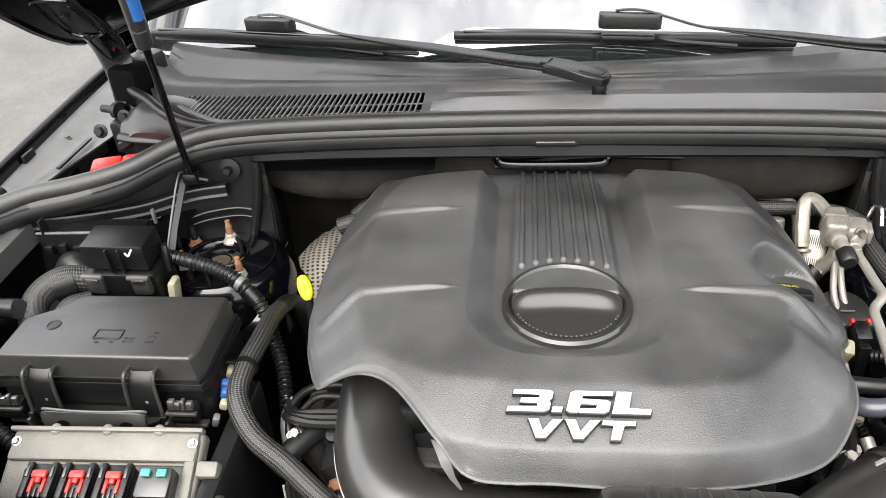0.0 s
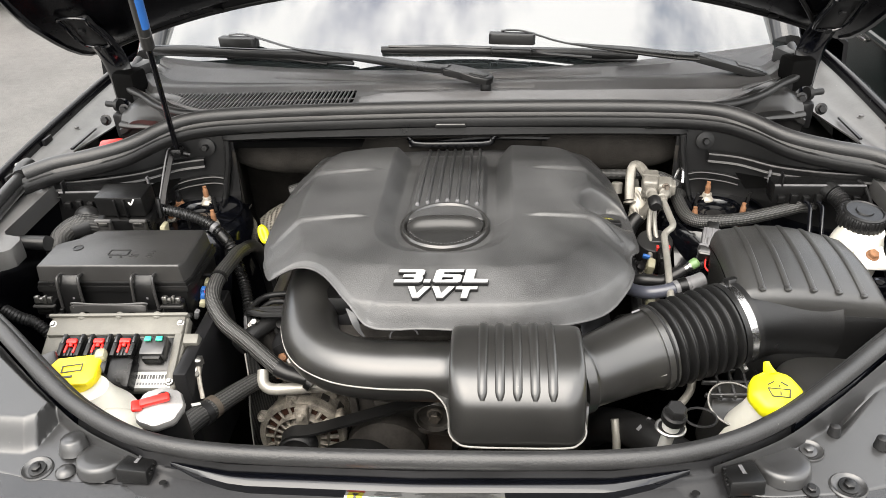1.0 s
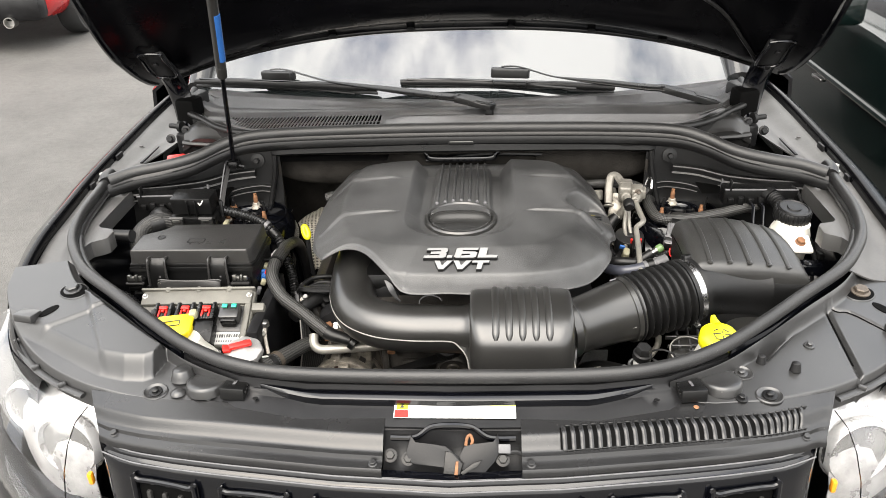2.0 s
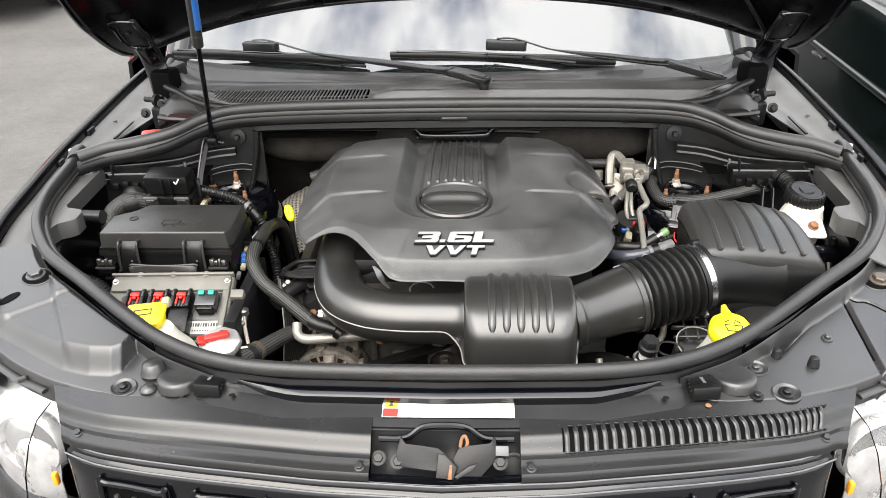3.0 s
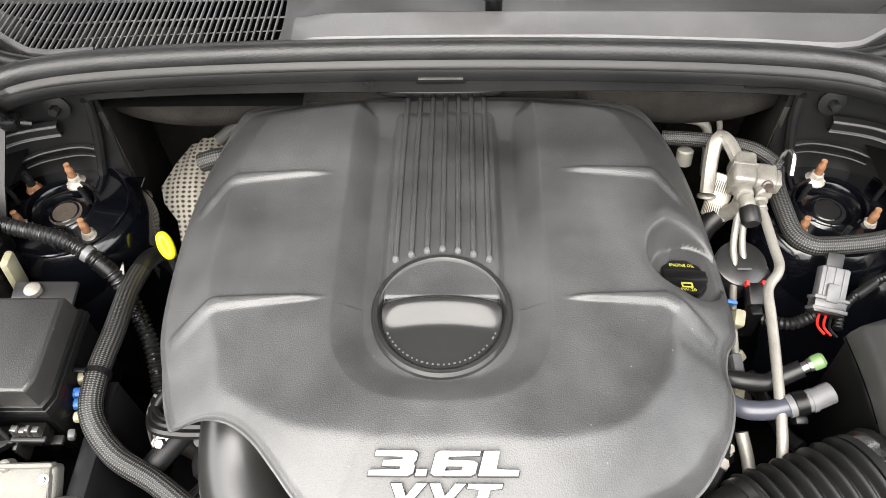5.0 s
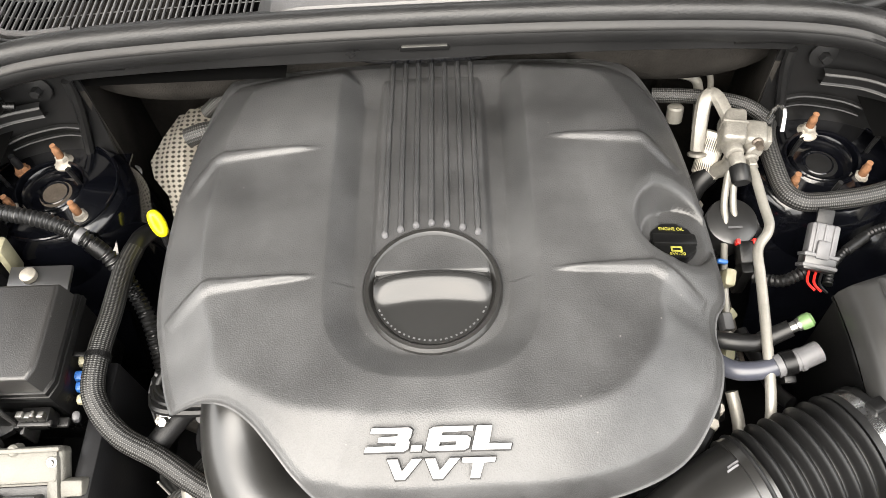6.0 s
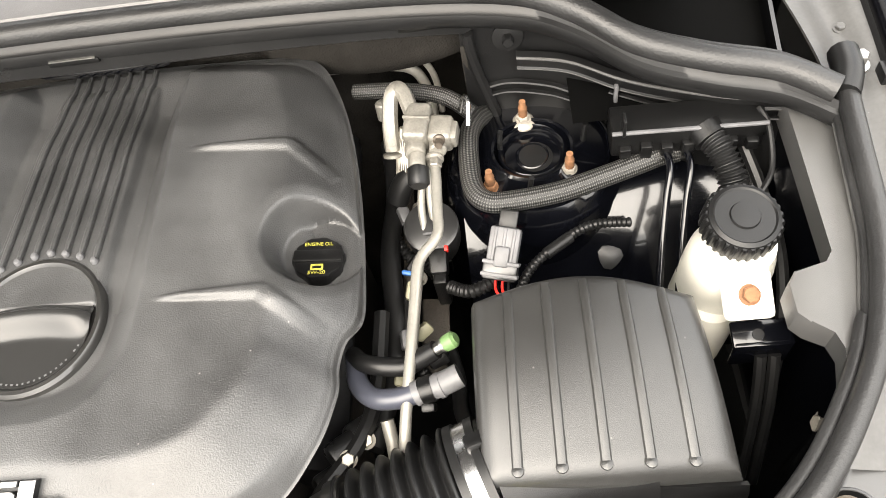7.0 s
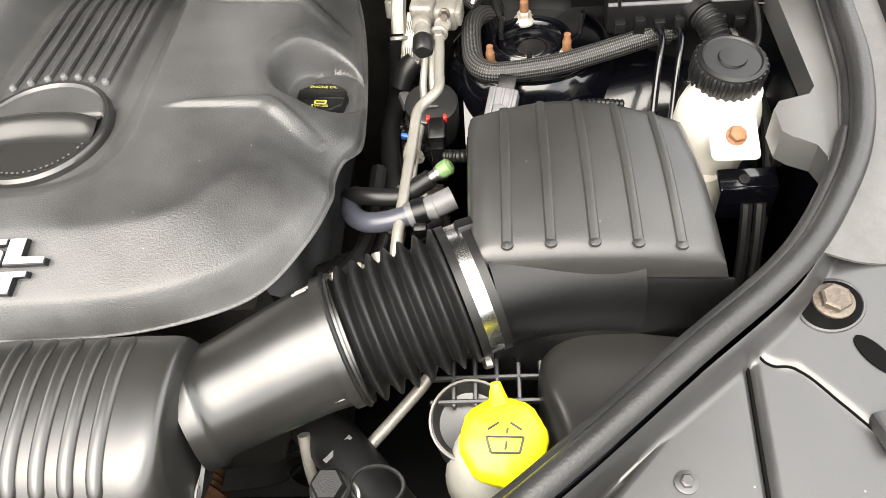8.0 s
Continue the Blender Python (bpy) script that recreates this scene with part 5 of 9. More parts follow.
    block((0.078, 0.018, 0.012), m @ pose(0, -0.002, -0.026), 0.004, bm)
    part("blade_clip", bm, PLASTIC, arm)
    part("washer_hose", tube([ck + Vector((0.035, 0.0, -0.012)), ck.lerp(el, 0.2) + Vector((0, -0.006, -0.012)), ck.lerp(el, 0.45) + Vector((0, 0.01, -0.018))], 0.003, 8), RUBBER, arm)


wiper((0.0625, 0.132, 1.177), (-0.462, 0.360, 1.176), ((-0.695, 0.412, 1.156), (-0.203, 0.262, 1.172)), (-0.009, 0.149, 1.189))
wiper((0.566, 0.186, 1.158), (0.112, 0.258, 1.200), ((-0.148, 0.288, 1.180), (0.360, 0.284, 1.158)), (0.450, 0.190, 1.190))

# ---------------------------------------------------------------- hood, raised
HOOD_EDGE = ([0, 0.075, 0.139, 0.251, 0.313, 0.363, 0.43, 0.60, 1.12], [(0.262, 1.186), (0.190, 1.210), (0.133, 1.239), (0.041, 1.303), (-0.003, 1.346), (-0.034, 1.384), (-0.076, 1.436), (-0.172, 1.576), (-0.46, 2.01)])


def hood_point(u, v, lift=0.0):
    """u across (-1..1), v from the back edge (0) to the front (1)."""
    au = abs(u)
    x = u * lerp(0.742, 0.67, v) * (1 - 0.02 * (1 - v) ** 6)
    d = 1.10 * v
    ey = np.interp(d, HOOD_EDGE[0], [p[0] for p in HOOD_EDGE[1]])
    ez = np.interp(d, HOOD_EDGE[0], [p[1] for p in HOOD_EDGE[1]])
    ang = radians(50 + 8 * v)
    cy, cz = 0.235 - d * math.cos(ang), 1.310 + d * math.sin(ang)
    w = au ** 2.4
    y, z = lerp(cy, ey, w), lerp(cz, ez, w)
    n = Vector((0, math.sin(ang), math.cos(ang)))
    return tuple(Vector((x, y, z)) + n * lift)


us = [-1, -0.985, -0.96, -0.93, -0.9] + list(np.linspace(-0.86, 0.86, 23)) + [0.9, 0.93, 0.96, 0.985, 1]
vs = [0, 0.008, 0.02, 0.035, 0.05] + list(np.linspace(0.08, 0.94, 22)) + [0.965, 0.985, 1]
hood = part("hood", sheet([[hood_point(u, v, 0.03) for u in us] for v in vs], 0.002), PAINT, car, "black hood raised on a gas strut")


def liner_depth(u, v):
    """Pressed shape of the hood's inner panel: rim, channels and a raised middle."""
    rim = 1 - step(0.88, 0.93, abs(u)) * 1.0
    rim *= step(0.02, 0.06, v) * (1 - step(0.94, 0.98, v))
    field = step(0.10, 0.16, v) * (1 - step(0.80, 0.9, v)) * (1 - step(0.62, 0.70, abs(u)))
    web = max(0.0, 1 - abs(abs(u) - 0.36) / 0.05) * field
    return 0.026 - 0.018 * rim + 0.03 * field - 0.022 * web


part("hood_liner", sheet([[hood_point(u, v, liner_depth(u, v) - 0.012) for u in us] for v in vs], 0.002), LINER, hood, "glossy dark inner panel of the hood")
part("hood_hem", tube([hood_point(u, 0.002, 0.014) for u in np.linspace(-0.97, 0.97, 49)], 0.006, 8, raw=True), RUBBER, hood)
for s in (-1, 1):
    part("hood_hem", tube([hood_point(s * 0.995, v, 0.016) for v in np.linspace(0.03, 0.98, 25)], 0.008, 8, raw=True), PAINT, hood)
for u in (-0.62, -0.40, -0.155, 0.155, 0.40, 0.62, 0.82):
    p = Vector(hood_point(u, 0.0, 0.012))
    part("hem_clip", block((0.022, 0.012, 0.012), Matrix.Translation(p + Vector((0, -0.008, 0.006))) @ pose(0, 0, 0, -40), 0.003, taper=0.5), MATTE, hood)
part("release_cable", tube([hood_point(u, v, -0.012) for u, v in ((0.9, 0.06), (0.82, 0.13), (0.70, 0.20), (0.5, 0.22), (0.3, 0.21))], 0.004, 8), RUBBER, hood)


def hinge(s):
    pts = [(0.662, 0.128, 1.292), (0.660, 0.158, 1.262), (0.657, 0.186, 1.225), (0.650, 0.192, 1.185), (0.640, 0.178, 1.15), (0.632, 0.165, 1.11)]
    bm = tube([(s * x, y, z) for x, y, z in pts], 0.026, 12, 8, flat=0.5, up=(0, 1, 0))
    h = part("hinge", bm, PAINT, car, "black hood hinge")
    part("hinge_foot", block((0.03, 0.07, 0.05), pose(s * 0.636, 0.15, 1.10), 0.006), INNER, h)
    part("hinge_plate", block((0.046, 0.012, 0.085), pose(s * 0.655, 0.122, 1.285, 40), 0.005), INNER, h)
    part("plate_rim", tube([(s * (0.655 + 0.024 * c), 0.112 + 0.035 * d, 1.281 - 0.034 * d) for c, d in ((-0.9, -1), (0.9, -1), (1, -0.6), (1, 0.9), (-1, 0.9), (-1, -0.6))], 0.003, 8, 4, closed=True), PAINT, h)
    part("hinge_body", block((0.05, 0.05, 0.12), pose(s * 0.632, 0.185, 1.13, 0, 0, s * 12), 0.010), VOID, h)
    for p, w in (((0.660, 0.118, 1.288), (0, -1, -0.8)), ((0.658, 0.155, 1.248), (0, -1, -0.6)), ((0.628, 0.128, 1.13), (0, -1, 0.2)), ((0.655, 0.10, 1.12), (0, -1, 0.3))):
        hexbolt((s * p[0], p[1], p[2]), w, 0.007, 0.010, INNER, h, 1.5)
    part("stop_pin", tube([(s * 0.672, 0.150, 1.134), (s * 0.648, 0.142, 1.134)], 0.006, 12, 2), MATTE, h)
    part("pin_head", tube([(s * 0.648, 0.142, 1.134), (s * 0.641, 0.140, 1.134)], 0.0125, 16, 2), MATTE, h)
    # bright end of the fender behind the hinge
    part("rail_slot", block((0.006, 0.10, 0.004), pose(s * 0.722, 0.12, 1.0745, 0, 0, 0), 0.001), INNER, h)


hinge(1)
hinge(-1)
# gas strut and its bracket
SA, SD = Vector((-0.4880, 0.008, 1.094)), Vector((0.185, -0.445, 0.876))
gs = part("gas_strut", tube([SA, SA + SD * 0.15, SA + SD * 0.285], 0.0046, 10, 3), PAINT, car, "black gas strut holding the hood")
part("strut_body", tube([SA + SD * 0.262, SA + SD * 0.266, SA + SD * 0.40, SA + SD * 0.56], lambda f, d: 0.0098 if d > 0.003 else 0.007, 14, 3), SATIN, gs)
part("body_ring", tube([SA + SD * 0.279, SA + SD * 0.281], 0.0101, 14, 2), SHELF, gs)
part("strut_sticker", tube([SA + SD * 0.295 + Vector((0.0035, -0.002, 0)), SA + SD * 0.40 + Vector((0.0035, -0.002, 0))], 0.0078, 12, 2), BLUE, gs, "blue sticker")
part("ball_socket", block((0.022, 0.022, 0.018), pose(*SA), 0.006), PLASTIC, gs)
part("socket_pin", tube([SA + Vector((0.002, 0, -0.002)), SA + Vector((0.020, 0.004, -0.008))], 0.005, 10, 2), PLASTIC, gs)
part("strut_bracket", sheet([[(-0.507, -0.100, 1.00), (-0.507, -0.05, 1.045), (-0.504, 0.008, 1.092)], [(-0.498, -0.098, 1.00), (-0.499, -0.047, 1.045), (-0.497, 0.010, 1.090)]], 0.004), INNER, gs)
# thin grey line along the bracket's edge
part("bracket_edge", tube([(-0.508, -0.102, 1.0), (-0.508, -0.051, 1.046), (-0.507, 0.006, 1.094), (-0.500, 0.012, 1.098)], 0.0015, 8, 4), GREY, gs, "thin grey edge")
# ---------------------------------------------------------------- engine cover
CX, CY = 0.006, -0.19
OUTLINE = [(0.006, 0.083, 1.054), (0.09, 0.082, 1.054), (0.17, 0.079, 1.053), (0.212, 0.076, 1.052), (0.230, 0.068, 1.051), (0.246, 0.048, 1.050), (0.264, 0.002, 1.046), (0.276, -0.05, 1.042), (0.285, -0.12, 1.038), (0.290, -0.20, 1.036), (0.289, -0.240, 1.036),
           (0.276, -0.262, 1.040), (0.271, -0.284, 1.036), (0.271, -0.312, 1.030), (0.256, -0.354, 1.028), (0.216, -0.402, 1.034), (0.14, -0.430, 1.039), (0.04, -0.436, 1.040), (-0.04, -0.436, 1.040), (-0.074, -0.434, 1.043), (-0.096, -0.424, 1.047),
           (-0.114, -0.408, 1.051), (-0.132, -0.387, 1.057), (-0.150, -0.367, 1.062), (-0.168, -0.353, 1.064), (-0.185, -0.346, 1.062), (-0.201, -0.344, 1.054), (-0.216, -0.346, 1.040), (-0.227, -0.348, 1.026), (-0.234, -0.344, 1.018), (-0.251, -0.306, 1.016), (-0.271, -0.24, 1.026), (-0.275, -0.14, 1.034), (-0.266, -0.05, 1.042),
           (-0.254, 0.004, 1.046), (-0.243, 0.040, 1.050), (-0.236, 0.058, 1.051), (-0.222, 0.068, 1.052), (-0.15, 0.078, 1.053), (-0.07, 0.082, 1.054)]
CREASES = [[(-0.100, -0.071), (-0.226, -0.075), (-0.256, -0.104)], [(-0.098, -0.229), (-0.208, -0.232), (-0.250, -0.257)],
           [(0.120, -0.068), (0.230, -0.068), (0.266, -0.094)], [(0.116, -0.230), (0.216, -0.226), (0.260, -0.254)]]


def crease_height(x, y):
    """Low ridges that widen towards the knee and run off down the flank."""
    best = 0.0
    for pts in CREASES:
        for i in (0, 1):
            (ax, ay), (bx, by) = pts[i], pts[i + 1]
            dx, dy = bx - ax, by - ay
            ll = math.hypot(dx, dy)
            t = ((x - ax) * dx + (y - ay) * dy) / (ll * ll)
            if -0.15 < t < 1.12:
                tc = min(1, max(0, t))
                px_, py_ = ax + dx * tc, ay + dy * tc
                d = math.hypot(x - px_, y - py_)
                front = (y - py_) < 0
                w = (0.0025 + 0.0075 * tc if i == 0 else 0.0105) * (1.0 if front else 0.35)
                h = 0.0045 * (step(0, 0.35, tc) if i == 0 else 1 - 0.7 * step(0.5, 1.1, t))
                best = max(best, h * math.exp(-(d / w) ** (4 if front else 2)))
    return best


def cover_top(x, y):
    z = 1.0935 - 0.010 * step(-0.05, 0.05, y) - 0.010 * step(0.035, 0.085, y) - 0.10 * max(0, abs(x - CX) - 0.10) ** 2 * 3
    # sunken middle with a rounded foot
    ax = abs(x - CX)
    half = 0.100
    d = ax - half
    if y < -0.235:
        d = (((ax / half) ** 2.8 + (abs(y + 0.235) / 0.098) ** 2.8) ** (1 / 2.8) - 1) * 0.09
    sunk = 1 - lerp(step(-0.026, 0.004, d), min(1.0, max(0.0, (d + 0.024) / 0.026)), 0.6)
    z -= sunk * lerp(0.016, 0.030, step(-0.27, 0.03, y))
    # ribbed panel standing up in it
    if y > -0.235:
        z += 0.0085 * (1 - step(0.053, 0.062, ax)) * step(-0.232, -0.222, y)
    z += crease_height(x, y)
    # pocket round the oil filler, open to the flank
    q = math.hypot((x - 0.250) / 0.043, (y + 0.172) / 0.046)
    z -= 0.036 * (1 - step(0.72, 1.03, q)) + 0.004 * (1 - step(0.9, 1.3, q))
    return z


def bend(v, k):
    return (v + math.sqrt(v * v + k * k)) / 2


def cover_z(s, th, x, y, zb, q):
    """The flat top breaks along a line and falls to the edge at an even slope."""
    c, sn = math.cos(th), math.sin(th)
    side = abs(c) ** 1.4
    amp = lerp(0.024, 0.036, side) if sn < 0 else lerp(0.012, 0.036, side)
    start = lerp(0.72 if sn < 0 else 0.90, 0.80, side)
    t = (s - start) / (1 - start)
    f = (t + math.sqrt(t * t + 0.006)) / 2
    d = q * (1 - s)
    front = step(0.45, 0.75, -sn)
    fall = lerp(amp * f, 0.43 * bend(0.070 - d, 0.0045) + 1.35 * bend(0.013 - d, 0.002), front)
    z = cover_top(x, y) - fall
    return max(z, zb + 0.003)


def ring_outline(n, pts):
    line = cr(pts, 14, closed=True)
    ang = [math.atan2(p.y - CY, p.x - CX) for p in line]
    order = sorted(range(len(line)), key=lambda i: ang[i])
    th = np.array([ang[i] for i in order])
    r = np.array([math.hypot(line[i].x - CX, line[i].y - CY) for i in order])
    zb = np.array([line[i].z for i in order])
    grid_th = np.linspace(-math.pi, math.pi, n, endpoint=False)
    return grid_th, np.interp(grid_th, th, r, period=2 * math.pi), np.interp(grid_th, th, zb, period=2 * math.pi)


ec = thing("engine_cover", "large black textured plastic engine cover with silver lettering", "engine cover")
bm = bmesh.new()
ths, rads, zbs = ring_outline(720, OUTLINE)
# the same edge without the arch over the intake tube: the slopes follow it
_, calm, _ = ring_outline(720, OUTLINE[:19] + [(-0.148, -0.418, 1.03), (-0.212, -0.384, 1.02), (-0.243, -0.356, 1.02)] + OUTLINE[30:])
svals = [k / 150 for k in range(1, 140)] + [0.935, 0.941, 0.947, 0.953, 0.959, 0.965, 0.971, 0.977, 0.983, 0.989, 0.995, 1.0]
centre = bm.verts.new((CX, CY, cover_top(CX, CY)))
rings = []
for s in svals:
    rings.append([bm.verts.new((CX + r * s * math.cos(t), CY + r * s * math.sin(t), cover_z(s * r / max(r, q), t, CX + r * s * math.cos(t), CY + r * s * math.sin(t), zb, max(r, q)) - 0.002 * step(0.975, 1.0, s))) for t, r, q, zb in zip(ths, rads, calm, zbs)])
last = rings[-1]
zbs = np.array([lerp(zb, v.co.z - 0.004, step(0.15, 0.45, -math.sin(t))) for zb, v, t in zip(zbs, last, ths)])
for extra, dz in ((1.004, 0.45), (1.008, 0.05), (1.014, 0.0), (1.013, -0.1), (1.0, -0.1), (0.99, 0.3)):
    rings.append([bm.verts.new((CX + r * extra * math.cos(t), CY + r * extra * math.sin(t), zb + (v.co.z - zb) * dz)) for t, r, zb, v in zip(ths, rads, zbs, last)])
for k in range(720):
    bm.faces.new((centre, rings[0][k], rings[0][(k + 1) % 720]))
for a, b in zip(rings, rings[1:]):
    for k in range(720):
        bm.faces.new((a[k], b[k], b[(k + 1) % 720], a[(k + 1) % 720]))
part("shell", bm, COVER, ec, sharp=60)


def shell_z(x, y):
    """Height of the finished shell over a point."""
    th = math.atan2(y - CY, x - CX)
    r, q, zb = (np.interp(th, ths, v, period=2 * math.pi) for v in (rads, calm, zbs))
    f = math.hypot(x - CX, y - CY) / r
    return cover_z(f * r / max(r, q), th, x, y, zb, max(r, q)) - 0.002 * step(0.975, 1.0, f)



for k in range(7):
    x = -0.040 + k * 0.01535
    yf = -0.168 - 0.013 * (abs(k - 3) / 3) ** 1.6
    pts = [(x, y, shell_z(x, max(y, -0.22)) + 0.0012) for y in np.linspace(yf, 0.079, 16)]
    part("rib", tube(pts, lambda f, d: 0.0030 if f > 0.02 else 0.0026, 8, 3, flat=1.25), COVER, ec)
    # rib ends in grey, a painted highlight on the cover's black plastic
    part("rib_end", lathe([(0.0036, 0), (0.0034, 0.003), (0.0025, 0.0044), (0.001, 0.0048)], 12, Matrix.Translation((x, yf, pts[0][2] - 0.0006))), GREY, ec)
# oval badge: ring, dished disc, raised glossy lower half
bz = cover_top(CX, -0.24)
OV = Matrix.Translation((0.0065, -0.241, bz)) @ Matrix.Diagonal((1.0, 1.02, 1, 1))
badge = part("badge", lathe([(0.0665, 0.0), (0.0665, 0.006), (0.064, 0.009), (0.0605, 0.009), (0.058, 0.006), (0.057, 0.004), (0.001, 0.003)], 72, OV), SATIN, ec, "round black badge with a raised bar")
bm = bmesh.new()
rows = []
for k in range(33):
    x = lerp(-0.0555, 0.0555, k / 32)
    w = math.sqrt(max(0, 0.0565 ** 2 - x * x))
    row = []
    for j in range(41):
        y = lerp(-w, w, j / 40)
        peak = 0.009 - 0.007 * (x / 0.0565) ** 2
        h = step(-0.024, 0.0, y - peak) * (1 - step(0.001, 0.013, y - peak))
        row.append((x, y, 0.0046 + 0.0120 * h * (1 - (x / 0.0565) ** 6 * 0.7)))
    rows.append(row)
sheet(rows, 0.0, bm)
bm.transform(OV)
part("badge_face", bm, BADGE, badge)
for k in range(26):
    a = radians(205 + k * 5.2)
    if 88 < k * 4 < 96:
        continue
    part("print_bar", block((0.0016 + 0.0008 * (k % 3 == 0), 0.0015, 0.0005), OV @ Matrix.Translation((0.0545 * math.cos(a), 0.0545 * math.sin(a), 0.0072)) @ Matrix.Rotation(a + math.pi / 2, 4, 'Z'), 0), GREY, badge, smooth=False)
# lettering on the front slope
LT = Matrix.Translation((0.011, -0.3985, 1.0845)) @ pose(0, 0, 0, 26, 0, 0)
GLYPHS = {"3": [(0, 0), (0.90, 0), (1, 0.11), (1, 0.40), (0.93, 0.50), (1, 0.60), (1, 0.89), (0.90, 1), (0.04, 1), (0.04, 0.77), (0.70, 0.77), (0.70, 0.62), (0.26, 0.62), (0.26, 0.39), (0.70, 0.39), (0.70, 0.23), (0, 0.23)],
          ".": [(0, 0), (1, 0), (1, 0.26), (0, 0.26)],
          "6": [(0.306, 0), (0.9, 0), (1, 0.1), (1, 0.5), (0.9, 0.61), (0.3, 0.61), (0.3, 0.78), (1, 0.78), (1, 1), (0.1, 1), (0, 0.9), (0, 0.1), (0.1, 0), (0.30, 0), (0.30, 0.40), (0.70, 0.40), (0.70, 0.21), (0.306, 0.21)],
          "L": [(0, 0), (1, 0), (1, 0.25), (0.40, 0.25), (0.40, 1), (0, 1)],
          "V": [(0, 1), (0.30, 1), (0.50, 0.34), (0.70, 1), (1, 1), (0.64, 0), (0.36, 0)][::-1],
          "T": [(0, 1), (0, 0.75), (0.36, 0.75), (0.36, 0), (0.66, 0), (0.66, 0.75), (1, 0.75), (1, 1)]}


def wide_letters(row, high, y0, z0, z1, grow=0.0):
    """Broad slanted capitals: (sign, left, width) in metres along the line."""
    bm = bmesh.new()
    for sign, left, w in row:
        outline = [(left + u * w + v * high * 0.26 + grow * (2 * u - 1), y0 + v * high + grow * (2 * v - 1)) for u, v in GLYPHS[sign]]
        prism(outline, z0, z1, 0.0004, LT, bm, 1)
    return bm


for words, row, high, y0 in (("3.6L", (("3", -0.0625, 0.0365), (".", -0.0240, 0.0090), ("6", -0.0120, 0.0365), ("L", 0.0270, 0.0325)), 0.0200, 0.0008), ("VVT", (("V", -0.0480, 0.0300), ("V", -0.0165, 0.0300), ("T", 0.0150, 0.0280)), 0.0168, -0.0218)):
    body = part("letter_body", wide_letters(row, high, y0 - 0.0008, -0.004, 0.0022, 0.0006), INNER, ec, "black sides of the letters", smooth=False)
    part("lettering", wide_letters(row, high, y0, 0.0018, 0.0030), CHROME, body, f"raised silver {words} lettering", smooth=False)

# oil filler cap in its pocket
cap = thing("oil_filler_cap", "black oil filler cap with yellow print", "cap", at=(0.0, 0.0, 0.0))
CAPM = pose(0.250, -0.178, 1.040, -8, 6, 0)
body = part("cap_body", lathe([(0.024, -0.02), (0.024, 0.006), (0.0225, 0.009), (0.020, 0.0095), (0.001, 0.0095)], 40, CAPM, bumps=20, depth=0.001), PLASTIC, cap)
part("grip", block((0.046, 0.014, 0.006), CAPM @ pose(0, 0, 0.0095), 0.002), PLASTIC, cap)
bm = block((0.011, 0.0018, 0.0006), CAPM @ pose(0, -0.010, 0.0101), 0)
for dx, dy, w, h in ((-0.005, -0.0125, 0.0016, 0.005), (0.005, -0.0125, 0.0016, 0.005), (0, -0.015, 0.011, 0.0016)):
    block((w, h, 0.0006), CAPM @ pose(dx, dy, 0.0101), 0, bm)
part("symbol", bm, PRINTY, cap, smooth=False)
for words, x0, x1, y0, y1 in (("ENGINE OIL", -0.013, 0.013, 0.0125, 0.0165), ("5W-20", -0.008, 0.008, -0.0205, -0.0168)):
    part("lettering", fit_box(text_mesh(words, 0.004, 0.0002), CAPM @ pose(0, 0, 0.0102), x0, x1, y0, y1), PRINTY, cap, "yellow lettering", smooth=False)

# ---------------------------------------------------------------- engine below the cover
eng = thing("engine", "grimy engine block with pulleys and belt under the cover", "engine")
bm = block((0.40, 0.40, 0.36), pose(0, -0.13, 0.72), 0.02)
for s in (-1, 1):
    part("cylinder_head", block((0.17, 0.42, 0.10), pose(s * 0.165, -0.14, 0.93, 0, s * 30, 0), 0.02), INNER, eng)
part("block", bm, ENGM, eng)
part("plenum", block((0.36, 0.33, 0.05), pose(0, -0.18, 1.0), 0.02), PLASTIC, eng)
part("timing_cover", prism([(-0.12, -0.20), (0.19, -0.20), (0.23, 0.05), (0.20, 0.24), (-0.16, 0.24), (-0.13, 0.05)], 0, 0.03, 0.008, pose(0, -0.345, 0.74, 90, 0, 0)), OILY, eng)
for x, z, w, h in ((-0.13, 0.84, 0.012, 0.16), (-0.05, 0.86, 0.10, 0.010), (0.11, 0.83, 0.012, 0.20), (0.02, 0.80, 0.16, 0.010), (-0.09, 0.78, 0.08, 0.012)):
    part("cover_web", block((w, 0.012, h), pose(x, -0.380, z, 0, 8 * (x > 0), 0), 0.003), OILY, eng)
part("pump_housing", lathe([(0.062, 0.0), (0.060, 0.020), (0.048, 0.026), (0.030, 0.034), (0.001, 0.036)], 36, axis((-0.085, -0.378, 0.775), (0, -1, 0))), OILY, eng)
part("tensioner_drum", lathe([(0.020, -0.035), (0.0235, -0.028), (0.0245, 0.0), (0.021, 0.012), (0.012, 0.016), (0.001, 0.017)], 32, axis((-0.016, -0.398, 0.905), (0, -0.55, 0.8))), MATTE, eng, "grey tensioner drum")
for k, (x, z) in enumerate(((-0.17, 0.93), (-0.08, 0.95), (0.0, 0.94), (0.09, 0.95), (0.18, 0.93), (-0.2, 0.8), (0.2, 0.8))):
    hexbolt((x, -0.376, z), (0, -1, 0), 0.008, 0.01, ENGM, eng, 1.6)
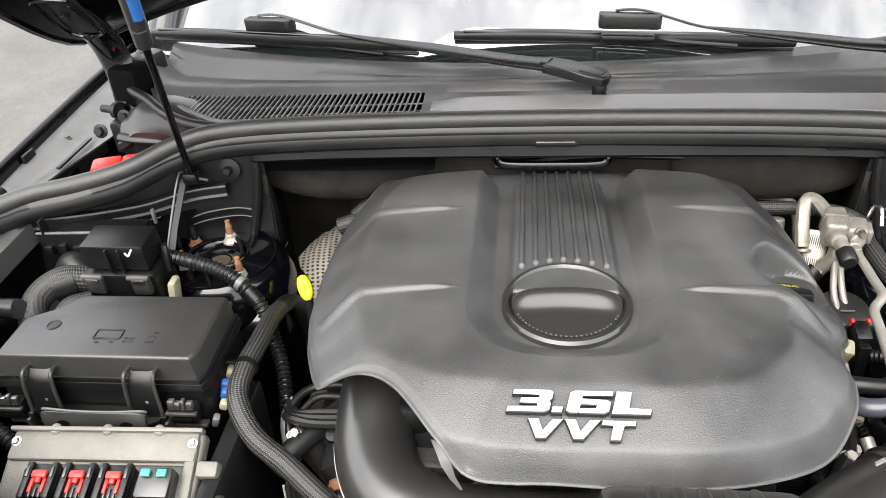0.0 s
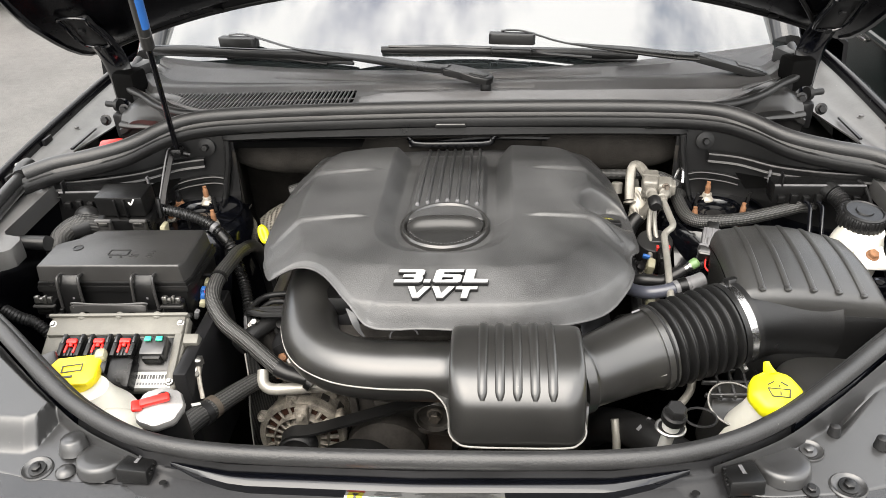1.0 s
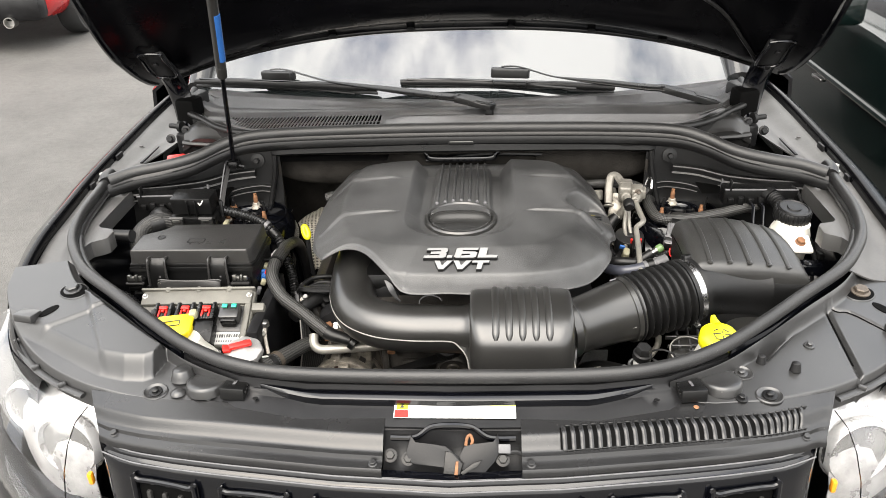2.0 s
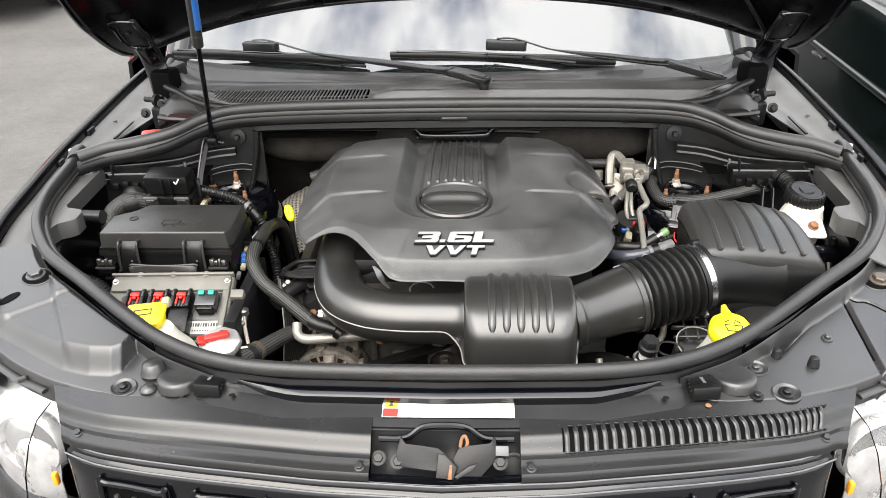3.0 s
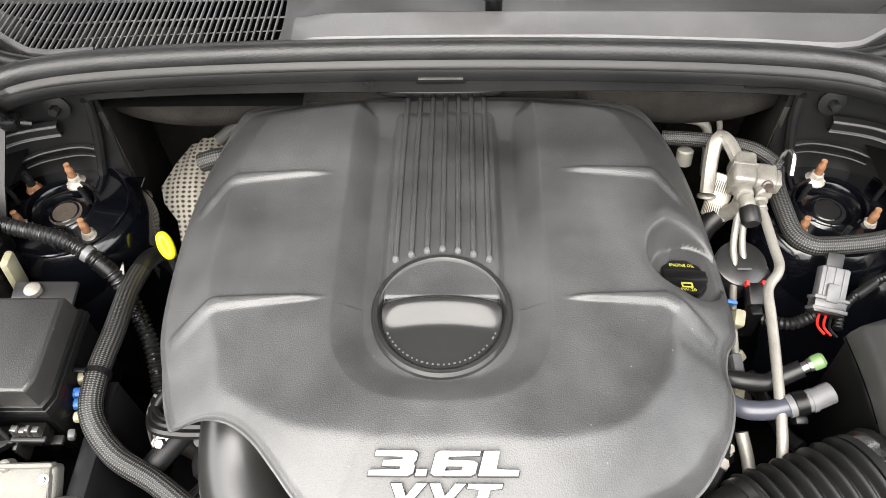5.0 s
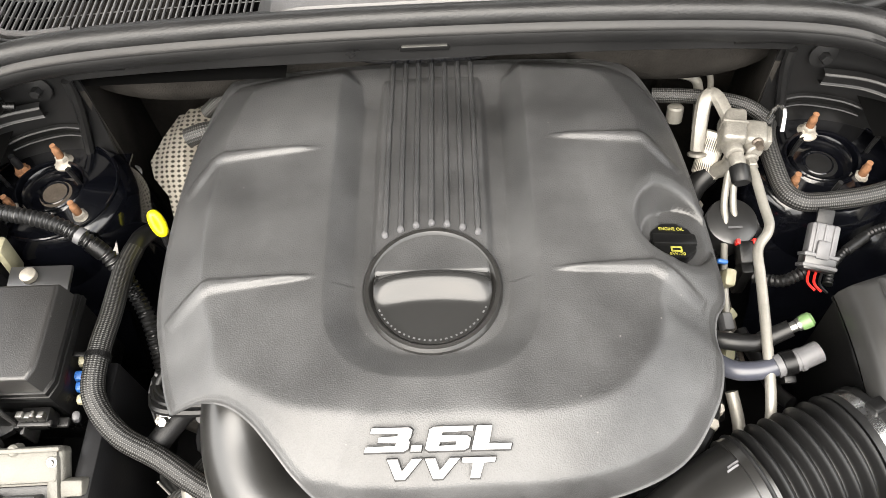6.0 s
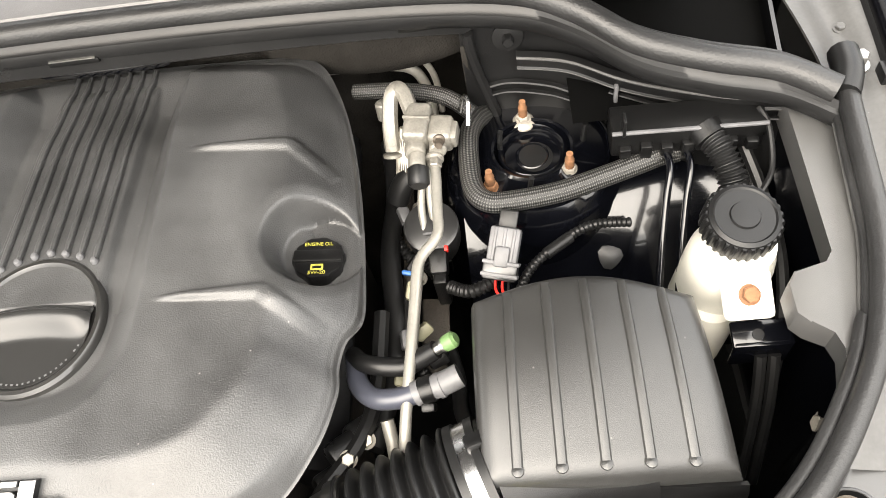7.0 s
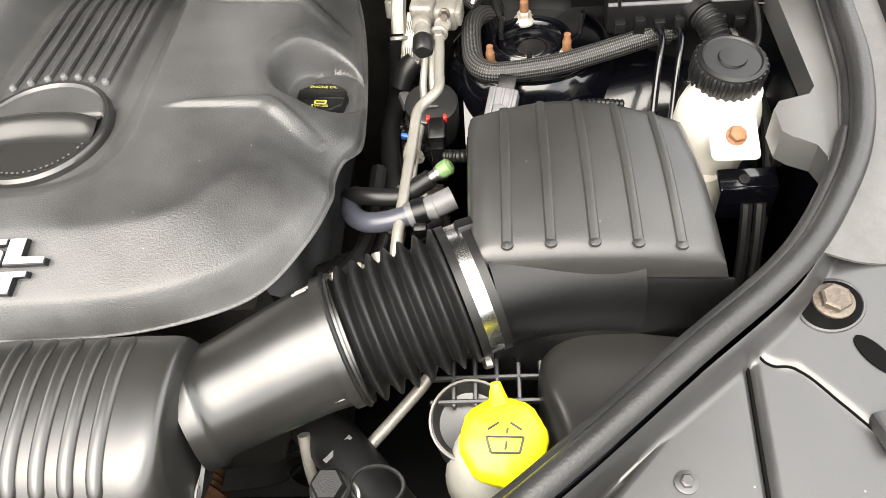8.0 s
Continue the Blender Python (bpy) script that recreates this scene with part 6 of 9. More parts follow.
for x, z, r, mat_ in ((-0.245, 0.715, 0.034, PLASTIC), (-0.103, 0.774, 0.033, MATTE), (0.0, 0.66, 0.075, RUST), (0.05, 0.79, 0.036, PLASTIC), (0.215, 0.72, 0.05, PLASTIC), (-0.007, 0.866, 0.030, OILY)):
    prof = [(r, -0.016)] + [(r - 0.003 * (k % 2), -0.014 + 0.004 * k) for k in range(7)] + [(r * 0.86, 0.014), (r * 0.8, 0.006), (r * 0.3, 0.004), (r * 0.28, 0.014), (0.002, 0.015)]
    pl = part("pulley", lathe(prof, 36, axis((x, -0.405, z), (0, -1, 0))), mat_, eng)
    hexbolt((x, -0.408, z), (0, -1, 0), 0.009, 0.014, ENGM, pl, 1.3)


def belt(pts, w, y):
    rows = [[(p.x, y - w, p.z), (p.x, y + w, p.z)] for p in cr([(x, 0, z) for x, z in pts], 8)]
    return sheet(rows, 0.004)


part("belt", belt([(-0.244, 0.800), (-0.236, 0.820), (-0.220, 0.831), (-0.202, 0.833), (-0.182, 0.838), (-0.125, 0.859), (-0.052, 0.886), (-0.008, 0.902)], 0.011, -0.412), RUBBER, eng)
part("belt", belt([(-0.20, 0.766), (-0.179, 0.784), (-0.155, 0.797), (-0.128, 0.806), (-0.102, 0.810), (-0.082, 0.802), (-0.070, 0.782), (-0.068, 0.76)], 0.012, -0.412), RUBBER, eng)
part("belt", belt([(-0.245, 0.68), (-0.19, 0.69), (-0.145, 0.708), (-0.10, 0.69), (-0.05, 0.70), (0.02, 0.74)], 0.013, -0.405), RUBBER, eng)
part("belt", belt([(0.08, 0.68), (0.15, 0.70), (0.215, 0.772), (0.26, 0.74)], 0.013, -0.405), RUBBER, eng)
# bolts and pipes beside the cover's front
part("hose_stub", tube([(-0.300, -0.352, 0.938), (-0.285, -0.332, 0.945), (-0.266, -0.307, 0.948), (-0.243, -0.277, 0.950), (-0.22, -0.25, 0.95)], 0.0125, 16), MATTE, eng)
part("stub_collar", tube([(-0.296, -0.347, 0.940), (-0.290, -0.339, 0.943)], 0.0142, 16, 2), RUBBER, eng)
part("vacuum_line", tube([(-0.235, -0.247, 0.962), (-0.252, -0.249, 0.964), (-0.279, -0.257, 0.964), (-0.294, -0.279, 0.960), (-0.292, -0.308, 0.950), (-0.284, -0.325, 0.935)], 0.0048, 10, 8), RUBBER, eng)
part("vacuum_line", tube([(-0.233, -0.262, 0.956), (-0.255, -0.261, 0.958), (-0.272, -0.265, 0.957), (-0.286, -0.286, 0.952), (-0.286, -0.305, 0.945)], 0.0042, 10, 8), MATTE, eng)
hexbolt((-0.280, -0.318, 0.955), (0, -0.5, 1), 0.0055, 0.012, STEEL, eng, 1.7)
sensor = part("sensor", lathe([(0.010, 0.0), (0.011, 0.006), (0.011, 0.018), (0.007, 0.022), (0.007, 0.034)], 18, axis((-0.248, -0.300, 0.925), (0.2, -0.5, 1))), PLASTIC, eng)
part("sensor_plug", block((0.020, 0.016, 0.026), pose(-0.238, -0.322, 0.925, 30, 10, 20), 0.003), PLASTIC, sensor)
part("sensor_plug", block((0.016, 0.014, 0.020), pose(-0.222, -0.340, 0.915, 24, -10, -15), 0.003), GRIME, sensor)
part("sensor_clip", lathe([(0.006, 0.0), (0.008, 0.004), (0.008, 0.012), (0.005, 0.016)], 6, axis((-0.237, -0.350, 0.915), (0.3, -0.6, 0.8))), RUST, sensor, "bronze fitting")
hexbolt((-0.221, -0.355, 0.918), (0, -0.8, 0.6), 0.006, 0.010, STEEL, eng, 1.6)
part("casting_ear", block((0.034, 0.014, 0.020), pose(-0.203, -0.366, 0.912, 10, 0, 14), 0.005), ENGM, eng)
part("head_side", block((0.03, 0.24, 0.10), pose(-0.262, -0.19, 0.885, 0, -24, 0), 0.01), OILY, eng)
for y in (-0.10, -0.16, -0.22, -0.28):
    hexbolt((-0.280, y, 0.905), (-0.8, -0.1, 0.6), 0.0065, 0.010, ZINC, eng, 1.6)
# woven guard with a pale bound edge in front of the head
guard = []
for k in range(13):
    t = k / 12
    left = cr([(-0.279, -0.380, 0.950), (-0.281, -0.383, 0.900), (-0.288, -0.385, 0.855), (-0.293, -0.385, 0.80), (-0.297, -0.385, 0.74)], 3)[k]
    wide = float(np.interp(t, [0, 0.2, 0.4, 0.7, 1.0], [0.003, 0.016, 0.048, 0.020, 0.004]))
    guard.append([(left.x + wide * u, left.y + 0.012 * u, left.z - 0.004 * math.sin(9 * u + 5 * t)) for u in np.linspace(0, 1, 6)])
gd = part("woven_guard", foil_sheet(guard), BRAID2, eng, "woven black heat guard")
part("guard_edge", tube([r[0] for r in guard], 0.0012, 8, raw=True), SEAM, gd, "pale stitched edge")
for k in range(3):
    part("fuel_line", tube([(-0.30, -0.27 - 0.01 * k, 0.955), (-0.285, -0.295 - 0.008 * k, 0.965 + 0.004 * k), (-0.255, -0.30 - 0.008 * k, 0.972), (-0.20, -0.30 - 0.008 * k, 0.975)], 0.005, 8), RUBBER, eng)
part("elbow", tube([(-0.295, -0.265, 0.955), (-0.302, -0.285, 0.945), (-0.295, -0.31, 0.93), (-0.285, -0.325, 0.92)], 0.007, 10), GREY, eng)
hexbolt((-0.287, -0.312, 0.945), (0, -0.6, 1), 0.006, 0.012, ZINC, eng, 1.5)
part("bracket", block((0.03, 0.02, 0.05), pose(-0.215, -0.37, 0.90, 20, 0, 10), 0.004), ENGM, eng)
part("brass_fitting", lathe([(0.007, 0), (0.007, 0.008), (0.004, 0.012)], 6, axis((-0.232, -0.385, 0.915), (0, -0.5, 1))), RUST, eng)
for x, y, z in ((0.262, -0.335, 0.975), (0.275, -0.315, 0.962), (0.25, -0.36, 0.965)):
    part("coil_plug", block((0.03, 0.02, 0.018), pose(x, y, z, 10, 20, 40), 0.004), PLASTIC, eng)
    hexbolt((x + 0.008, y - 0.012, z + 0.006), (0.2, -0.3, 1), 0.006, 0.01, ZINC, eng, 1.4)
part("harness", tube([(0.22, -0.41, 0.965), (0.25, -0.375, 0.985), (0.278, -0.33, 0.975), (0.29, -0.28, 0.965), (0.295, -0.2, 0.97)], 0.008, 8), RUBBER, eng)

# alternator
alt = thing("alternator", "dirty cast aluminium alternator with finned housing", "alternator")
AM = axis((-0.2140, -0.385, 0.796), (0, -1, 0.12))
part("stator", lathe([(0.064, -0.075), (0.067, -0.066), (0.067, -0.03), (0.063, -0.024), (0.060, -0.012)], 48, AM), ALTM, alt)
part("winding", lathe([(0.034, -0.016), (0.052, -0.016), (0.056, -0.008), (0.052, -0.001), (0.036, -0.001), (0.034, -0.016)], 48, AM, bumps=24, depth=0.0014), COPPER, alt, "dark red copper winding")
part("rotor_face", lathe([(0.060, -0.020), (0.060, -0.017), (0.001, -0.017)], 32, AM), OILY, alt)
for k in range(20):
    a = k * math.pi / 10
    part("fin", block((0.030, 0.0042, 0.008), AM @ Matrix.Rotation(a, 4, 'Z') @ Matrix.Translation((0.042, 0, 0.004)) @ pose(0, 0, 0, 24, 10, 0), 0.001, None, 1), ALTM, alt)
for r0, r1, z0 in ((0.056, 0.0665, 0.0), (0.019, 0.029, 0.010), (0.040, 0.0425, 0.007)):
    part("front_ring", lathe([(r0, z0 - 0.012), (r1, z0 - 0.012), (r1, z0 + 0.004), (r1 - 0.002, z0 + 0.007), (r0 + 0.001, z0 + 0.007), (r0, z0 - 0.012)], 48, AM), ALTM, alt)
for k in range(14):
    a = k * math.pi / 7 + 0.1
    part("side_slot", block((0.004, 0.013, 0.022), AM @ Matrix.Rotation(a, 4, 'Z') @ Matrix.Translation((0.0655, 0, -0.022)), 0.001, None, 1), OILY, alt)
for a in (0.5, 1.72, 2.6, 3.8, 5.2):
    ear = part("ear", block((0.020, 0.018, 0.022), AM @ Matrix.Rotation(a, 4, 'Z') @ Matrix.Translation((0.066, 0, -0.005)), 0.005), ALTM, alt)
    hexbolt(AM @ Matrix.Rotation(a, 4, 'Z') @ Vector((0.068, 0, 0.006)), AM.to_3x3() @ Vector((0, 0, 1)), 0.0045, 0.006, ALTM, ear, 1.4)
part("bridge", block((0.020, 0.034, 0.014), AM @ Matrix.Translation((0.006, 0.046, 0.012)), 0.004), ALTM, alt)
hexbolt(AM @ Vector((0.006, 0.050, 0.018)), AM.to_3x3() @ Vector((0, 0, 1)), 0.0055, 0.008, ALTM, alt, 1.4)
part("rear_hump", block((0.09, 0.05, 0.05), AM @ Matrix.Translation((0.01, 0.062, -0.05)), 0.014), ALTM, alt)
part("alternator_pulley", lathe([(0.016, 0.012), (0.020, 0.016)] + [(0.0275 - 0.0018 * (k % 2), 0.018 + 0.0021 * k) for k in range(12)] + [(0.024, 0.043), (0.020, 0.041), (0.012, 0.042), (0.011, 0.047), (0.001, 0.047)], 36, AM), MATTE, alt, "grooved black pulley")

# ---------------------------------------------------------------- intake duct
duct = thing("intake_duct", "satin black plastic intake tube with resonator box", "intake duct")
PATH_IN = [(-0.186, -0.262, 1.004), (-0.1875, -0.310, 0.996), (-0.183, -0.362, 0.984), (-0.162, -0.405, 0.977), (-0.122, -0.430, 0.974), (-0.072, -0.440, 0.974), (-0.02, -0.443, 0.975), (0.046, -0.446, 0.976)]
part("elbow_tube", tube(PATH_IN, lambda f, d: 0.0415 - 0.002 * f + 0.008 * math.exp(-(0.955 - f) / 0.02) if f < 0.955 else 0.0475, 36, 10), SATIN, duct)
line = cr(PATH_IN, 8)
flange = []
for i, p in enumerate(line):
    t = (line[min(i + 1, len(line) - 1)] - line[max(i - 1, 0)]).normalized()
    out = t.cross(Vector((0, 0, 1))).normalized()
    flange.append(p + out * 0.0402 + Vector((0, 0, 0.003)))
# seam coloured pale as a painted highlight along the tube
part("mould_seam", tube([q for q in flange[5:] if q.x < -0.022] + [Vector((-0.004, -0.483, 0.977))], lambda f, d: 0.0012 * min(1, 0.25 + 3 * f), 8, raw=True), SEAM, duct, "moulding seam with its highlight painted pale")
part("tube_flange", sheet([[(-0.121, -0.392, 1.040), (-0.117, -0.394, 1.041)], [(-0.116, -0.400, 1.033), (-0.107, -0.400, 1.036)], [(-0.110, -0.412, 1.028), (-0.101, -0.411, 1.031)], [(-0.101, -0.425, 1.026), (-0.096, -0.424, 1.028)], [(-0.091, -0.436, 1.026), (-0.089, -0.4355, 1.027)]], 0.002), SHROUD, duct)
part("hose_ring", tube([(-0.042 + 0.019 * math.cos(a), -0.398 + 0.012 * math.sin(a) - 0.01, 1.006 + 0.006 * math.sin(a)) for a in np.linspace(0.2, 3.4, 16)], 0.0013, 8, raw=True), GREY, duct)


def box_section(k, front=1.0):
    """Resonator's profile in y, z for a slice: k 0 at the ends, 1 in the middle; front pulls its nose in."""
    prof = [(-0.440, 0.950), (-0.437, 1.0), (-0.440, 1.038), (-0.449, 1.056), (-0.465, 1.066), (-0.490, 1.069), (-0.520, 1.066), (-0.543, 1.060), (-0.559, 1.051), (-0.572, 1.036), (-0.579, 1.016), (-0.582, 0.998), (-0.583, 0.986), (-0.577, 0.978), (-0.55, 0.965), (-0.50, 0.950)]
    cy, cz = -0.515, 1.0
    found = []
    for q in cr([(y, z, 0) for y, z in prof], 4, closed=True):
        y, z = cy + (q.x - cy) * lerp(k, 1, 0.5), cz + (q.y - cz) * k
        found.append((y if y > -0.53 else -0.53 + (y + 0.53) * front, z))
    return found


bm = bmesh.new()
rings = []
X0, X1 = 0.0265, 0.1855
for d, k in ((0.0, 0.84), (0.0005, 0.90), (0.002, 0.945), (0.005, 0.975), (0.009, 0.992), (0.014, 1.0), (0.019, 1.002), (0.026, 1.003), (0.05, 1.004), (0.0795, 1.005)):
    corner_in = max(0.0, 0.026 - d)
    nose = 1 - (0.026 - math.sqrt(0.026 ** 2 - corner_in ** 2)) / 0.053
    rings.append((d, box_section(k, nose)))
rings = [(X0 + d, q) for d, q in rings] + [(X1 - d, q) for d, q in rings[-2::-1]]
rings = [[bm.verts.new((x, y, z)) for y, z in q] for x, q in rings]
for a, b in zip(rings, rings[1:]):
    for i in range(len(a)):
        j = (i + 1) % len(a)
        bm.faces.new((a[i], a[j], b[j], b[i]))
bm.faces.new(rings[0])
bm.faces.new(rings[-1][::-1])
reso = part("resonator", bm, SATIN, duct, "ribbed black resonator box")
sec = box_section(1.003)
top = sorted((q for q in sec if q[1] > 1.038 and q[0] > -0.571), key=lambda q: -q[0])
for x in (0.066, 0.086, 0.106, 0.126, 0.146):
    pts = [(x, y, z + 0.0004) for y, z in top if y < -0.449]
    part("resonator_rib", tube(pts, lambda f, d: 0.0056 if 0.06 < f < 0.96 else (0.0046 if 0.02 < f < 0.985 else 0.0025), 10, raw=True, flat=0.7), SATIN, reso)
seam = [(-0.030, -0.4835, 0.9785), (-0.004, -0.4835, 0.977), (0.008, -0.488, 0.970), (0.017, -0.500, 0.966), (0.0225, -0.525, 0.971), (0.0260, -0.560, 0.980), (0.036, -0.579, 0.984), (0.052, -0.587, 0.986), (0.106, -0.588, 0.986), (0.160, -0.587, 0.986), (0.176, -0.579, 0.984),
        (0.1865, -0.560, 0.982), (0.1870, -0.535, 0.986), (0.196, -0.512, 0.990), (0.224, -0.496, 0.993), (0.259, -0.484, 0.996), (0.293, -0.474, 1.000)]
# the resonator's seam, its bright glint put into the colour
part("mould_seam", tube(seam, 0.0012, 8, 6), SEAM, duct, "moulding seam with its highlight painted pale")
for a, b in ((seam[:6], 0.03), (seam[-6:-2], 0.19)):
    rows = [[q, (lerp(q[0], b, 0.5), q[1] + 0.02, q[2] + 0.004), (b, q[1] + 0.035, q[2] + 0.012)] for q in cr(a, 5)]
    part("web", sheet(rows, 0.003), SATIN, duct)
B0, B1 = Vector((0.284, -0.423, 1.000)), Vector((0.384, -0.388, 1.012))
bdir = (B1 - B0).normalized()
cone = [(0.172, -0.482, 1.0), (0.186, -0.475, 1.0), (0.205, -0.466, 1.0), (0.238, -0.446, 0.999), (0.268, -0.430, 1.0), B0 + bdir * 0.008]
part("outlet_cone", tube(cone, lambda f, d: 0.0415 + 0.0115 * f + 0.007 * math.exp(-max(0.0, f - 0.10) / 0.05), 40, 10), SATIN, duct)
part("arrow_mark", block((0.012, 0.002, 0.001), Matrix.Translation((0.262, -0.405, 1.047)) @ pose(0, 0, 0, 30, 0, 30), 0), GREY, duct, smooth=False)
part("arrow_mark", block((0.012, 0.002, 0.001), Matrix.Translation((0.2605, -0.409, 1.049)) @ pose(0, 0, 0, 30, 0, 30), 0), GREY, duct, smooth=False)
bel = part("bellows", tube([B0.lerp(B1, k / 112) for k in range(113)], lambda f, d: 0.0525 + 0.0052 * math.sin(2 * math.pi * f * 8 - 1.2) - (0.002 if f > 0.95 else 0), 44, raw=True), RUBBER, duct, "black ribbed rubber bellows")
part("bellows_collar", tube([B0 - bdir * 0.004, B0 + bdir * 0.010], 0.0555, 40, 2), SATIN, bel)
part("clamp_band", tube([B1 + bdir * 0.002, B1 + bdir * 0.015], 0.0545, 48, 2), BAND, bel, "bright steel hose clamp")
part("clamp_collar", tube([B1 - bdir * 0.004, B1 + bdir * 0.003], 0.0565, 48, 2), RUBBER, bel)
part("clamp_collar", tube([B1 + bdir * 0.014, B1 + bdir * 0.021], 0.0555, 48, 2), RUBBER, bel)
wb = Vector((-bdir.y, bdir.x, 0))
part("clamp_screw", block((0.022, 0.014, 0.012), Matrix.Translation(B1 + bdir * 0.009 + Vector((0, 0.022, 0.051))) @ pose(0, 0, 0, -20, 0, 20), 0.003), PLASTIC, bel)
hexbolt(B1 + bdir * 0.009 + Vector((0.008, -0.042, -0.036)), (0.3, -1, -0.3), 0.005, 0.010, STEEL, bel, 1.2)

# ---------------------------------------------------------------- air filter box
ab = thing("air_filter_box", "black plastic air filter box with five ridges on its lid", "air filter box")


def lid_point(u, v):
    """u 0..1 from the engine side out, v 0..1 from the back to the front."""
    yb = -0.249 + 0.020 * math.sin(math.pi * u)
    yf = -0.400 + 0.006 * u
    x = lerp(0.393, lerp(0.577, 0.587, v), u)
    z = lerp(1.076, 1.055, u) + 0.006 * math.sin(math.pi * u) + 0.012 * math.sin(math.pi * min(1, v * 0.9 + 0.1)) - 0.008 * v
    return x, lerp(yb, yf, v), z


def rounded(t):
    return min(1.0, 8 * min(t, 1 - t))


rows = []
us = [0, 0.01, 0.025, 0.05, 0.08] + list(np.linspace(0.12, 0.88, 20)) + [0.92, 0.95, 0.975, 0.99, 1]
for v in us:
    row = []
    for u in us:
        x, y, z = lid_point(u, v)
        e = min(rounded(u), rounded(v))
        z -= 0.014 * (1 - math.sqrt(max(0, 1 - (1 - min(1, e * 1.6)) ** 2)))
        row.append((x, y, z))
    rows.append(row)
bm = sheet(rows)
lid = part("lid", bm, LIDPL, ab)


def skirt(drop, grow, name, material, sh=0.0):
    n = 24
    loop = [lid_point(k / n, 0) for k in range(n)] + [lid_point(1, k / n) for k in range(n)] + [lid_point(1 - k / n, 1) for k in range(n)] + [lid_point(0, 1 - k / n) for k in range(n)]
    bm = bmesh.new()
    rings = []
    cx, cy = 0.488, -0.322
    for dz, g in zip(drop, grow):
        rings.append([bm.verts.new((cx + (x - cx) * g, cy + (y - cy) * g, z + dz)) for x, y, z in loop])
    for a, b in zip(rings, rings[1:]):
        for k in range(len(a)):
            bm.faces.new((a[k], a[(k + 1) % len(a)], b[(k + 1) % len(a)], b[k]))
    return part(name, bm, material, ab)


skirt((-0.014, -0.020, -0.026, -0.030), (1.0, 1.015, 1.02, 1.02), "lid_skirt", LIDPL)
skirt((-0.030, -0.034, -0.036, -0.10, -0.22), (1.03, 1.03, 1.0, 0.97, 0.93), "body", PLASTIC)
for k in range(5):
    u = 0.155 + k * 0.168
    pts = []
    for v in np.linspace(0.05, 0.94, 20):
        x, y, z = lid_point(u + 0.02 * (0.5 - v), v)
        pts.append((x, y, z + 0.0006 - 0.004 * max(0, (0.12 - v) / 0.12)))
    part("lid_rib", tube(pts, 0.0042, 8, raw=True, flat=0.6), LIDPL, lid)
    part("rib_end", lathe([(0.0048, 0), (0.0045, 0.002), (0.001, 0.0034)], 12, Matrix.Translation(pts[-1])), LIDPL, lid)
# snout towards the bellows
sn0, sn1 = B1 + bdir * 0.012, Vector((0.50, -0.345, 1.0))
part("snout", tube([sn0, sn0.lerp(sn1, 0.25), sn0.lerp(sn1, 0.5), sn0.lerp(sn1, 0.75), sn1], lambda f, d: 0.052 + 0.004 * f + 0.016 * f ** 3, 40, 6), PLASTIC, ab)
rows = []
for k in range(25):
    t = k / 24
    x = lerp(0.398, 0.592, t)
    bulge = 0.012 * math.exp(-((x - 0.43) / 0.035) ** 2)
    rows.append([(x, -0.399, 1.046 - 0.016 * t), (x, -0.404 - bulge * 0.4, 1.034 - 0.012 * t), (x, -0.407 - bulge, 1.0), (x + 0.004 * t, -0.411 - bulge, 0.96), (x, -0.415, 0.90), (x, -0.418, 0.80)])
part("front_wall", sheet(rows, 0.004), PLASTIC, ab)
# inlet trumpet that runs forward under the seal
bm = bmesh.new()
rings = []
for y, xl, xr, zt in ((-0.400, 0.462, 0.590, 0.975), (-0.425, 0.444, 0.592, 0.982), (-0.440, 0.441, 0.590, 0.985), (-0.465, 0.443, 0.580, 0.990), (-0.495, 0.450, 0.560, 0.995), (-0.535, 0.456, 0.520, 1.000)):
    ring = []
    for k in range(40):
        a = 2 * math.pi * k / 40
        c, sn = math.cos(a), math.sin(a)
        u = abs(c) ** 0.35 * (1 if c > 0 else -1)
        w = abs(sn) ** 0.35 * (1 if sn > 0 else -1)
        ring.append(bm.verts.new((lerp(xl, xr, (u + 1) / 2), y - 0.010 * (u + 1), zt - 0.05 + 0.05 * w)))
    rings.append(ring)
for a, b in zip(rings, rings[1:]):
    for k in range(40):
        bm.faces.new((a[k], a[(k + 1) % 40], b[(k + 1) % 40], b[k]))
part("inlet", bm, SATIN, ab, "flat black inlet duct under the seal")
# ---------------------------------------------------------------- left side of the bay
def corrugated(pts, r, pitch=0.006, deep=0.0011, n=40, seg=14):
    return tube(pts, lambda f, d: r + deep * math.sin(2 * math.pi * d / pitch), seg, n)


# fuse box
fb = thing("fuse_box", "black plastic fuse box with latched lid", "fuse box")
out = [(-0.597, -0.313), (-0.375, -0.313), (-0.369, -0.300), (-0.370, -0.205), (-0.546, -0.205), (-0.552, -0.212), (-0.560, -0.236), (-0.588, -0.243), (-0.598, -0.252)]
cx, cy = -0.485, -0.26
grown = [(cx + (x - cx) * 1.035, cy + (y - cy) * 1.06) for x, y in out]
lid = part("lid", prism(out, 1.022, 1.0575, 0.004, lean=0.965, seg=3), BOXPL, fb)
part("lid_rim", prism(grown, 1.014, 1.024, 0.002), PLASTIC, fb)
part("lid_rim", prism([(cx + (x - cx) * 1.02, cy + (y - cy) * 1.035) for x, y in out], 1.024, 1.030, 0.002), PLASTIC, fb)
part("body", prism([(cx + (x - cx) * 1.0, cy + (y - cy) * 1.02) for x, y in out], 0.90, 1.014, 0.002), PLASTIC, fb)
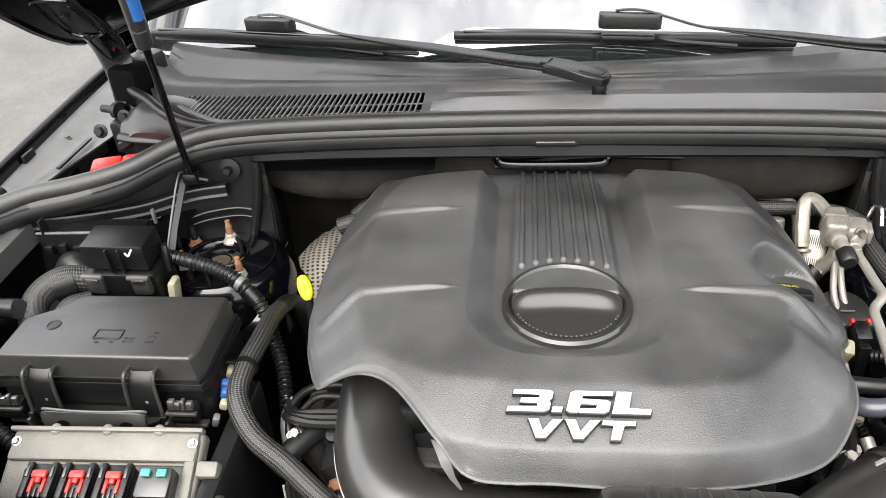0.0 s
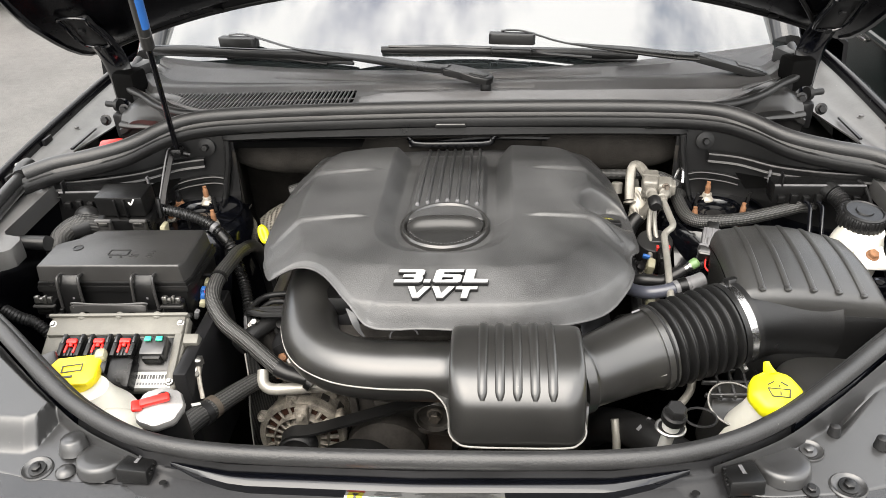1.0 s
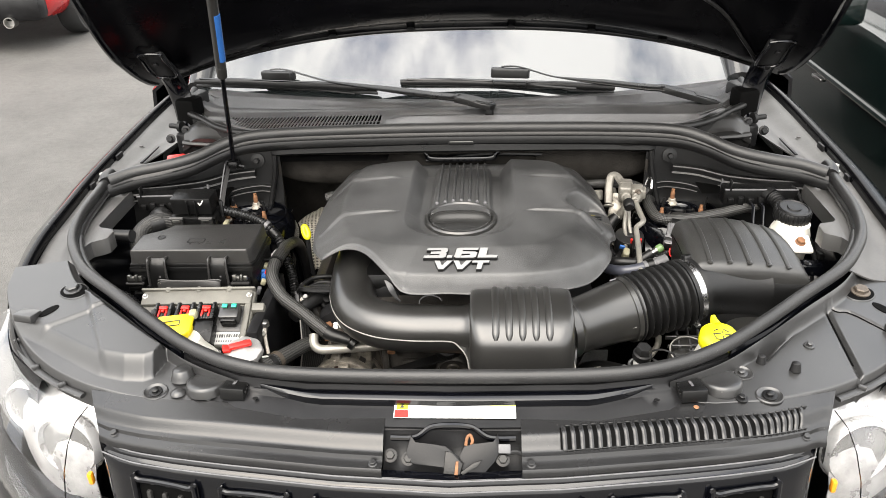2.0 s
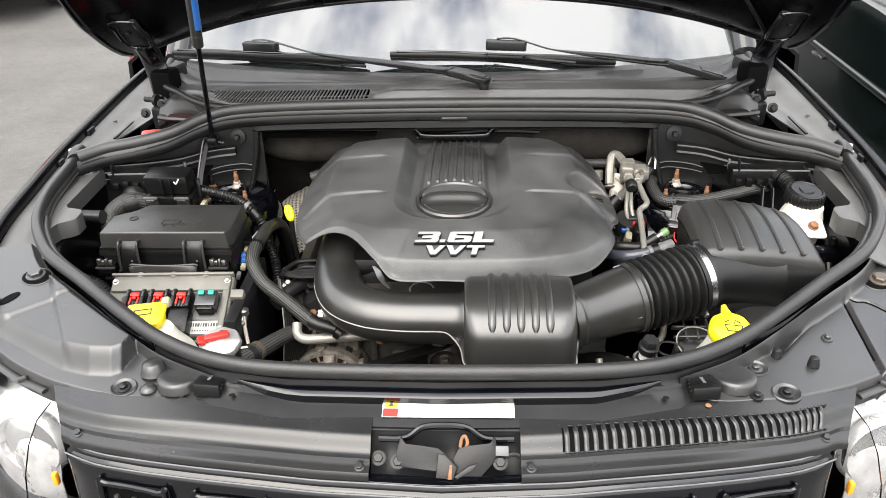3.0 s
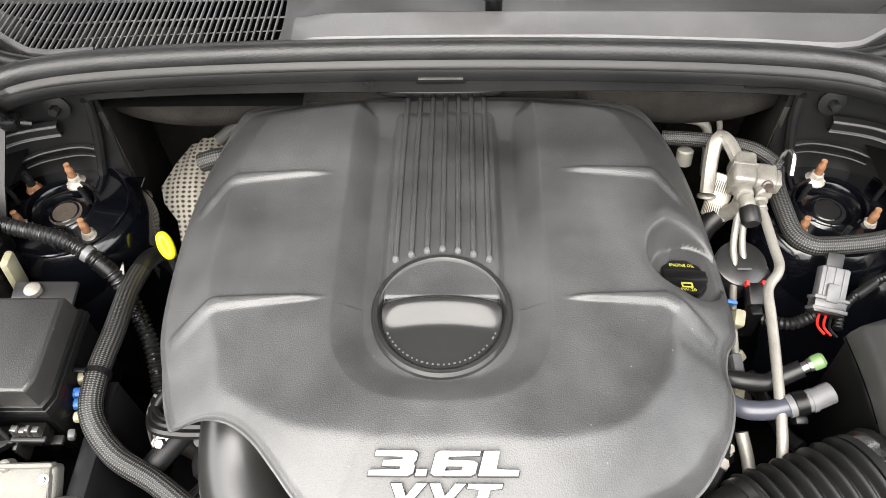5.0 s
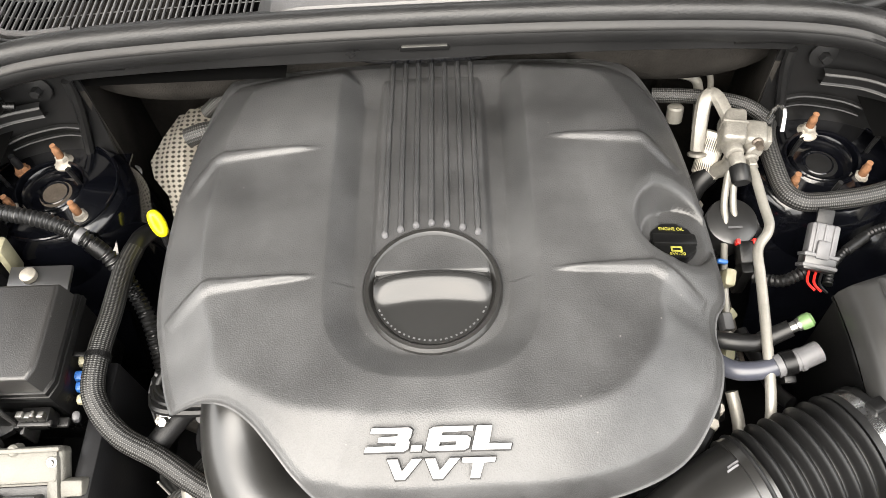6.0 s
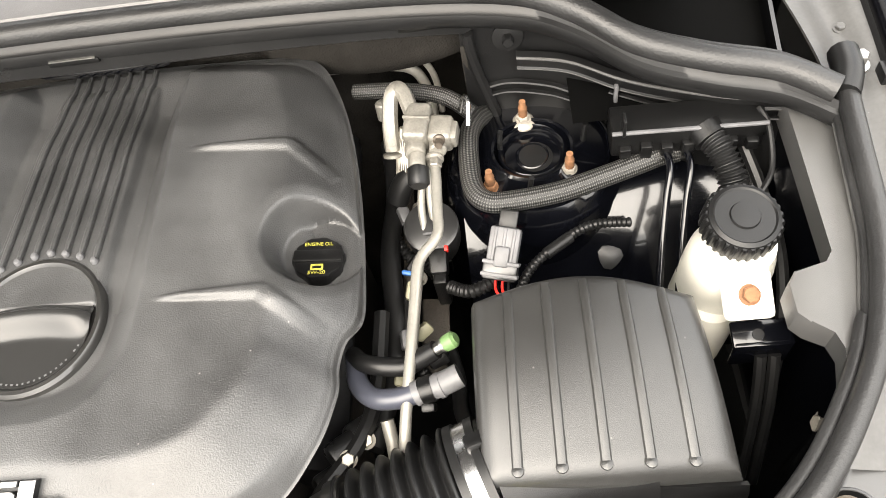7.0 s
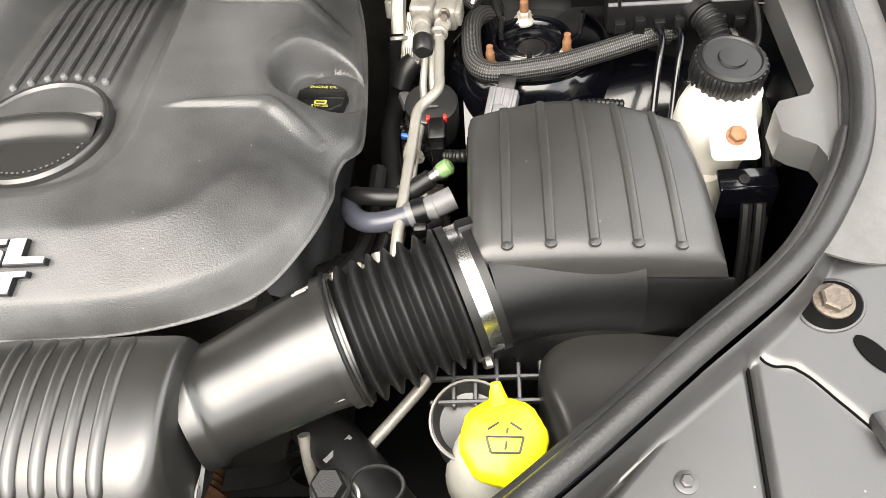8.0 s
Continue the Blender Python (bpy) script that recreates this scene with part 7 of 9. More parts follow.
for x in (-0.544, -0.432):
    rows = [[(x - w, y, z), (x - w * 0.6, y - 0.002, z), (x + w * 0.6, y - 0.002, z), (x + w, y, z)] for y, z, w in ((-0.3155, 1.044, 0.013), (-0.321, 1.040, 0.013), (-0.325, 1.032, 0.014), (-0.328, 1.018, 0.0145), (-0.330, 1.000, 0.015), (-0.330, 0.984, 0.016))]
    lt = part("latch", sheet(rows, 0.003), PLASTIC, fb, "black latch strap")
    for d in (-1, 1):
        # rails in paler plastic than the strap, painting the reflection on their edges
        part("latch_rail", tube([(x + d * 0.0155, -0.312, 1.043), (x + d * 0.0155, -0.320, 1.0445), (x + d * 0.0160, -0.326, 1.040), (x + d * 0.0165, -0.330, 1.020), (x + d * 0.0175, -0.332, 0.990)], 0.0022, 8), BOXPL, lt)
        part("rail_foot", block((0.007, 0.006, 0.012), pose(x + d * 0.0185, -0.333, 0.990), 0.0015), PLASTIC, lt)
    part("latch_mark", block((0.003, 0.0006, 0.004), pose(x + 0.004, -0.3305, 1.012), 0), GREY, lt, smooth=False)
for x in (-0.588, -0.393):
    sc = part("side_clip", block((0.030, 0.016, 0.022), pose(x, -0.325, 0.994), 0.003), PLASTIC, fb)
    for d, h, w in ((-0.010, 0.011, 0.007), (-0.003, 0.008, 0.006), (0.003, 0.012, 0.004), (0.010, 0.009, 0.007)):
        part("clip_tooth", block((w, 0.007, h), pose(x + d, -0.329, 1.006 + h * 0.3, -8, 40 * d, 300 * d), 0.0012), STEEL, sc, "bright metal clip")
    part("clip_lip", block((0.034, 0.006, 0.004), pose(x, -0.333, 0.9995), 0.001), BOXPL, sc)
    # slot is a black block, its shade put in as colour
    part("clip_slot", block((0.022, 0.004, 0.006), pose(x, -0.3335, 0.991), 0.001), VOID, sc)
tray = part("mount_tray", prism([(-0.525, -0.350), (-0.440, -0.350), (-0.418, -0.336), (-0.418, -0.316), (-0.535, -0.316), (-0.535, -0.340)], 0.984, 0.992, 0.002), PLASTIC, fb)
bm = prism([(-0.056, -0.013), (0.056, -0.013), (0.058, 0.011), (0.050, 0.014), (-0.020, 0.012), (-0.050, 0.014), (-0.058, 0.010)], -0.002, 0.002, 0.0012, pose(-0.482, -0.348, 0.999, 78))
part("tray_front", bm, BOXPL, tray)
# pale lip paints the tray's bright upper edge
part("tray_lip", tube([(-0.538, -0.344, 1.012), (-0.532, -0.3455, 1.0145), (-0.502, -0.346, 1.0125), (-0.462, -0.346, 1.0125), (-0.430, -0.3455, 1.0145), (-0.424, -0.343, 1.011)], 0.0014, 8, 4), SHELF, tray)
for x in (-0.516, -0.446):
    # holes are black discs, coloured as if shaded inside
    part("tray_hole", lathe([(0.0055, 0), (0.0055, 0.0008), (0.001, 0.0008)], 16, axis((x, -0.3505, 0.998), (0, -1, 0.2)) @ Matrix.Diagonal((1.3, 0.8, 1, 1))), VOID, tray)
for x in (-0.565, -0.41):
    part("box_web", block((0.004, 0.020, 0.030), pose(x, -0.330, 0.975), 0.001), BOXPL, fb)
part("box_ledge", block((0.225, 0.010, 0.005), pose(-0.484, -0.324, 0.976), 0.0015), BOXPL, fb)
# moulded symbols, too worn to read
for dx, dy, w, h in ((-0.02, 0.0, 0.03, 0.0016), (-0.02, 0.014, 0.03, 0.0016), (-0.035, 0.007, 0.0016, 0.014), (-0.005, 0.007, 0.0016, 0.014), (-0.028, -0.006, 0.004, 0.002), (-0.012, -0.006, 0.004, 0.002), (0.006, -0.004, 0.012, 0.0016), (0.006, 0.001, 0.012, 0.0016), (0.03, -0.004, 0.01, 0.002), (0.03, 0.003, 0.009, 0.002), (0.032, 0.010, 0.005, 0.003)):
    part("moulded_mark", block((w, h, 0.0012), pose(-0.462 + dx, -0.283 + dy, 1.0578), 0.0003, seg=1), PLASTIC, lid)
part("moulded_mark", lathe([(0.008, 0), (0.008, 0.001), (0.0065, 0.0012), (0.006, 0.0004), (0.001, 0.0004)], 20, pose(-0.553, -0.262, 1.0572)), PLASTIC, lid)
for x, y, z, mt, sz in ((-0.364, -0.262, 0.990, CREAM, (0.012, 0.014, 0.020)), (-0.362, -0.280, 0.990, BLUE, (0.016, 0.010, 0.014)), (-0.360, -0.291, 0.988, BLUE, (0.014, 0.010, 0.014)), (-0.356, -0.286, 0.994, RED, (0.009, 0.014, 0.010)), (-0.360, -0.303, 0.984, CREAM, (0.010, 0.010, 0.012)), (-0.366, -0.318, 0.975, GREY, (0.008, 0.01, 0.016))):
    part("plug", block(sz, pose(x, y, z, 10, 20, 8), 0.003), mt, fb)
bp = part("rear_plate", block((0.07, 0.036, 0.006), pose(-0.430, -0.172, 1.004, 8), 0.002), SHROUD, fb)
part("grommet", lathe([(0.009, 0), (0.009, 0.006), (0.005, 0.009), (0.001, 0.009)], 20, pose(-0.440, -0.168, 1.008)), ZINC, bp)

# control unit in front of it
ecu = thing("engine_control_unit", "grey-white cast control unit with red-locked black plugs", "control unit")
EM = pose(-0.4575, -0.407, 0.968, 27, 0, 1.5)
bm = block((0.204, 0.112, 0.020), EM, 0.005, seg=3)
part("housing", bm, ECU, ecu)
part("raised_rim", block((0.196, 0.032, 0.008), EM @ pose(0, 0.040, 0.0105, -7), 0.003), ECU, ecu)
part("rim_lip", block((0.204, 0.005, 0.012), EM @ pose(0, 0.056, 0.012), 0.002), ECU, ecu)
part("raised_rim", block((0.012, 0.10, 0.010), EM @ pose(0.093, 0.0, 0.010), 0.004), ECU, ecu)
for x in (-0.055, 0.0, 0.055):
    part("lug", lathe([(0.006, 0), (0.006, 0.012), (0.004, 0.014)], 14, EM @ pose(x, 0.056, 0.002)), ECU, ecu)
for x, y in ((-0.093, 0.043), (0.093, 0.043), (0.094, -0.045)):
    hexbolt(EM @ Vector((x, y, 0.014)), EM.to_3x3() @ Vector((0, 0, 1)), 0.0035, 0.004, STEEL, ecu, 1.5)
part("recess_rim", prism([(0.086 * c + 0.008, 0.026 * d - 0.004) for c, d in ((-1, -0.8), (-0.93, -1), (0.93, -1), (1, -0.8), (1, 0.75), (0.92, 1), (-0.92, 1), (-1, 0.75))], 0.008, 0.0125, 0.003, EM), BOXPL, ecu, "dark rounded plug recess")
for k, x in enumerate((-0.046, -0.008, 0.029)):
    P = EM @ pose(x, 0.000, 0.022, -10)
    pg = part("plug", block((0.030, 0.034, 0.018), P, 0.003), PLASTIC, ecu)
    for d in (-0.0125, 0.0125):
        part("plug_rail", block((0.0065, 0.036, 0.009), P @ pose(d, -0.001, 0.009), 0.0015), PLASTIC, pg)
        part("plug_slot", block((0.0030, 0.010, 0.002), P @ pose(d, 0.006, 0.0138), 0.0005), SHROUD, pg)
    for d in (-0.006, 0.006):
        part("lock_leg", block((0.0035, 0.014, 0.004), P @ pose(d, -0.006, 0.0100), 0.001), RED, pg)
    part("lock", block((0.0150, 0.0075, 0.005), P @ pose(0, 0.0045, 0.0125), 0.0015), RED, pg, "red locking slide")
    part("lock_tab", block((0.0050, 0.006, 0.004), P @ pose(0, -0.001, 0.0120), 0.001), RED, pg)
    for d in (-0.005, 0.0, 0.005):
        part("plug_rib", block((0.0020, 0.010, 0.003), P @ pose(d, -0.0125, 0.0095), 0.0006), SHROUD, pg)
    deep = 0.044 if k == 2 else 0.024
    part("plug_boot", block((0.034, deep, 0.026), P @ pose(0, -0.014 - deep / 2, -0.010, 12), 0.005), PLASTIC, pg)
P = EM @ pose(0.068, 0.0, 0.022, -8)
pg = part("plug", block((0.034, 0.03, 0.020), P, 0.003), SHROUD, ecu)
for d in (-0.008, 0.008):
    part("lock", block((0.009, 0.007, 0.003), P @ pose(d, 0.008, 0.0125), 0.0006), TEAL, pg, "teal lock")
part("plug_hood", block((0.026, 0.012, 0.016), P @ pose(0, -0.014, -0.002), 0.002), PLASTIC, pg)
sl = part("sticker", block((0.10, 0.026, 0.0006), EM @ pose(0.045, -0.040, 0.0104), 0), PALE, ecu, "pale sticker with worn print", smooth=False)
for k in range(22):
    part("print_bar", block((0.0016 + 0.001 * (k % 3), 0.006, 0.0004), EM @ pose(0.0 + k * 0.0041, -0.037, 0.0109), 0), INK, sl, smooth=False)
    part("print_bar", block((0.0024, 0.003, 0.0004), EM @ pose(0.0 + k * 0.0041, -0.047, 0.0109), 0), GREY, sl, smooth=False)
br = part("bracket", block((0.03, 0.03, 0.012), EM @ pose(0.115, -0.02, 0.0), 0.003), ECU, ecu)
part("bracket_tab", block((0.022, 0.016, 0.02), EM @ pose(0.112, 0.018, 0.006), 0.003), ECU, br)
hexbolt(EM @ Vector((0.118, -0.024, 0.006)), EM.to_3x3() @ Vector((0, 0, 1)), 0.006, 0.008, STEEL, br, 1.4)
part("battery_tray_side", block((0.02, 0.20, 0.20), pose(-0.342, -0.36, 0.88), 0.004), INNER, ecu)

# relay box
rb = thing("relay_box", "small black relay box with a clipped lid", "relay box")
RM = pose(-0.536, -0.122, 1.066, 4, 0, -1)
part("lid", block((0.082, 0.046, 0.036), RM, 0.003), PLASTIC, rb)
for d in (-0.006, 0.010):
    part("lid_fin", block((0.003, 0.008, 0.034), RM @ pose(d, -0.024, -0.002), 0.001), PLASTIC, rb)
# white tick on the lid's front
bm = block((0.0022, 0.001, 0.012), RM @ pose(0.024, -0.0235, 0.010, 0, 34, 0), 0)
block((0.0022, 0.001, 0.006), RM @ pose(0.0185, -0.0235, 0.007, 0, -30, 0), 0, bm)
part("check_mark", bm, WHITE2, rb, smooth=False)
part("base", block((0.094, 0.054, 0.05), pose(-0.536, -0.122, 1.020, 4), 0.004), PLASTIC, rb)
for d in (-0.030, 0.030):
    cl = part("clip", block((0.024, 0.012, 0.026), RM @ pose(d, -0.031, -0.034), 0.003), BOXPL, rb)
    # pale lip colours in the clip's glossy edge
    part("clip_lip", block((0.028, 0.006, 0.005), RM @ pose(d, -0.036, -0.019), 0.0015), SHELF, cl)
    part("clip_window", block((0.016, 0.003, 0.006), RM @ pose(d, -0.038, -0.024), 0.001), STEEL, cl, "bright clip")
part("foot", block((0.07, 0.04, 0.10), pose(-0.53, -0.125, 0.95), 0.004), INNER, rb)
part("wire_guard", tube([(-0.494, -0.10, 1.05), (-0.487, -0.112, 1.06), (-0.485, -0.12, 1.03)], 0.004, 8), PLASTIC, rb)
part("cream_plug", block((0.010, 0.022, 0.06), pose(-0.478, -0.136, 0.998, 0, 8, 0), 0.004), CREAM, rb)

# wiring on the left
wl = thing("wiring_loom", "black taped and braided wiring loom beside the fuse box", "wiring loom", "looms and hoses")
part("loop", tube([(-0.585, -0.135, 1.025), (-0.612, -0.150, 1.035), (-0.636, -0.172, 1.022), (-0.634, -0.198, 1.0), (-0.605, -0.205, 0.985)], 0.017, 14), BRAID2, wl)
part("loop", tube([(-0.575, -0.16, 1.01), (-0.595, -0.175, 1.012), (-0.60, -0.20, 1.0), (-0.585, -0.22, 0.98)], 0.013, 14), BRAID2, wl)
part("tape", tube([(-0.600, -0.143, 1.031), (-0.622, -0.158, 1.030)], 0.019, 12, 3), RUBBER, wl)
part("branch", tube([(-0.60, -0.12, 1.02), (-0.62, -0.11, 1.03), (-0.64, -0.11, 1.0)], 0.018, 12), RUBBER, wl)
part("branch", corrugated([(-0.655, -0.33, 0.99), (-0.63, -0.34, 0.985), (-0.60, -0.345, 0.975), (-0.575, -0.36, 0.955), (-0.57, -0.39, 0.93)], 0.008), RUBBER, wl)
part("branch", tube([(-0.65, -0.34, 0.94), (-0.64, -0.36, 0.95), (-0.635, -0.39, 0.94), (-0.63, -0.42, 0.9)], 0.012, 10), RUBBER, wl)
kn = thing("rubber_buffer", "black rubber buffer on a bolt", "buffer")
part("buffer", tube([(-0.688, -0.205, 1.033), (-0.648, -0.202, 1.030), (-0.642, -0.202, 1.030)], 0.0125, 14, 3), RUBBER, kn)
part("bolt", tube([(-0.70, -0.206, 1.034), (-0.685, -0.205, 1.033)], 0.006, 8, 2), ZINC, kn)
tb = thing("battery_terminal_cover", "bright red terminal cover in the hinge well", "terminal cover")
part("cover", block((0.042, 0.035, 0.03), pose(-0.628, 0.046, 1.084, 0, 0, 18), 0.006), RED, tb)
part("cover_end", block((0.028, 0.03, 0.024), pose(-0.597, 0.060, 1.086, 0, 0, 18), 0.006), RED, tb)
part("post", block((0.10, 0.05, 0.04), pose(-0.625, 0.05, 1.050), 0.004), INNER, tb)

h1 = thing("braided_hose", "thick black braided hose bending down beside the engine", "hose", "looms and hoses")
part("sleeve", tube([(-0.226, -0.389, 0.925), (-0.248, -0.377, 0.937), (-0.280, -0.357, 0.952), (-0.318, -0.338, 0.974), (-0.341, -0.307, 0.996), (-0.344, -0.266, 1.004), (-0.345, -0.21, 0.996), (-0.354, -0.145, 0.975), (-0.357, -0.105, 0.958)], 0.0118, 18, 10), BRAID, h1)
part("end_collar", tube([(-0.188, -0.399, 0.920), (-0.202, -0.396, 0.923), (-0.218, -0.392, 0.925), (-0.233, -0.386, 0.929)], lambda f, d: 0.0095 + 0.003 * f, 14, 4), RUBBER, h1)
part("end_ring", tube([(-0.180, -0.402, 0.913), (-0.188, -0.399, 0.918)], 0.0125, 14, 2), PLASTIC, h1)
part("upper_hose", tube([(-0.357, -0.11, 0.960), (-0.354, -0.085, 0.952), (-0.350, -0.062, 0.930), (-0.345, -0.05, 0.88), (-0.34, -0.05, 0.80)], 0.0115, 14), RUBBER, h1)
part("cable_tie", tube([(-0.3435, -0.262, 1.004), (-0.3435, -0.268, 1.004)], 0.0135, 14, 2), PLASTIC, h1)
part("tie_end", block((0.022, 0.005, 0.003), pose(-0.362, -0.264, 1.010), 0.001), PLASTIC, h1)
h2 = thing("corrugated_conduit", "black corrugated conduit crossing the strut tower", "conduit", "looms and hoses")
part("conduit", corrugated([(-0.515, -0.088, 1.032), (-0.474, -0.097, 1.030), (-0.430, -0.104, 1.020), (-0.397, -0.116, 1.007), (-0.371, -0.130, 0.981), (-0.355, -0.150, 0.945), (-0.338, -0.185, 0.912), (-0.325, -0.24, 0.87)], 0.0088, 0.0058, 0.0012, 60), CONDUIT, h2)
# short grey length round the conduit
part("grey_patch", tube([(-0.400, -0.1145, 1.0085), (-0.394, -0.1172, 1.0055)], 0.0103, 14, 2), GREY, h2)
part("tape", tube([(-0.388, -0.1205, 0.999), (-0.376, -0.127, 0.987)], 0.0105, 14, 2), PLASTIC, h2)
h3 = thing("coolant_hose", "braided coolant hose held by a steel clip", "hose", "looms and hoses")
part("sleeve", tube([(-0.345, -0.545, 0.925), (-0.325, -0.492, 0.925), (-0.300, -0.445, 0.917), (-0.276, -0.395, 0.905), (-0.262, -0.362, 0.89), (-0.25, -0.32, 0.86)], lambda f, d: lerp(0.0165, 0.0110, f), 18, 8), BRAID2, h3)
part("clip_band", tube([(-0.309, -0.461, 0.920), (-0.305, -0.453, 0.919)], 0.0162, 18, 2), DIRTY_ALU, h3)
part("hose_tag", block((0.012, 0.010, 0.0012), pose(-0.322, -0.472, 0.9385, -20, 10, 30), 0.0004), PALE, h3, "small white tag")
part("clip_stem", tube([(-0.321, -0.452, 0.93), (-0.328, -0.435, 0.95), (-0.33, -0.422, 0.968)], 0.0032, 8), ZINC, h3)
part("clip_head", lathe([(0.008, 0), (0.008, 0.008), (0.005, 0.010)], 6, Matrix.Translation((-0.33, -0.42, 0.966))), STEEL, h3)
for a, b in (((-0.316, -0.475, 0.9215), (-0.3115, -0.466, 0.9205)), ((-0.264, -0.365, 0.892), (-0.261, -0.358, 0.888))):
    part("end_band", tube([a, b], lerp(0.0118, 0.0162, step(-0.36, -0.46, a[1])) + 0.0006, 18, 2), RUBBER, h3)
h4 = thing("aluminium_pipe", "bare aluminium coolant pipe above the alternator", "pipe", "looms and hoses")
part("pipe", tube([(-0.125, -0.388, 0.902), (-0.17, -0.391, 0.90), (-0.22, -0.396, 0.899), (-0.244, -0.397, 0.899), (-0.256, -0.392, 0.906), (-0.258, -0.378, 0.918)], 0.0085, 14, 8), PIPE, h4)
part("clip", block((0.014, 0.01, 0.014), pose(-0.118, -0.39, 0.893), 0.002), RUST, h4)

# dipstick and heat shield
dp = thing("dipstick", "yellow looped dipstick handle", "dipstick")
loop_a, loop_b = Vector((0.32, -0.55, -0.77)).normalized(), Vector((0.92, 0.35, 0.13)).normalized()
part("handle", tube([Vector((-0.328, -0.078, 0.972)) + loop_a * 0.0125 * math.cos(a) + loop_b * 0.0040 * math.sin(a) for a in np.linspace(0, 2 * math.pi, 12, endpoint=False)], 0.0058, 10, 4, closed=True), LIME, dp)
part("stem", tube([(-0.324, -0.085, 0.960), (-0.318, -0.10, 0.89), (-0.29, -0.13, 0.75)], 0.005, 8), INNER, dp)
hs = thing("heat_shield", "perforated foil heat shield behind the engine", "heat shield")


def foil(rows):
    bm = bmesh.new()
    uvl = bm.loops.layers.uv.new("UVMap")
    g = [[bm.verts.new(p) for p in r] for r in rows]
    for i in range(len(g) - 1):
        for j in range(len(g[0]) - 1):
            f = bm.faces.new((g[i][j], g[i][j + 1], g[i + 1][j + 1], g[i + 1][j]))
            for loop in f.loops:
                c = loop.vert.co
                loop[uvl].uv = (c.x * 3.4 + c.y * 0.6, c.y * 3.4 + c.z * 2.4)
    bmesh.ops.solidify(bm, geom=bm.faces[:], thickness=0.002)
    return bm


edges = ((-0.362, -0.300, 0.150, 0.912), (-0.372, -0.296, 0.102, 0.922), (-0.378, -0.294, 0.052, 0.930), (-0.366, -0.290, 0.022, 0.932), (-0.344, -0.286, -0.004, 0.927), (-0.334, -0.284, -0.045, 0.904), (-0.330, -0.284, -0.075, 0.87))
rows = []
for x0, x1, y, z in edges:
    rows.append([(lerp(x0, x1, k / 7), y + 0.010 * k / 7, z + 0.012 * math.sin(math.pi * k / 7) - 0.004 * (k % 2)) for k in range(8)])
part("shield", foil(rows), FOIL, hs)
hexbolt((-0.398, 0.040, 0.925), (0.3, -0.5, 1), 0.006, 0.01, STEEL, hs, 1.5)
part("gauze_hose", tube([(-0.30, 0.03, 1.0), (-0.275, 0.035, 1.005), (-0.25, 0.05, 0.99)], 0.012, 14), BRAID, hs)
rear = thing("rear_harness", "braided harness and hoses behind the engine cover", "harness", "looms and hoses")
part("harness", tube([(-0.29, 0.085, 0.985), (-0.25, 0.094, 1.015), (-0.20, 0.10, 1.040), (-0.15, 0.104, 1.050), (-0.09, 0.104, 1.048)], 0.009, 12), BRAID, rear)
part("tray", tube([(-0.088, 0.085, 1.088), (-0.078, 0.080, 1.084), (-0.066, 0.076, 1.074), (0.0, 0.074, 1.073), (0.066, 0.076, 1.074), (0.078, 0.080, 1.084), (0.092, 0.085, 1.088)], 0.0045, 10, 8, flat=1.4), PAINT, rear)
part("cable", tube([(-0.08, 0.09, 1.064), (0.0, 0.098, 1.07), (0.08, 0.10, 1.074), (0.2, 0.10, 1.07)], 0.005, 8), RUBBER, rear)
part("cable", tube([(0.27, 0.05, 1.02), (0.32, 0.04, 1.025), (0.37, 0.02, 1.03), (0.40, 0.0, 1.02)], 0.009, 12), BRAID, rear)

# ---------------------------------------------------------------- bottles at the front left
wb1 = thing("coolant_bottle", "milky white bottle with a square yellow cap", "bottle")
part("bottle", lathe([(0.03, -0.20), (0.055, -0.16), (0.058, -0.08), (0.05, -0.045), (0.036, -0.02), (0.030, 0.0)], 32, pose(-0.437, -0.520, 1.009, 8, 0, 0) @ Matrix.Diagonal((1.1, 0.8, 1, 1))), WHITE, wb1)
part("bottle_shoulder", lathe([(0.02, -0.12), (0.045, -0.07), (0.042, -0.03), (0.026, -0.008), (0.001, 0.0)], 28, pose(-0.385, -0.548, 0.992, 0, 10, 0) @ Matrix.Diagonal((1.1, 0.75, 1, 1))), WHITE, wb1)
YM = pose(-0.447, -0.506, 1.022, 12, -4, 8)
cap1 = part("cap", prism([(-0.034, -0.022), (0.020, -0.026), (0.028, -0.018), (0.030, 0.020), (-0.026, 0.022), (-0.034, 0.012)], 0.0015, 0.0075, 0.0022, YM), YELLOW, wb1, "square yellow cap")
part("cap_skirt", lathe([(0.024, -0.014), (0.0265, -0.010), (0.0265, 0.000), (0.024, 0.003)], 28, YM), YELLOW, cap1)
part("cap_hinge", block((0.014, 0.016, 0.014), YM @ pose(0.028, 0.020, 0.004), 0.005), CREAM, cap1)
for dx, dy, w, h in ((-0.003, 0.006, 0.026, 0.0014), (-0.003, -0.004, 0.026, 0.0014), (-0.0155, 0.001, 0.0014, 0.011), (0.0095, 0.001, 0.0014, 0.011), (-0.006, -0.012, 0.012, 0.003)):
    part("cap_mark", block((w, h, 0.0008), YM @ pose(dx, dy, 0.0083), 0), INK, cap1, smooth=False)
gb = thing("grey_flap", "dark grey plastic flap beside the yellow cap", "flap")
part("flap", block((0.05, 0.034, 0.008), pose(-0.515, -0.482, 1.008, 16, -6, 30), 0.003), SHROUD, gb)
part("flap_arm", block((0.016, 0.03, 0.06), pose(-0.52, -0.475, 0.97, 16, 0, 30), 0.004), PLASTIC, gb)
rc = thing("pressure_cap", "round steel radiator cap with a red lever", "cap")
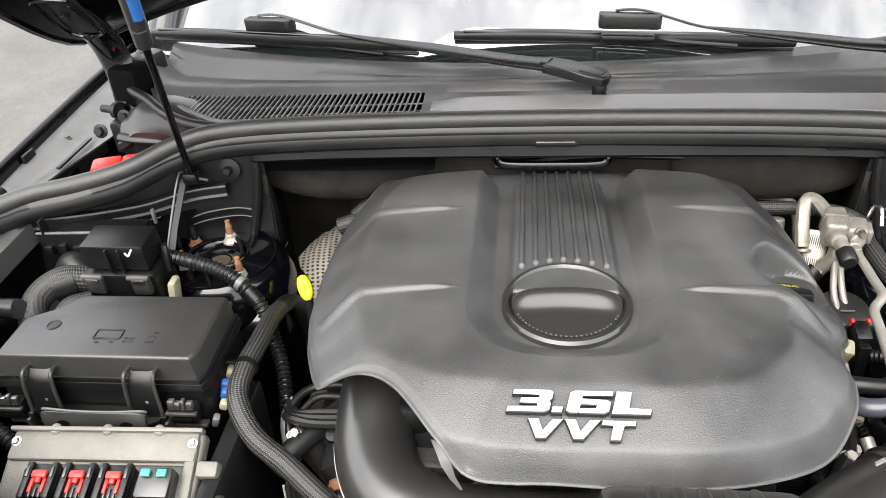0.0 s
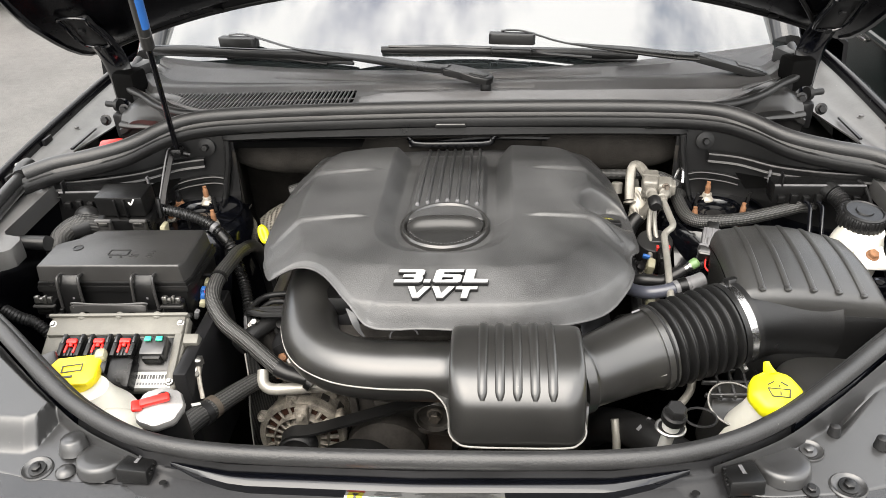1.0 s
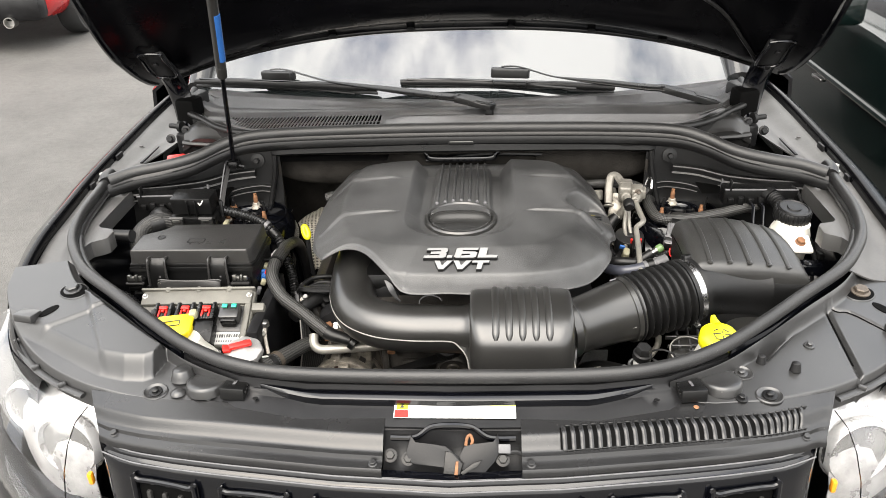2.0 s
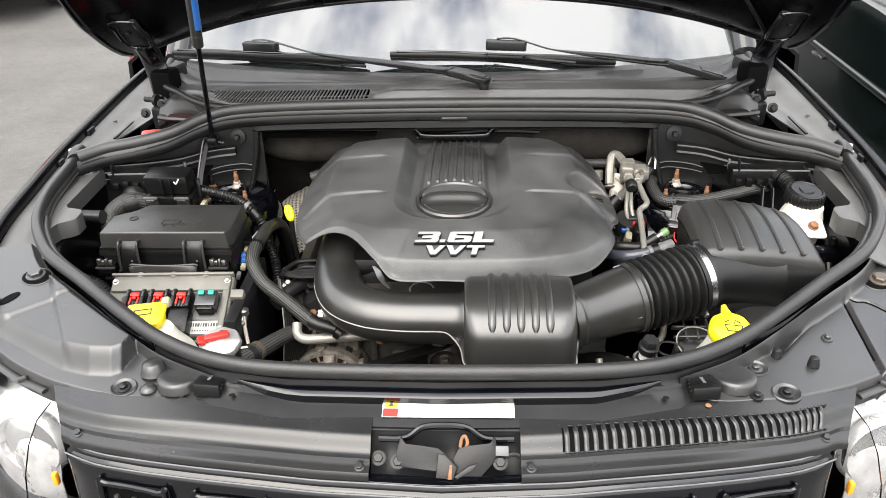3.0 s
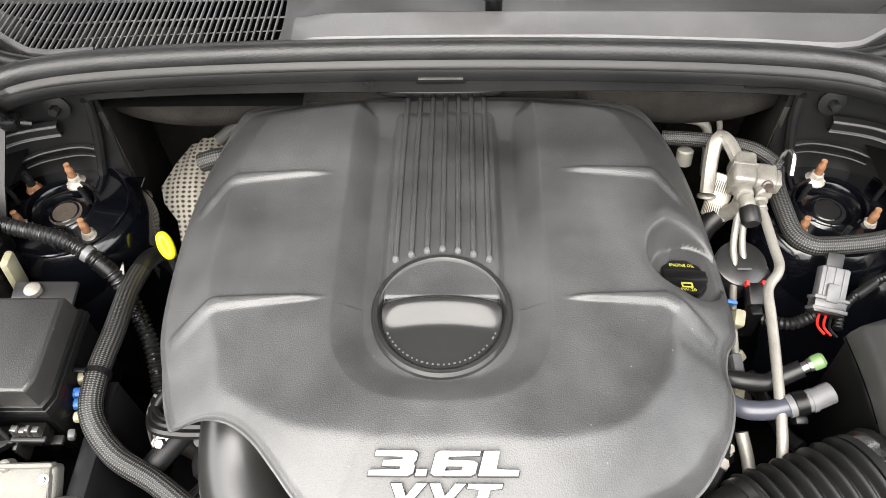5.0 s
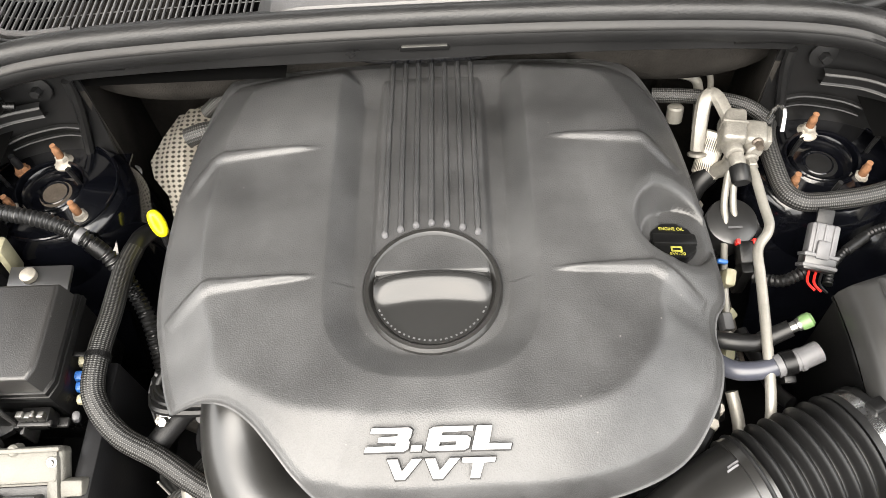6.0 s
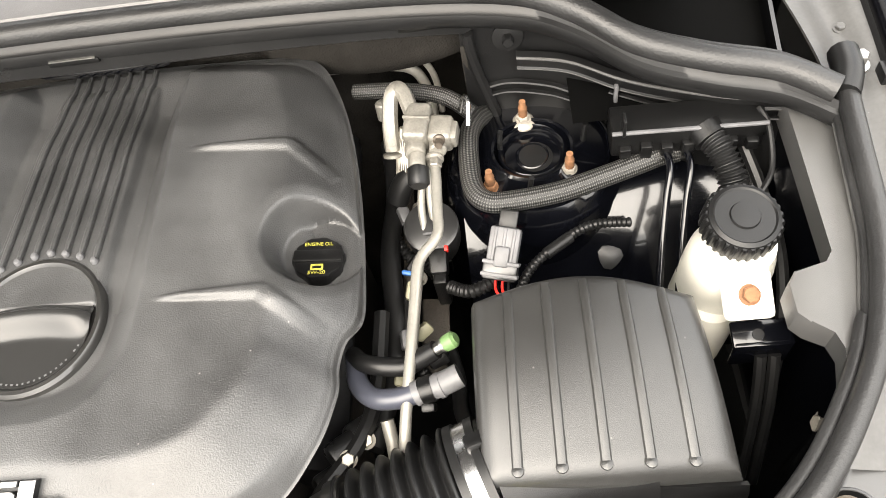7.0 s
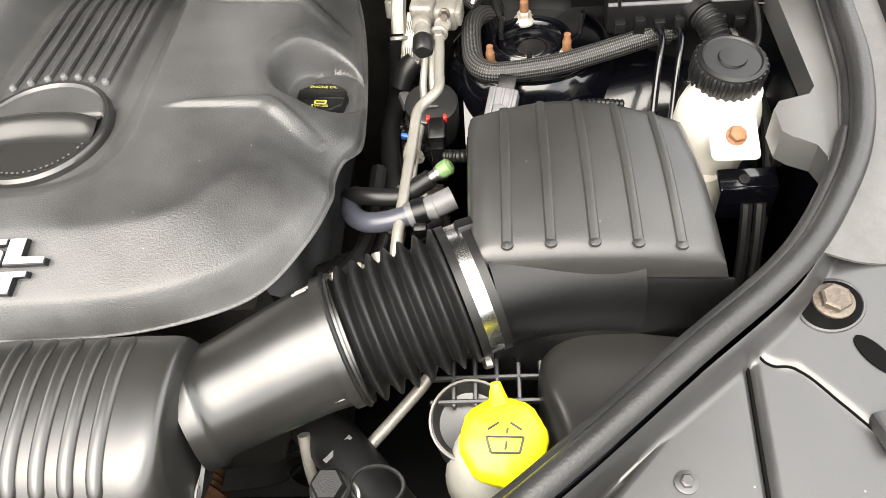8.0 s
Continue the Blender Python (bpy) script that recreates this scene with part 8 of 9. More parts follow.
CM = pose(-0.3225, -0.556, 1.013, 10, 4, 0) @ Matrix.Diagonal((0.87, 0.87, 0.87, 1))
part("disc", lathe([(0.022, -0.02), (0.031, -0.012), (0.0335, -0.004), (0.031, 0.002), (0.026, 0.0035), (0.001, 0.005)], 48, CM, bumps=16, depth=0.0014), TINNED, rc)
part("lever", block((0.040, 0.013, 0.008), CM @ pose(-0.006, 0.004, 0.009, 0, 0, 24), 0.003), RED, rc, "red lever")
part("lever_tip", block((0.014, 0.018, 0.007), CM @ pose(-0.028, -0.006, 0.007, 0, 14, 24), 0.003), RED, rc)
part("neck", lathe([(0.03, -0.09), (0.03, -0.03), (0.026, -0.014)], 28, CM), RUBBER, rc)
part("overflow_nipple", lathe([(0.010, 0), (0.010, 0.012), (0.006, 0.014)], 14, pose(-0.322, -0.543, 1.006)), RUBBER, rc)

# ---------------------------------------------------------------- right side of the bay
ac = thing("refrigerant_block", "bare aluminium refrigerant manifold with pipes", "pipe manifold")
AB = pose(0.352, -0.030, 1.038, 8, 0, -10)
bm = block((0.026, 0.042, 0.036), AB @ pose(-0.008, 0.002, 0.0), 0.005, seg=3)
block((0.026, 0.030, 0.030), AB @ pose(0.016, -0.002, -0.002), 0.006, bm, 3)
block((0.028, 0.004, 0.038), AB @ pose(-0.008, 0.004, 0.0), 0.0015, bm)
lathe([(0.0105, -0.006), (0.0105, 0.012), (0.009, 0.014)], 24, axis(AB @ Vector((-0.008, -0.020, 0.0)), (0, -1, 0.25)), bm)
lathe([(0.0090, -0.006), (0.0090, 0.012), (0.007, 0.014)], 24, axis(AB @ Vector((0.014, -0.014, -0.002)), (0, -1, 0.2)), bm)
part("block", bm, CASTM, ac)
part("port", lathe([(0.0088, 0.0), (0.0088, 0.012), (0.0076, 0.014)], 20, axis((0.342, -0.062, 1.036), (0, -1, 0.0))), CASTM, ac)
part("valve_cap", lathe([(0.0105, 0), (0.0105, 0.016), (0.008, 0.019)], 18, axis((0.343, -0.076, 1.034), (0, -1, -0.2)), bumps=9, depth=0.0006), RUBBER, ac, "black valve cap")
part("riser", tube([(0.312, -0.030, 1.010), (0.313, -0.014, 1.030), (0.317, 0.006, 1.050), (0.324, 0.014, 1.056), (0.331, 0.008, 1.056), (0.337, -0.008, 1.052), (0.342, -0.024, 1.046)], 0.0085, 8, 6, flat=0.85), CASTM, ac)
part("riser_ring", lathe([(0.0085, 0), (0.0110, 0.001), (0.0110, 0.004), (0.0085, 0.005)], 20, axis((0.312, -0.031, 1.008), (0, -0.6, -0.8))), CASTM, ac)
part("mesh_sleeve", tube([(0.335, -0.012, 1.02), (0.328, -0.028, 1.0), (0.324, -0.04, 0.98)], 0.014, 16, 6), FOIL, ac, "perforated bright sleeve")
part("lower_pipe", tube([(0.348, -0.044, 1.025), (0.343, -0.052, 1.008), (0.334, -0.047, 0.992)], 0.0095, 14, 6), CASTM, ac)
part("end_ring", lathe([(0.009, 0), (0.0125, 0.001), (0.0125, 0.010), (0.009, 0.012)], 24, axis((0.332, -0.042, 0.985), (-0.7, -0.5, 0.8))), CASTM, ac, "pale sealing ring")
part("rubber_sleeve", tube([(0.328, -0.045, 0.985), (0.316, -0.052, 0.975), (0.308, -0.06, 0.96)], 0.013, 14), RUBBER, ac)
part("side_lug", block((0.008, 0.022, 0.020), AB @ pose(0.030, -0.004, 0.0), 0.003), CASTM, ac)
part("wire_hook", tube([(0.388, -0.012, 1.040), (0.394, -0.010, 1.058), (0.398, -0.020, 1.060), (0.396, -0.036, 1.045)], 0.0025, 8), BAND, ac)
hexbolt((0.359, -0.060, 1.029), (0, -1, 0.05), 0.0075, 0.014, CASTM, ac, 1.3)
hexbolt((0.366, -0.050, 1.045), (0, -1, 0.3), 0.0045, 0.012, DIRTY_ALU, ac, 1.4)
part("liquid_pipe", tube([(0.358, -0.056, 1.028), (0.360, -0.085, 1.029), (0.3605, -0.125, 1.0285), (0.361, -0.146, 1.028), (0.356, -0.159, 1.028), (0.346, -0.171, 1.027), (0.3405, -0.184, 1.027), (0.338, -0.21, 1.025), (0.332, -0.27, 1.017), (0.325, -0.335, 1.004), (0.322, -0.37, 0.975)], 0.0053, 14, 6), PIPE, ac)
part("second_pipe", tube([(0.345, -0.05, 1.015), (0.338, -0.085, 0.985), (0.338, -0.11, 0.97), (0.330, -0.16, 0.955), (0.32, -0.25, 0.94)], 0.0042, 12, 6), PIPE, ac)
part("third_pipe", tube([(0.350, -0.055, 1.01), (0.348, -0.085, 0.985), (0.352, -0.105, 0.968), (0.366, -0.12, 0.955)], 0.004, 12, 6), PIPE, ac)
part("wall_pipe", tube([(0.235, 0.088, 1.020), (0.275, 0.089, 1.017), (0.315, 0.089, 1.013), (0.333, 0.089, 1.004), (0.341, 0.089, 0.988), (0.346, 0.086, 0.965), (0.348, 0.07, 0.93)], 0.0060, 12, 8), PIPE, ac)
part("wall_pipe", tube([(0.235, 0.088, 1.036), (0.265, 0.089, 1.034), (0.325, 0.089, 1.025), (0.343, 0.089, 1.019), (0.352, 0.089, 1.005), (0.357, 0.088, 0.98), (0.358, 0.08, 0.94)], 0.0038, 12, 8), PIPE, ac)
part("fitting", lathe([(0.010, 0), (0.010, 0.018), (0.008, 0.02)], 16, axis((0.30, 0.035, 0.99), (0, 0.3, 1))), PIPE, ac)
part("lower_tube", tube([(0.302, -0.31, 0.97), (0.307, -0.34, 0.955), (0.305, -0.375, 0.94)], 0.0065, 12), PIPE, ac)

vm = thing("vacuum_motor", "black round actuator with a red-clipped plug", "actuator")
part("drum", lathe([(0.020, -0.05), (0.0235, -0.03), (0.0245, 0.0), (0.024, 0.003), (0.021, 0.0045), (0.001, 0.0055)], 36, pose(0.346, -0.105, 0.970, 10, 0, 0) @ Matrix.Diagonal((1.2, 1.2, 1, 1))), SHROUD, vm)
part("print_bar", block((0.016, 0.0025, 0.0005), pose(0.346, -0.117, 0.9775, 10), 0), GREY, vm, smooth=False)
part("plug", block((0.018, 0.026, 0.022), pose(0.353, -0.146, 0.966, 18), 0.003), PLASTIC, vm)
for d in (-0.009, 0.009):
    part("red_clip", block((0.004, 0.006, 0.010), pose(0.353 + d, -0.137, 0.977, 18, 0, 0), 0.001), RED, vm, "red clip")
part("stem", block((0.014, 0.02, 0.05), pose(0.353, -0.160, 0.940), 0.003), PLASTIC, vm)

cp = thing("cream_plug", "cream and blue plug beside the engine cover", "plug")
part("plug", block((0.013, 0.020, 0.024), pose(0.326, -0.178, 0.968, 20, 10, -10), 0.004), CREAM, cp)
part("plug_band", block((0.012, 0.005, 0.009), pose(0.322, -0.161, 0.976, 20, 10, -10), 0.002), BLUE, cp)
part("lead", tube([(0.320, -0.178, 0.955), (0.318, -0.20, 0.94), (0.312, -0.23, 0.93)], 0.006, 8), RUBBER, cp)
gp = thing("grey_plug", "grey multi-pin plug on a black bracket with red wires", "plug")
GM = pose(0.421, -0.158, 1.002, 30, 4, -14)
part("shell", block((0.030, 0.042, 0.018), GM, 0.003), GREY, gp)
part("latch", block((0.014, 0.020, 0.006), GM @ pose(0, -0.008, 0.010), 0.002), GREY, gp)
part("collar", block((0.034, 0.018, 0.022), GM @ pose(0, -0.022, 0), 0.003), SHROUD, gp)
part("bracket", block((0.018, 0.020, 0.004), GM @ pose(0, 0.028, -0.002), 0.0015), PLASTIC, gp)
for d in (-0.009, 0.0, 0.009):
    part("shell_rib", block((0.003, 0.036, 0.003), GM @ pose(d, 0.002, 0.009), 0.001), GREY, gp)
for y in (-0.014, -0.026):
    part("collar_step", block((0.036, 0.004, 0.024), GM @ pose(0, y, 0), 0.001), GREY, gp)
for d, mt in ((-0.004, RED), (0.003, RED), (0.009, INNER)):
    part("wire", tube([GM @ Vector((d, -0.028, -0.004)), GM @ Vector((d + 0.002, -0.042, -0.010)), GM @ Vector((d + 0.012, -0.05, -0.012))], 0.0015, 6), mt, gp)
part("lead", corrugated([(0.432, -0.19, 0.968), (0.445, -0.165, 0.97), (0.475, -0.140, 0.972), (0.51, -0.122, 0.972), (0.55, -0.118, 0.965)], 0.0048, 0.005, 0.0006, 30), RUBBER, gp)
part("tape", tube([(0.462, -0.150, 0.971), (0.488, -0.133, 0.972)], 0.0062, 12, 3), RUBBER, gp)
part("lead", corrugated([(0.41, -0.175, 0.972), (0.385, -0.182, 0.965), (0.362, -0.168, 0.952)], 0.0065, 0.005, 0.0008, 24), RUBBER, gp)
part("drain_plug", lathe([(0.011, 0), (0.011, 0.006), (0.005, 0.008)], 12, axis((0.525, -0.15, 0.955), (0, -0.7, 1)), bumps=6, depth=0.002), RUBBER, gp)

sv = thing("service_valve", "black service valve with a pale green cap", "valve")
VD = Vector((0.8, 0.2, 0.45)).normalized()
V0 = Vector((0.330, -0.272, 1.006))
part("body", tube([V0, V0 + VD * 0.022, V0 + VD * 0.030], lambda f, d: 0.0095 - 0.001 * f, 14, 4), RUBBER, sv)
part("thread", lathe([(0.0055, 0.03), (0.0055, 0.036), (0.0065, 0.037), (0.0065, 0.040), (0.005, 0.041)], 14, axis(V0, VD)), STEEL, sv)
part("green_cap", lathe([(0.0072, 0.040), (0.0078, 0.044), (0.0076, 0.050), (0.005, 0.0525)], 20, axis(V0, VD)), GREEN, sv, "pale green cap")
part("line", tube([V0, (0.321, -0.2735, 1.005), (0.300, -0.271, 1.005), (0.284, -0.264, 1.0), (0.272, -0.25, 0.985)], 0.0088, 12), RUBBER, sv)
hh = thing("heater_hose", "short dark hose with a steel clamp and grey sleeve", "hose", "looms and hoses")
part("hose", tube([(0.274, -0.255, 0.985), (0.280, -0.282, 0.995), (0.296, -0.300, 1.003), (0.318, -0.304, 1.008), (0.338, -0.301, 1.012)], 0.0095, 16, 8), HOSEB, hh)
part("sleeve", tube([(0.345, -0.300, 1.013), (0.362, -0.296, 1.017), (0.376, -0.291, 1.020)], 0.0108, 18, 4), GREY, hh)
part("clamp", tube([(0.341, -0.3005, 1.0125), (0.352, -0.2985, 1.0145)], 0.0122, 18, 2), PLASTIC, hh)
part("clamp_edge", tube([(0.335, -0.302, 1.011), (0.341, -0.3005, 1.0125)], 0.0112, 18, 2), GREY, hh)
part("clamp_edge", tube([(0.356, -0.298, 1.0155), (0.360, -0.297, 1.0165)], 0.0116, 18, 2), GREY, hh)
part("clamp_tab", block((0.012, 0.008, 0.02), pose(0.346, -0.312, 1.002, 20), 0.002), PLASTIC, hh)

rl = thing("braided_loom", "thick black braided wiring loom round the strut tower", "wiring loom", "looms and hoses")
pts = [(0.416, 0.030, 0.985), (0.402, 0.006, 1.002), (0.3935, -0.022, 1.010), (0.3925, -0.062, 1.012), (0.3960, -0.092, 1.011), (0.408, -0.107, 1.011), (0.428, -0.110, 1.011), (0.478, -0.106, 1.013), (0.520, -0.096, 1.016), (0.556, -0.087, 1.020), (0.580, -0.080, 1.022), (0.597, -0.076, 1.020)]
part("sleeve", tube(pts, 0.0108, 16, 8), BRAID, rl)
for o in (-0.0055, 0.0, 0.0055):
    part("cable", tube([(0.560, -0.085 + o, 1.022), (0.582, -0.079 + o, 1.027), (0.604, -0.074 + o, 1.020)], 0.0048, 10, 6), BRAID2, rl)
ck = thing("corrugated_elbow", "black corrugated elbow under the cable channel", "conduit", "looms and hoses")
part("elbow", corrugated([(0.622, -0.082, 1.048), (0.630, -0.098, 1.044), (0.638, -0.120, 1.030), (0.642, -0.145, 1.005), (0.644, -0.165, 0.97)], 0.0125, 0.0052, 0.0016, 50, 18), RUBBER, ck)
part("collar", tube([(0.618, -0.074, 1.050), (0.624, -0.086, 1.047)], 0.017, 18, 2), PLASTIC, ck)
for d in (0.0, 0.019):
    bl = thing("brake_line", "thin black coated line curving down from the cable channel", "pipe", "looms and hoses")
    part("line", tube([(0.583 + d, -0.086, 1.034), (0.584 + d, -0.105, 1.034), (0.578 + d, -0.13, 1.018), (0.570 + d, -0.17, 0.985), (0.562 + d, -0.22, 0.94), (0.556 + d, -0.26, 0.9)], 0.0036, 10, 6), PAINT, bl)
wr = thing("loose_wire", "thin black wire looping over the bay's corner", "wire", "looms and hoses")
part("wire", tube([(0.668, -0.066, 1.062), (0.674, -0.085, 1.056), (0.672, -0.12, 1.040), (0.658, -0.142, 1.03), (0.648, -0.15, 1.02)], 0.0028, 8), RUBBER, wr)
part("wire", tube([(0.655, -0.07, 1.03), (0.672, -0.12, 1.0), (0.676, -0.18, 0.99), (0.668, -0.24, 0.97), (0.65, -0.30, 0.93)], 0.006, 8), RUBBER, wr)

# wiring and fittings beside the engine
el = thing("engine_harness", "dusty taped harness with plugs along the cylinder head", "harness", "looms and hoses")
part("trunk", tube([(0.296, 0.03, 0.95), (0.302, -0.04, 0.942), (0.298, -0.12, 0.948), (0.304, -0.20, 0.942), (0.300, -0.27, 0.945), (0.285, -0.33, 0.95)], 0.011, 12, 6), RUBBER, el)
part("branch", corrugated([(0.304, -0.10, 0.945), (0.318, -0.12, 0.935), (0.335, -0.125, 0.925), (0.352, -0.15, 0.91)], 0.006, 0.005, 0.0008, 24), RUBBER, el)
part("branch", corrugated([(0.300, -0.20, 0.945), (0.315, -0.215, 0.94), (0.325, -0.24, 0.925), (0.34, -0.26, 0.90)], 0.006, 0.005, 0.0008, 24), RUBBER, el)
for k, (x, y, z, mt) in enumerate(((0.314, -0.075, 0.952, GREY), (0.318, -0.225, 0.955, GREY), (0.312, -0.262, 0.953, CREAM), (0.322, -0.128, 0.935, MATTE), (0.330, -0.205, 0.93, CREAM), (0.345, -0.235, 0.925, MATTE))):
    part("plug", block((0.013, 0.020, 0.014), pose(x, y, z, 15, 10 + 7 * k, 25 - 17 * k), 0.003), mt, el)
fl = thing("fuel_rail", "dull metal fuel rail beside the engine cover", "pipe", "looms and hoses")
part("rail", tube([(0.312, -0.02, 0.925), (0.315, -0.10, 0.922), (0.314, -0.20, 0.92), (0.308, -0.28, 0.922)], 0.0075, 12, 5), ENGM, fl)
for y in (-0.05, -0.14, -0.23):
    hexbolt((0.326, y, 0.925), (0.4, -0.2, 1), 0.006, 0.008, ZINC, fl, 1.4)
part("bracket", block((0.03, 0.10, 0.012), pose(0.338, -0.20, 0.89, 0, 14, 0), 0.003), ENGM, fl)
part("hose", tube([(0.352, -0.21, 0.90), (0.362, -0.25, 0.905), (0.366, -0.29, 0.92), (0.375, -0.31, 0.93)], 0.008, 12), RUBBER, fl)

# fluid reservoir
fr = thing("fluid_reservoir", "milky reservoir with a black knurled cap and rusty bolt", "reservoir")
RC = pose(0.6230, -0.183, 1.018, 6, 4, 0)
part("body", lathe([(0.030, -0.16), (0.036, -0.10), (0.0385, -0.02), (0.0385, 0.0), (0.036, 0.012), (0.031, 0.026), (0.030, 0.034)], 40, RC @ Matrix.Translation((0, -0.014, 0))), WHITE, fr)
cap3 = part("cap", lathe([(0.031, 0.030), (0.0318, 0.034), (0.0318, 0.050), (0.030, 0.053)], 168, RC, bumps=56, depth=0.0018), RUBBER, fr, "black knurled cap")
part("cap_top", lathe([(0.0312, 0.050), (0.0300, 0.0545), (0.0265, 0.0560), (0.0250, 0.0545), (0.013, 0.0545), (0.012, 0.0565), (0.001, 0.057)], 48, RC), RUBBER, cap3)
TM = pose(0.6270, -0.235, 1.024, 24, 4, 2)
tab = part("mount_tab", block((0.044, 0.050, 0.010), TM, 0.005), WHITE2, fr, "white mounting tab")
hexbolt(TM @ Vector((0.0, -0.004, 0.005)), TM.to_3x3() @ Vector((0, 0, 1)), 0.0075, 0.008, RUST, tab, 1.25, "bolt", "rusty bolt")
part("lower_body", lathe([(0.022, -0.10), (0.026, -0.02), (0.022, 0.0), (0.001, 0.004)], 28, pose(0.612, -0.215, 0.965)), WHITE, fr)
bk = part("bracket", block((0.052, 0.024, 0.006), pose(0.640, -0.262, 0.992, 10), 0.002), PAINT, fr)
part("bracket_side", block((0.05, 0.005, 0.04), pose(0.640, -0.272, 0.974), 0.002), PAINT, fr)
part("bracket_hole", lathe([(0.005, 0), (0.005, 0.001), (0.001, 0.001)], 14, axis((0.636, -0.264, 0.9955), (0, -0.2, 1))), INNER, fr)
part("wire_clip", block((0.010, 0.014, 0.014), pose(0.668, -0.243, 1.0), 0.003), PLASTIC, fr)
for d in (0, 0.012):
    part("hose", tube([(0.640 + d, -0.275, 0.975), (0.636 + d, -0.31, 0.93), (0.622 + d, -0.36, 0.87)], 0.0055, 8), RUBBER, fr)
sb = thing("apron_bolt", "dull bolt on the inner fender", "bolt")
hexbolt((0.684, -0.335, 0.955), (-1, 0, 0.4), 0.008, 0.010, ZINC, sb, 1.6)

# washer filler at the front right
wf = thing("washer_filler", "milky filler neck with a round yellow washer cap", "filler neck")
WM = pose(0.4125, -0.513, 1.002, 14, 6, 0)
part("neck", lathe([(0.040, -0.16), (0.036, -0.08), (0.028, -0.045), (0.024, -0.006), (0.026, -0.004)], 32, WM), WHITE, wf)
cap2 = part("cap", lathe([(0.027, -0.012), (0.0305, -0.008), (0.031, 0.004), (0.029, 0.009), (0.024, 0.012), (0.001, 0.0135)], 48, WM, bumps=16, depth=0.001), LIME, wf, "round yellow cap")
part("cap_tab", tube([WM @ Vector(p) for p in ((-0.003, 0.024, 0.007), (-0.005, 0.033, 0.009), (-0.006, 0.040, 0.012))], lambda f, d: 0.0085 - 0.005 * f, 10, 4), LIME, cap2)
bm = bmesh.new()
for a, b in (((-0.013, 0.001), (0.013, 0.001)), ((0.013, 0.001), (0.010, -0.010)), ((0.010, -0.010), (-0.010, -0.010)), ((-0.010, -0.010), (-0.013, 0.001)), ((0.0, -0.008), (0.001, -0.002)), ((0.001, 0.003), (0.002, 0.007)), ((-0.012, 0.006), (-0.004, 0.011)), ((0.004, 0.011), (0.012, 0.006))):
    tube([WM @ Vector((a[0], a[1], 0.0132)), WM @ Vector((b[0], b[1], 0.0132))], 0.0009, 6, 2, bm)
part("wash_symbol", bm, INK, cap2)
fc = thing("filler_cup", "black cup-shaped filler opening", "filler")
part("cup", lathe([(0.030, -0.08), (0.033, -0.01), (0.034, 0.0), (0.0315, 0.001), (0.030, -0.004), (0.026, -0.012), (0.001, -0.016)], 36, pose(0.386, -0.468, 0.945, 14, 4, 0)), SATIN, fc)
FM = pose(0.386, -0.468, 0.945, 14, 4, 0)
part("cup_rim", tube([FM @ Vector((0.0335 * math.cos(a), 0.0335 * math.sin(a), 0.001)) for a in np.linspace(0, 2 * math.pi, 36, endpoint=False)], 0.0011, 6, raw=True, closed=True), SEAM, fc, "pale rim")
lg = thing("lattice_bracket", "black plastic lattice bracket under the bellows", "bracket")
bm = bmesh.new()
for k in range(5):
    block((0.004, 0.05, 0.008), pose(0.372 + k * 0.018, -0.432, 0.950, 14), 0.001, bm, 1)
for k in range(3):
    block((0.10, 0.004, 0.008), pose(0.402, -0.452 + k * 0.020, 0.946 + k * 0.004, 14), 0.001, bm, 1)
part("lattice", bm, SHROUD, lg)
rn = thing("hose_nipple", "grey capped fitting with a retaining ring", "fitting")
NM = pose(0.288, -0.540, 0.974, 8, 4, 0)
part("flange", lathe([(0.0185, 0.0), (0.0185, 0.002), (0.0165, 0.003), (0.0150, 0.0025), (0.0145, 0.001)], 32, NM @ Matrix.Diagonal((1, 0.8, 1, 1))), STEEL, rn)
part("flange_floor", lathe([(0.0150, 0.0), (0.0150, 0.0012), (0.001, 0.0014)], 28, NM @ Matrix.Diagonal((1, 0.8, 1, 1))), RUBBER, rn)
part("stem", lathe([(0.0078, -0.05), (0.0078, 0.0), (0.0105, 0.002), (0.0105, 0.016), (0.009, 0.018)], 20, NM), PALE, rn)
nut = lathe([(0.0125, 0.014), (0.0145, 0.017), (0.0145, 0.026), (0.0125, 0.028)], 24, NM)
lathe([(0.0125, 0.027), (0.0125, 0.036), (0.0105, 0.039), (0.001, 0.039)], 6, NM, nut)
part("nut", nut, MATTE, rn, "grey hexagonal cap")
part("ring", tube([NM @ Vector((0.013 + 0.019 - 0.019 * math.cos(a), 0.014 * math.sin(a) + 0.004, 0.018)) for a in np.linspace(0, 2 * math.pi, 15)[:-1]], 0.0016, 6, 3, closed=True), MATTE, rn)
rh = thing("radiator_hose", "thick black radiator hose behind the front member", "hose", "looms and hoses")
part("hose", tube([(0.355, -0.57, 0.90), (0.315, -0.525, 0.905), (0.27, -0.47, 0.895), (0.235, -0.43, 0.87), (0.22, -0.40, 0.83)], 0.024, 20, 8), RUBBER, rh)
part("print_bar", block((0.03, 0.004, 0.0006), Matrix.Translation((0.272, -0.478, 0.9195)) @ pose(0, 0, 0, 8, 0, 48), 0), GREY, rh, smooth=False)
part("teal_clip", block((0.024, 0.012, 0.010), pose(0.262, -0.535, 0.852), 0.002), TEAL, rh, "teal clip")
p8 = thing("steel_pipe", "thin bare metal pipe under the bellows", "pipe", "looms and hoses")
part("pipe", tube([(0.352, -0.392, 0.925), (0.345, -0.410, 0.912), (0.315, -0.442, 0.900), (0.288, -0.472, 0.892), (0.285, -0.482, 0.876)], 0.0056, 10, 6), PIPE, p8)
p9 = thing("steel_pipe", "thin bare metal pipe under the bellows", "pipe", "looms and hoses")
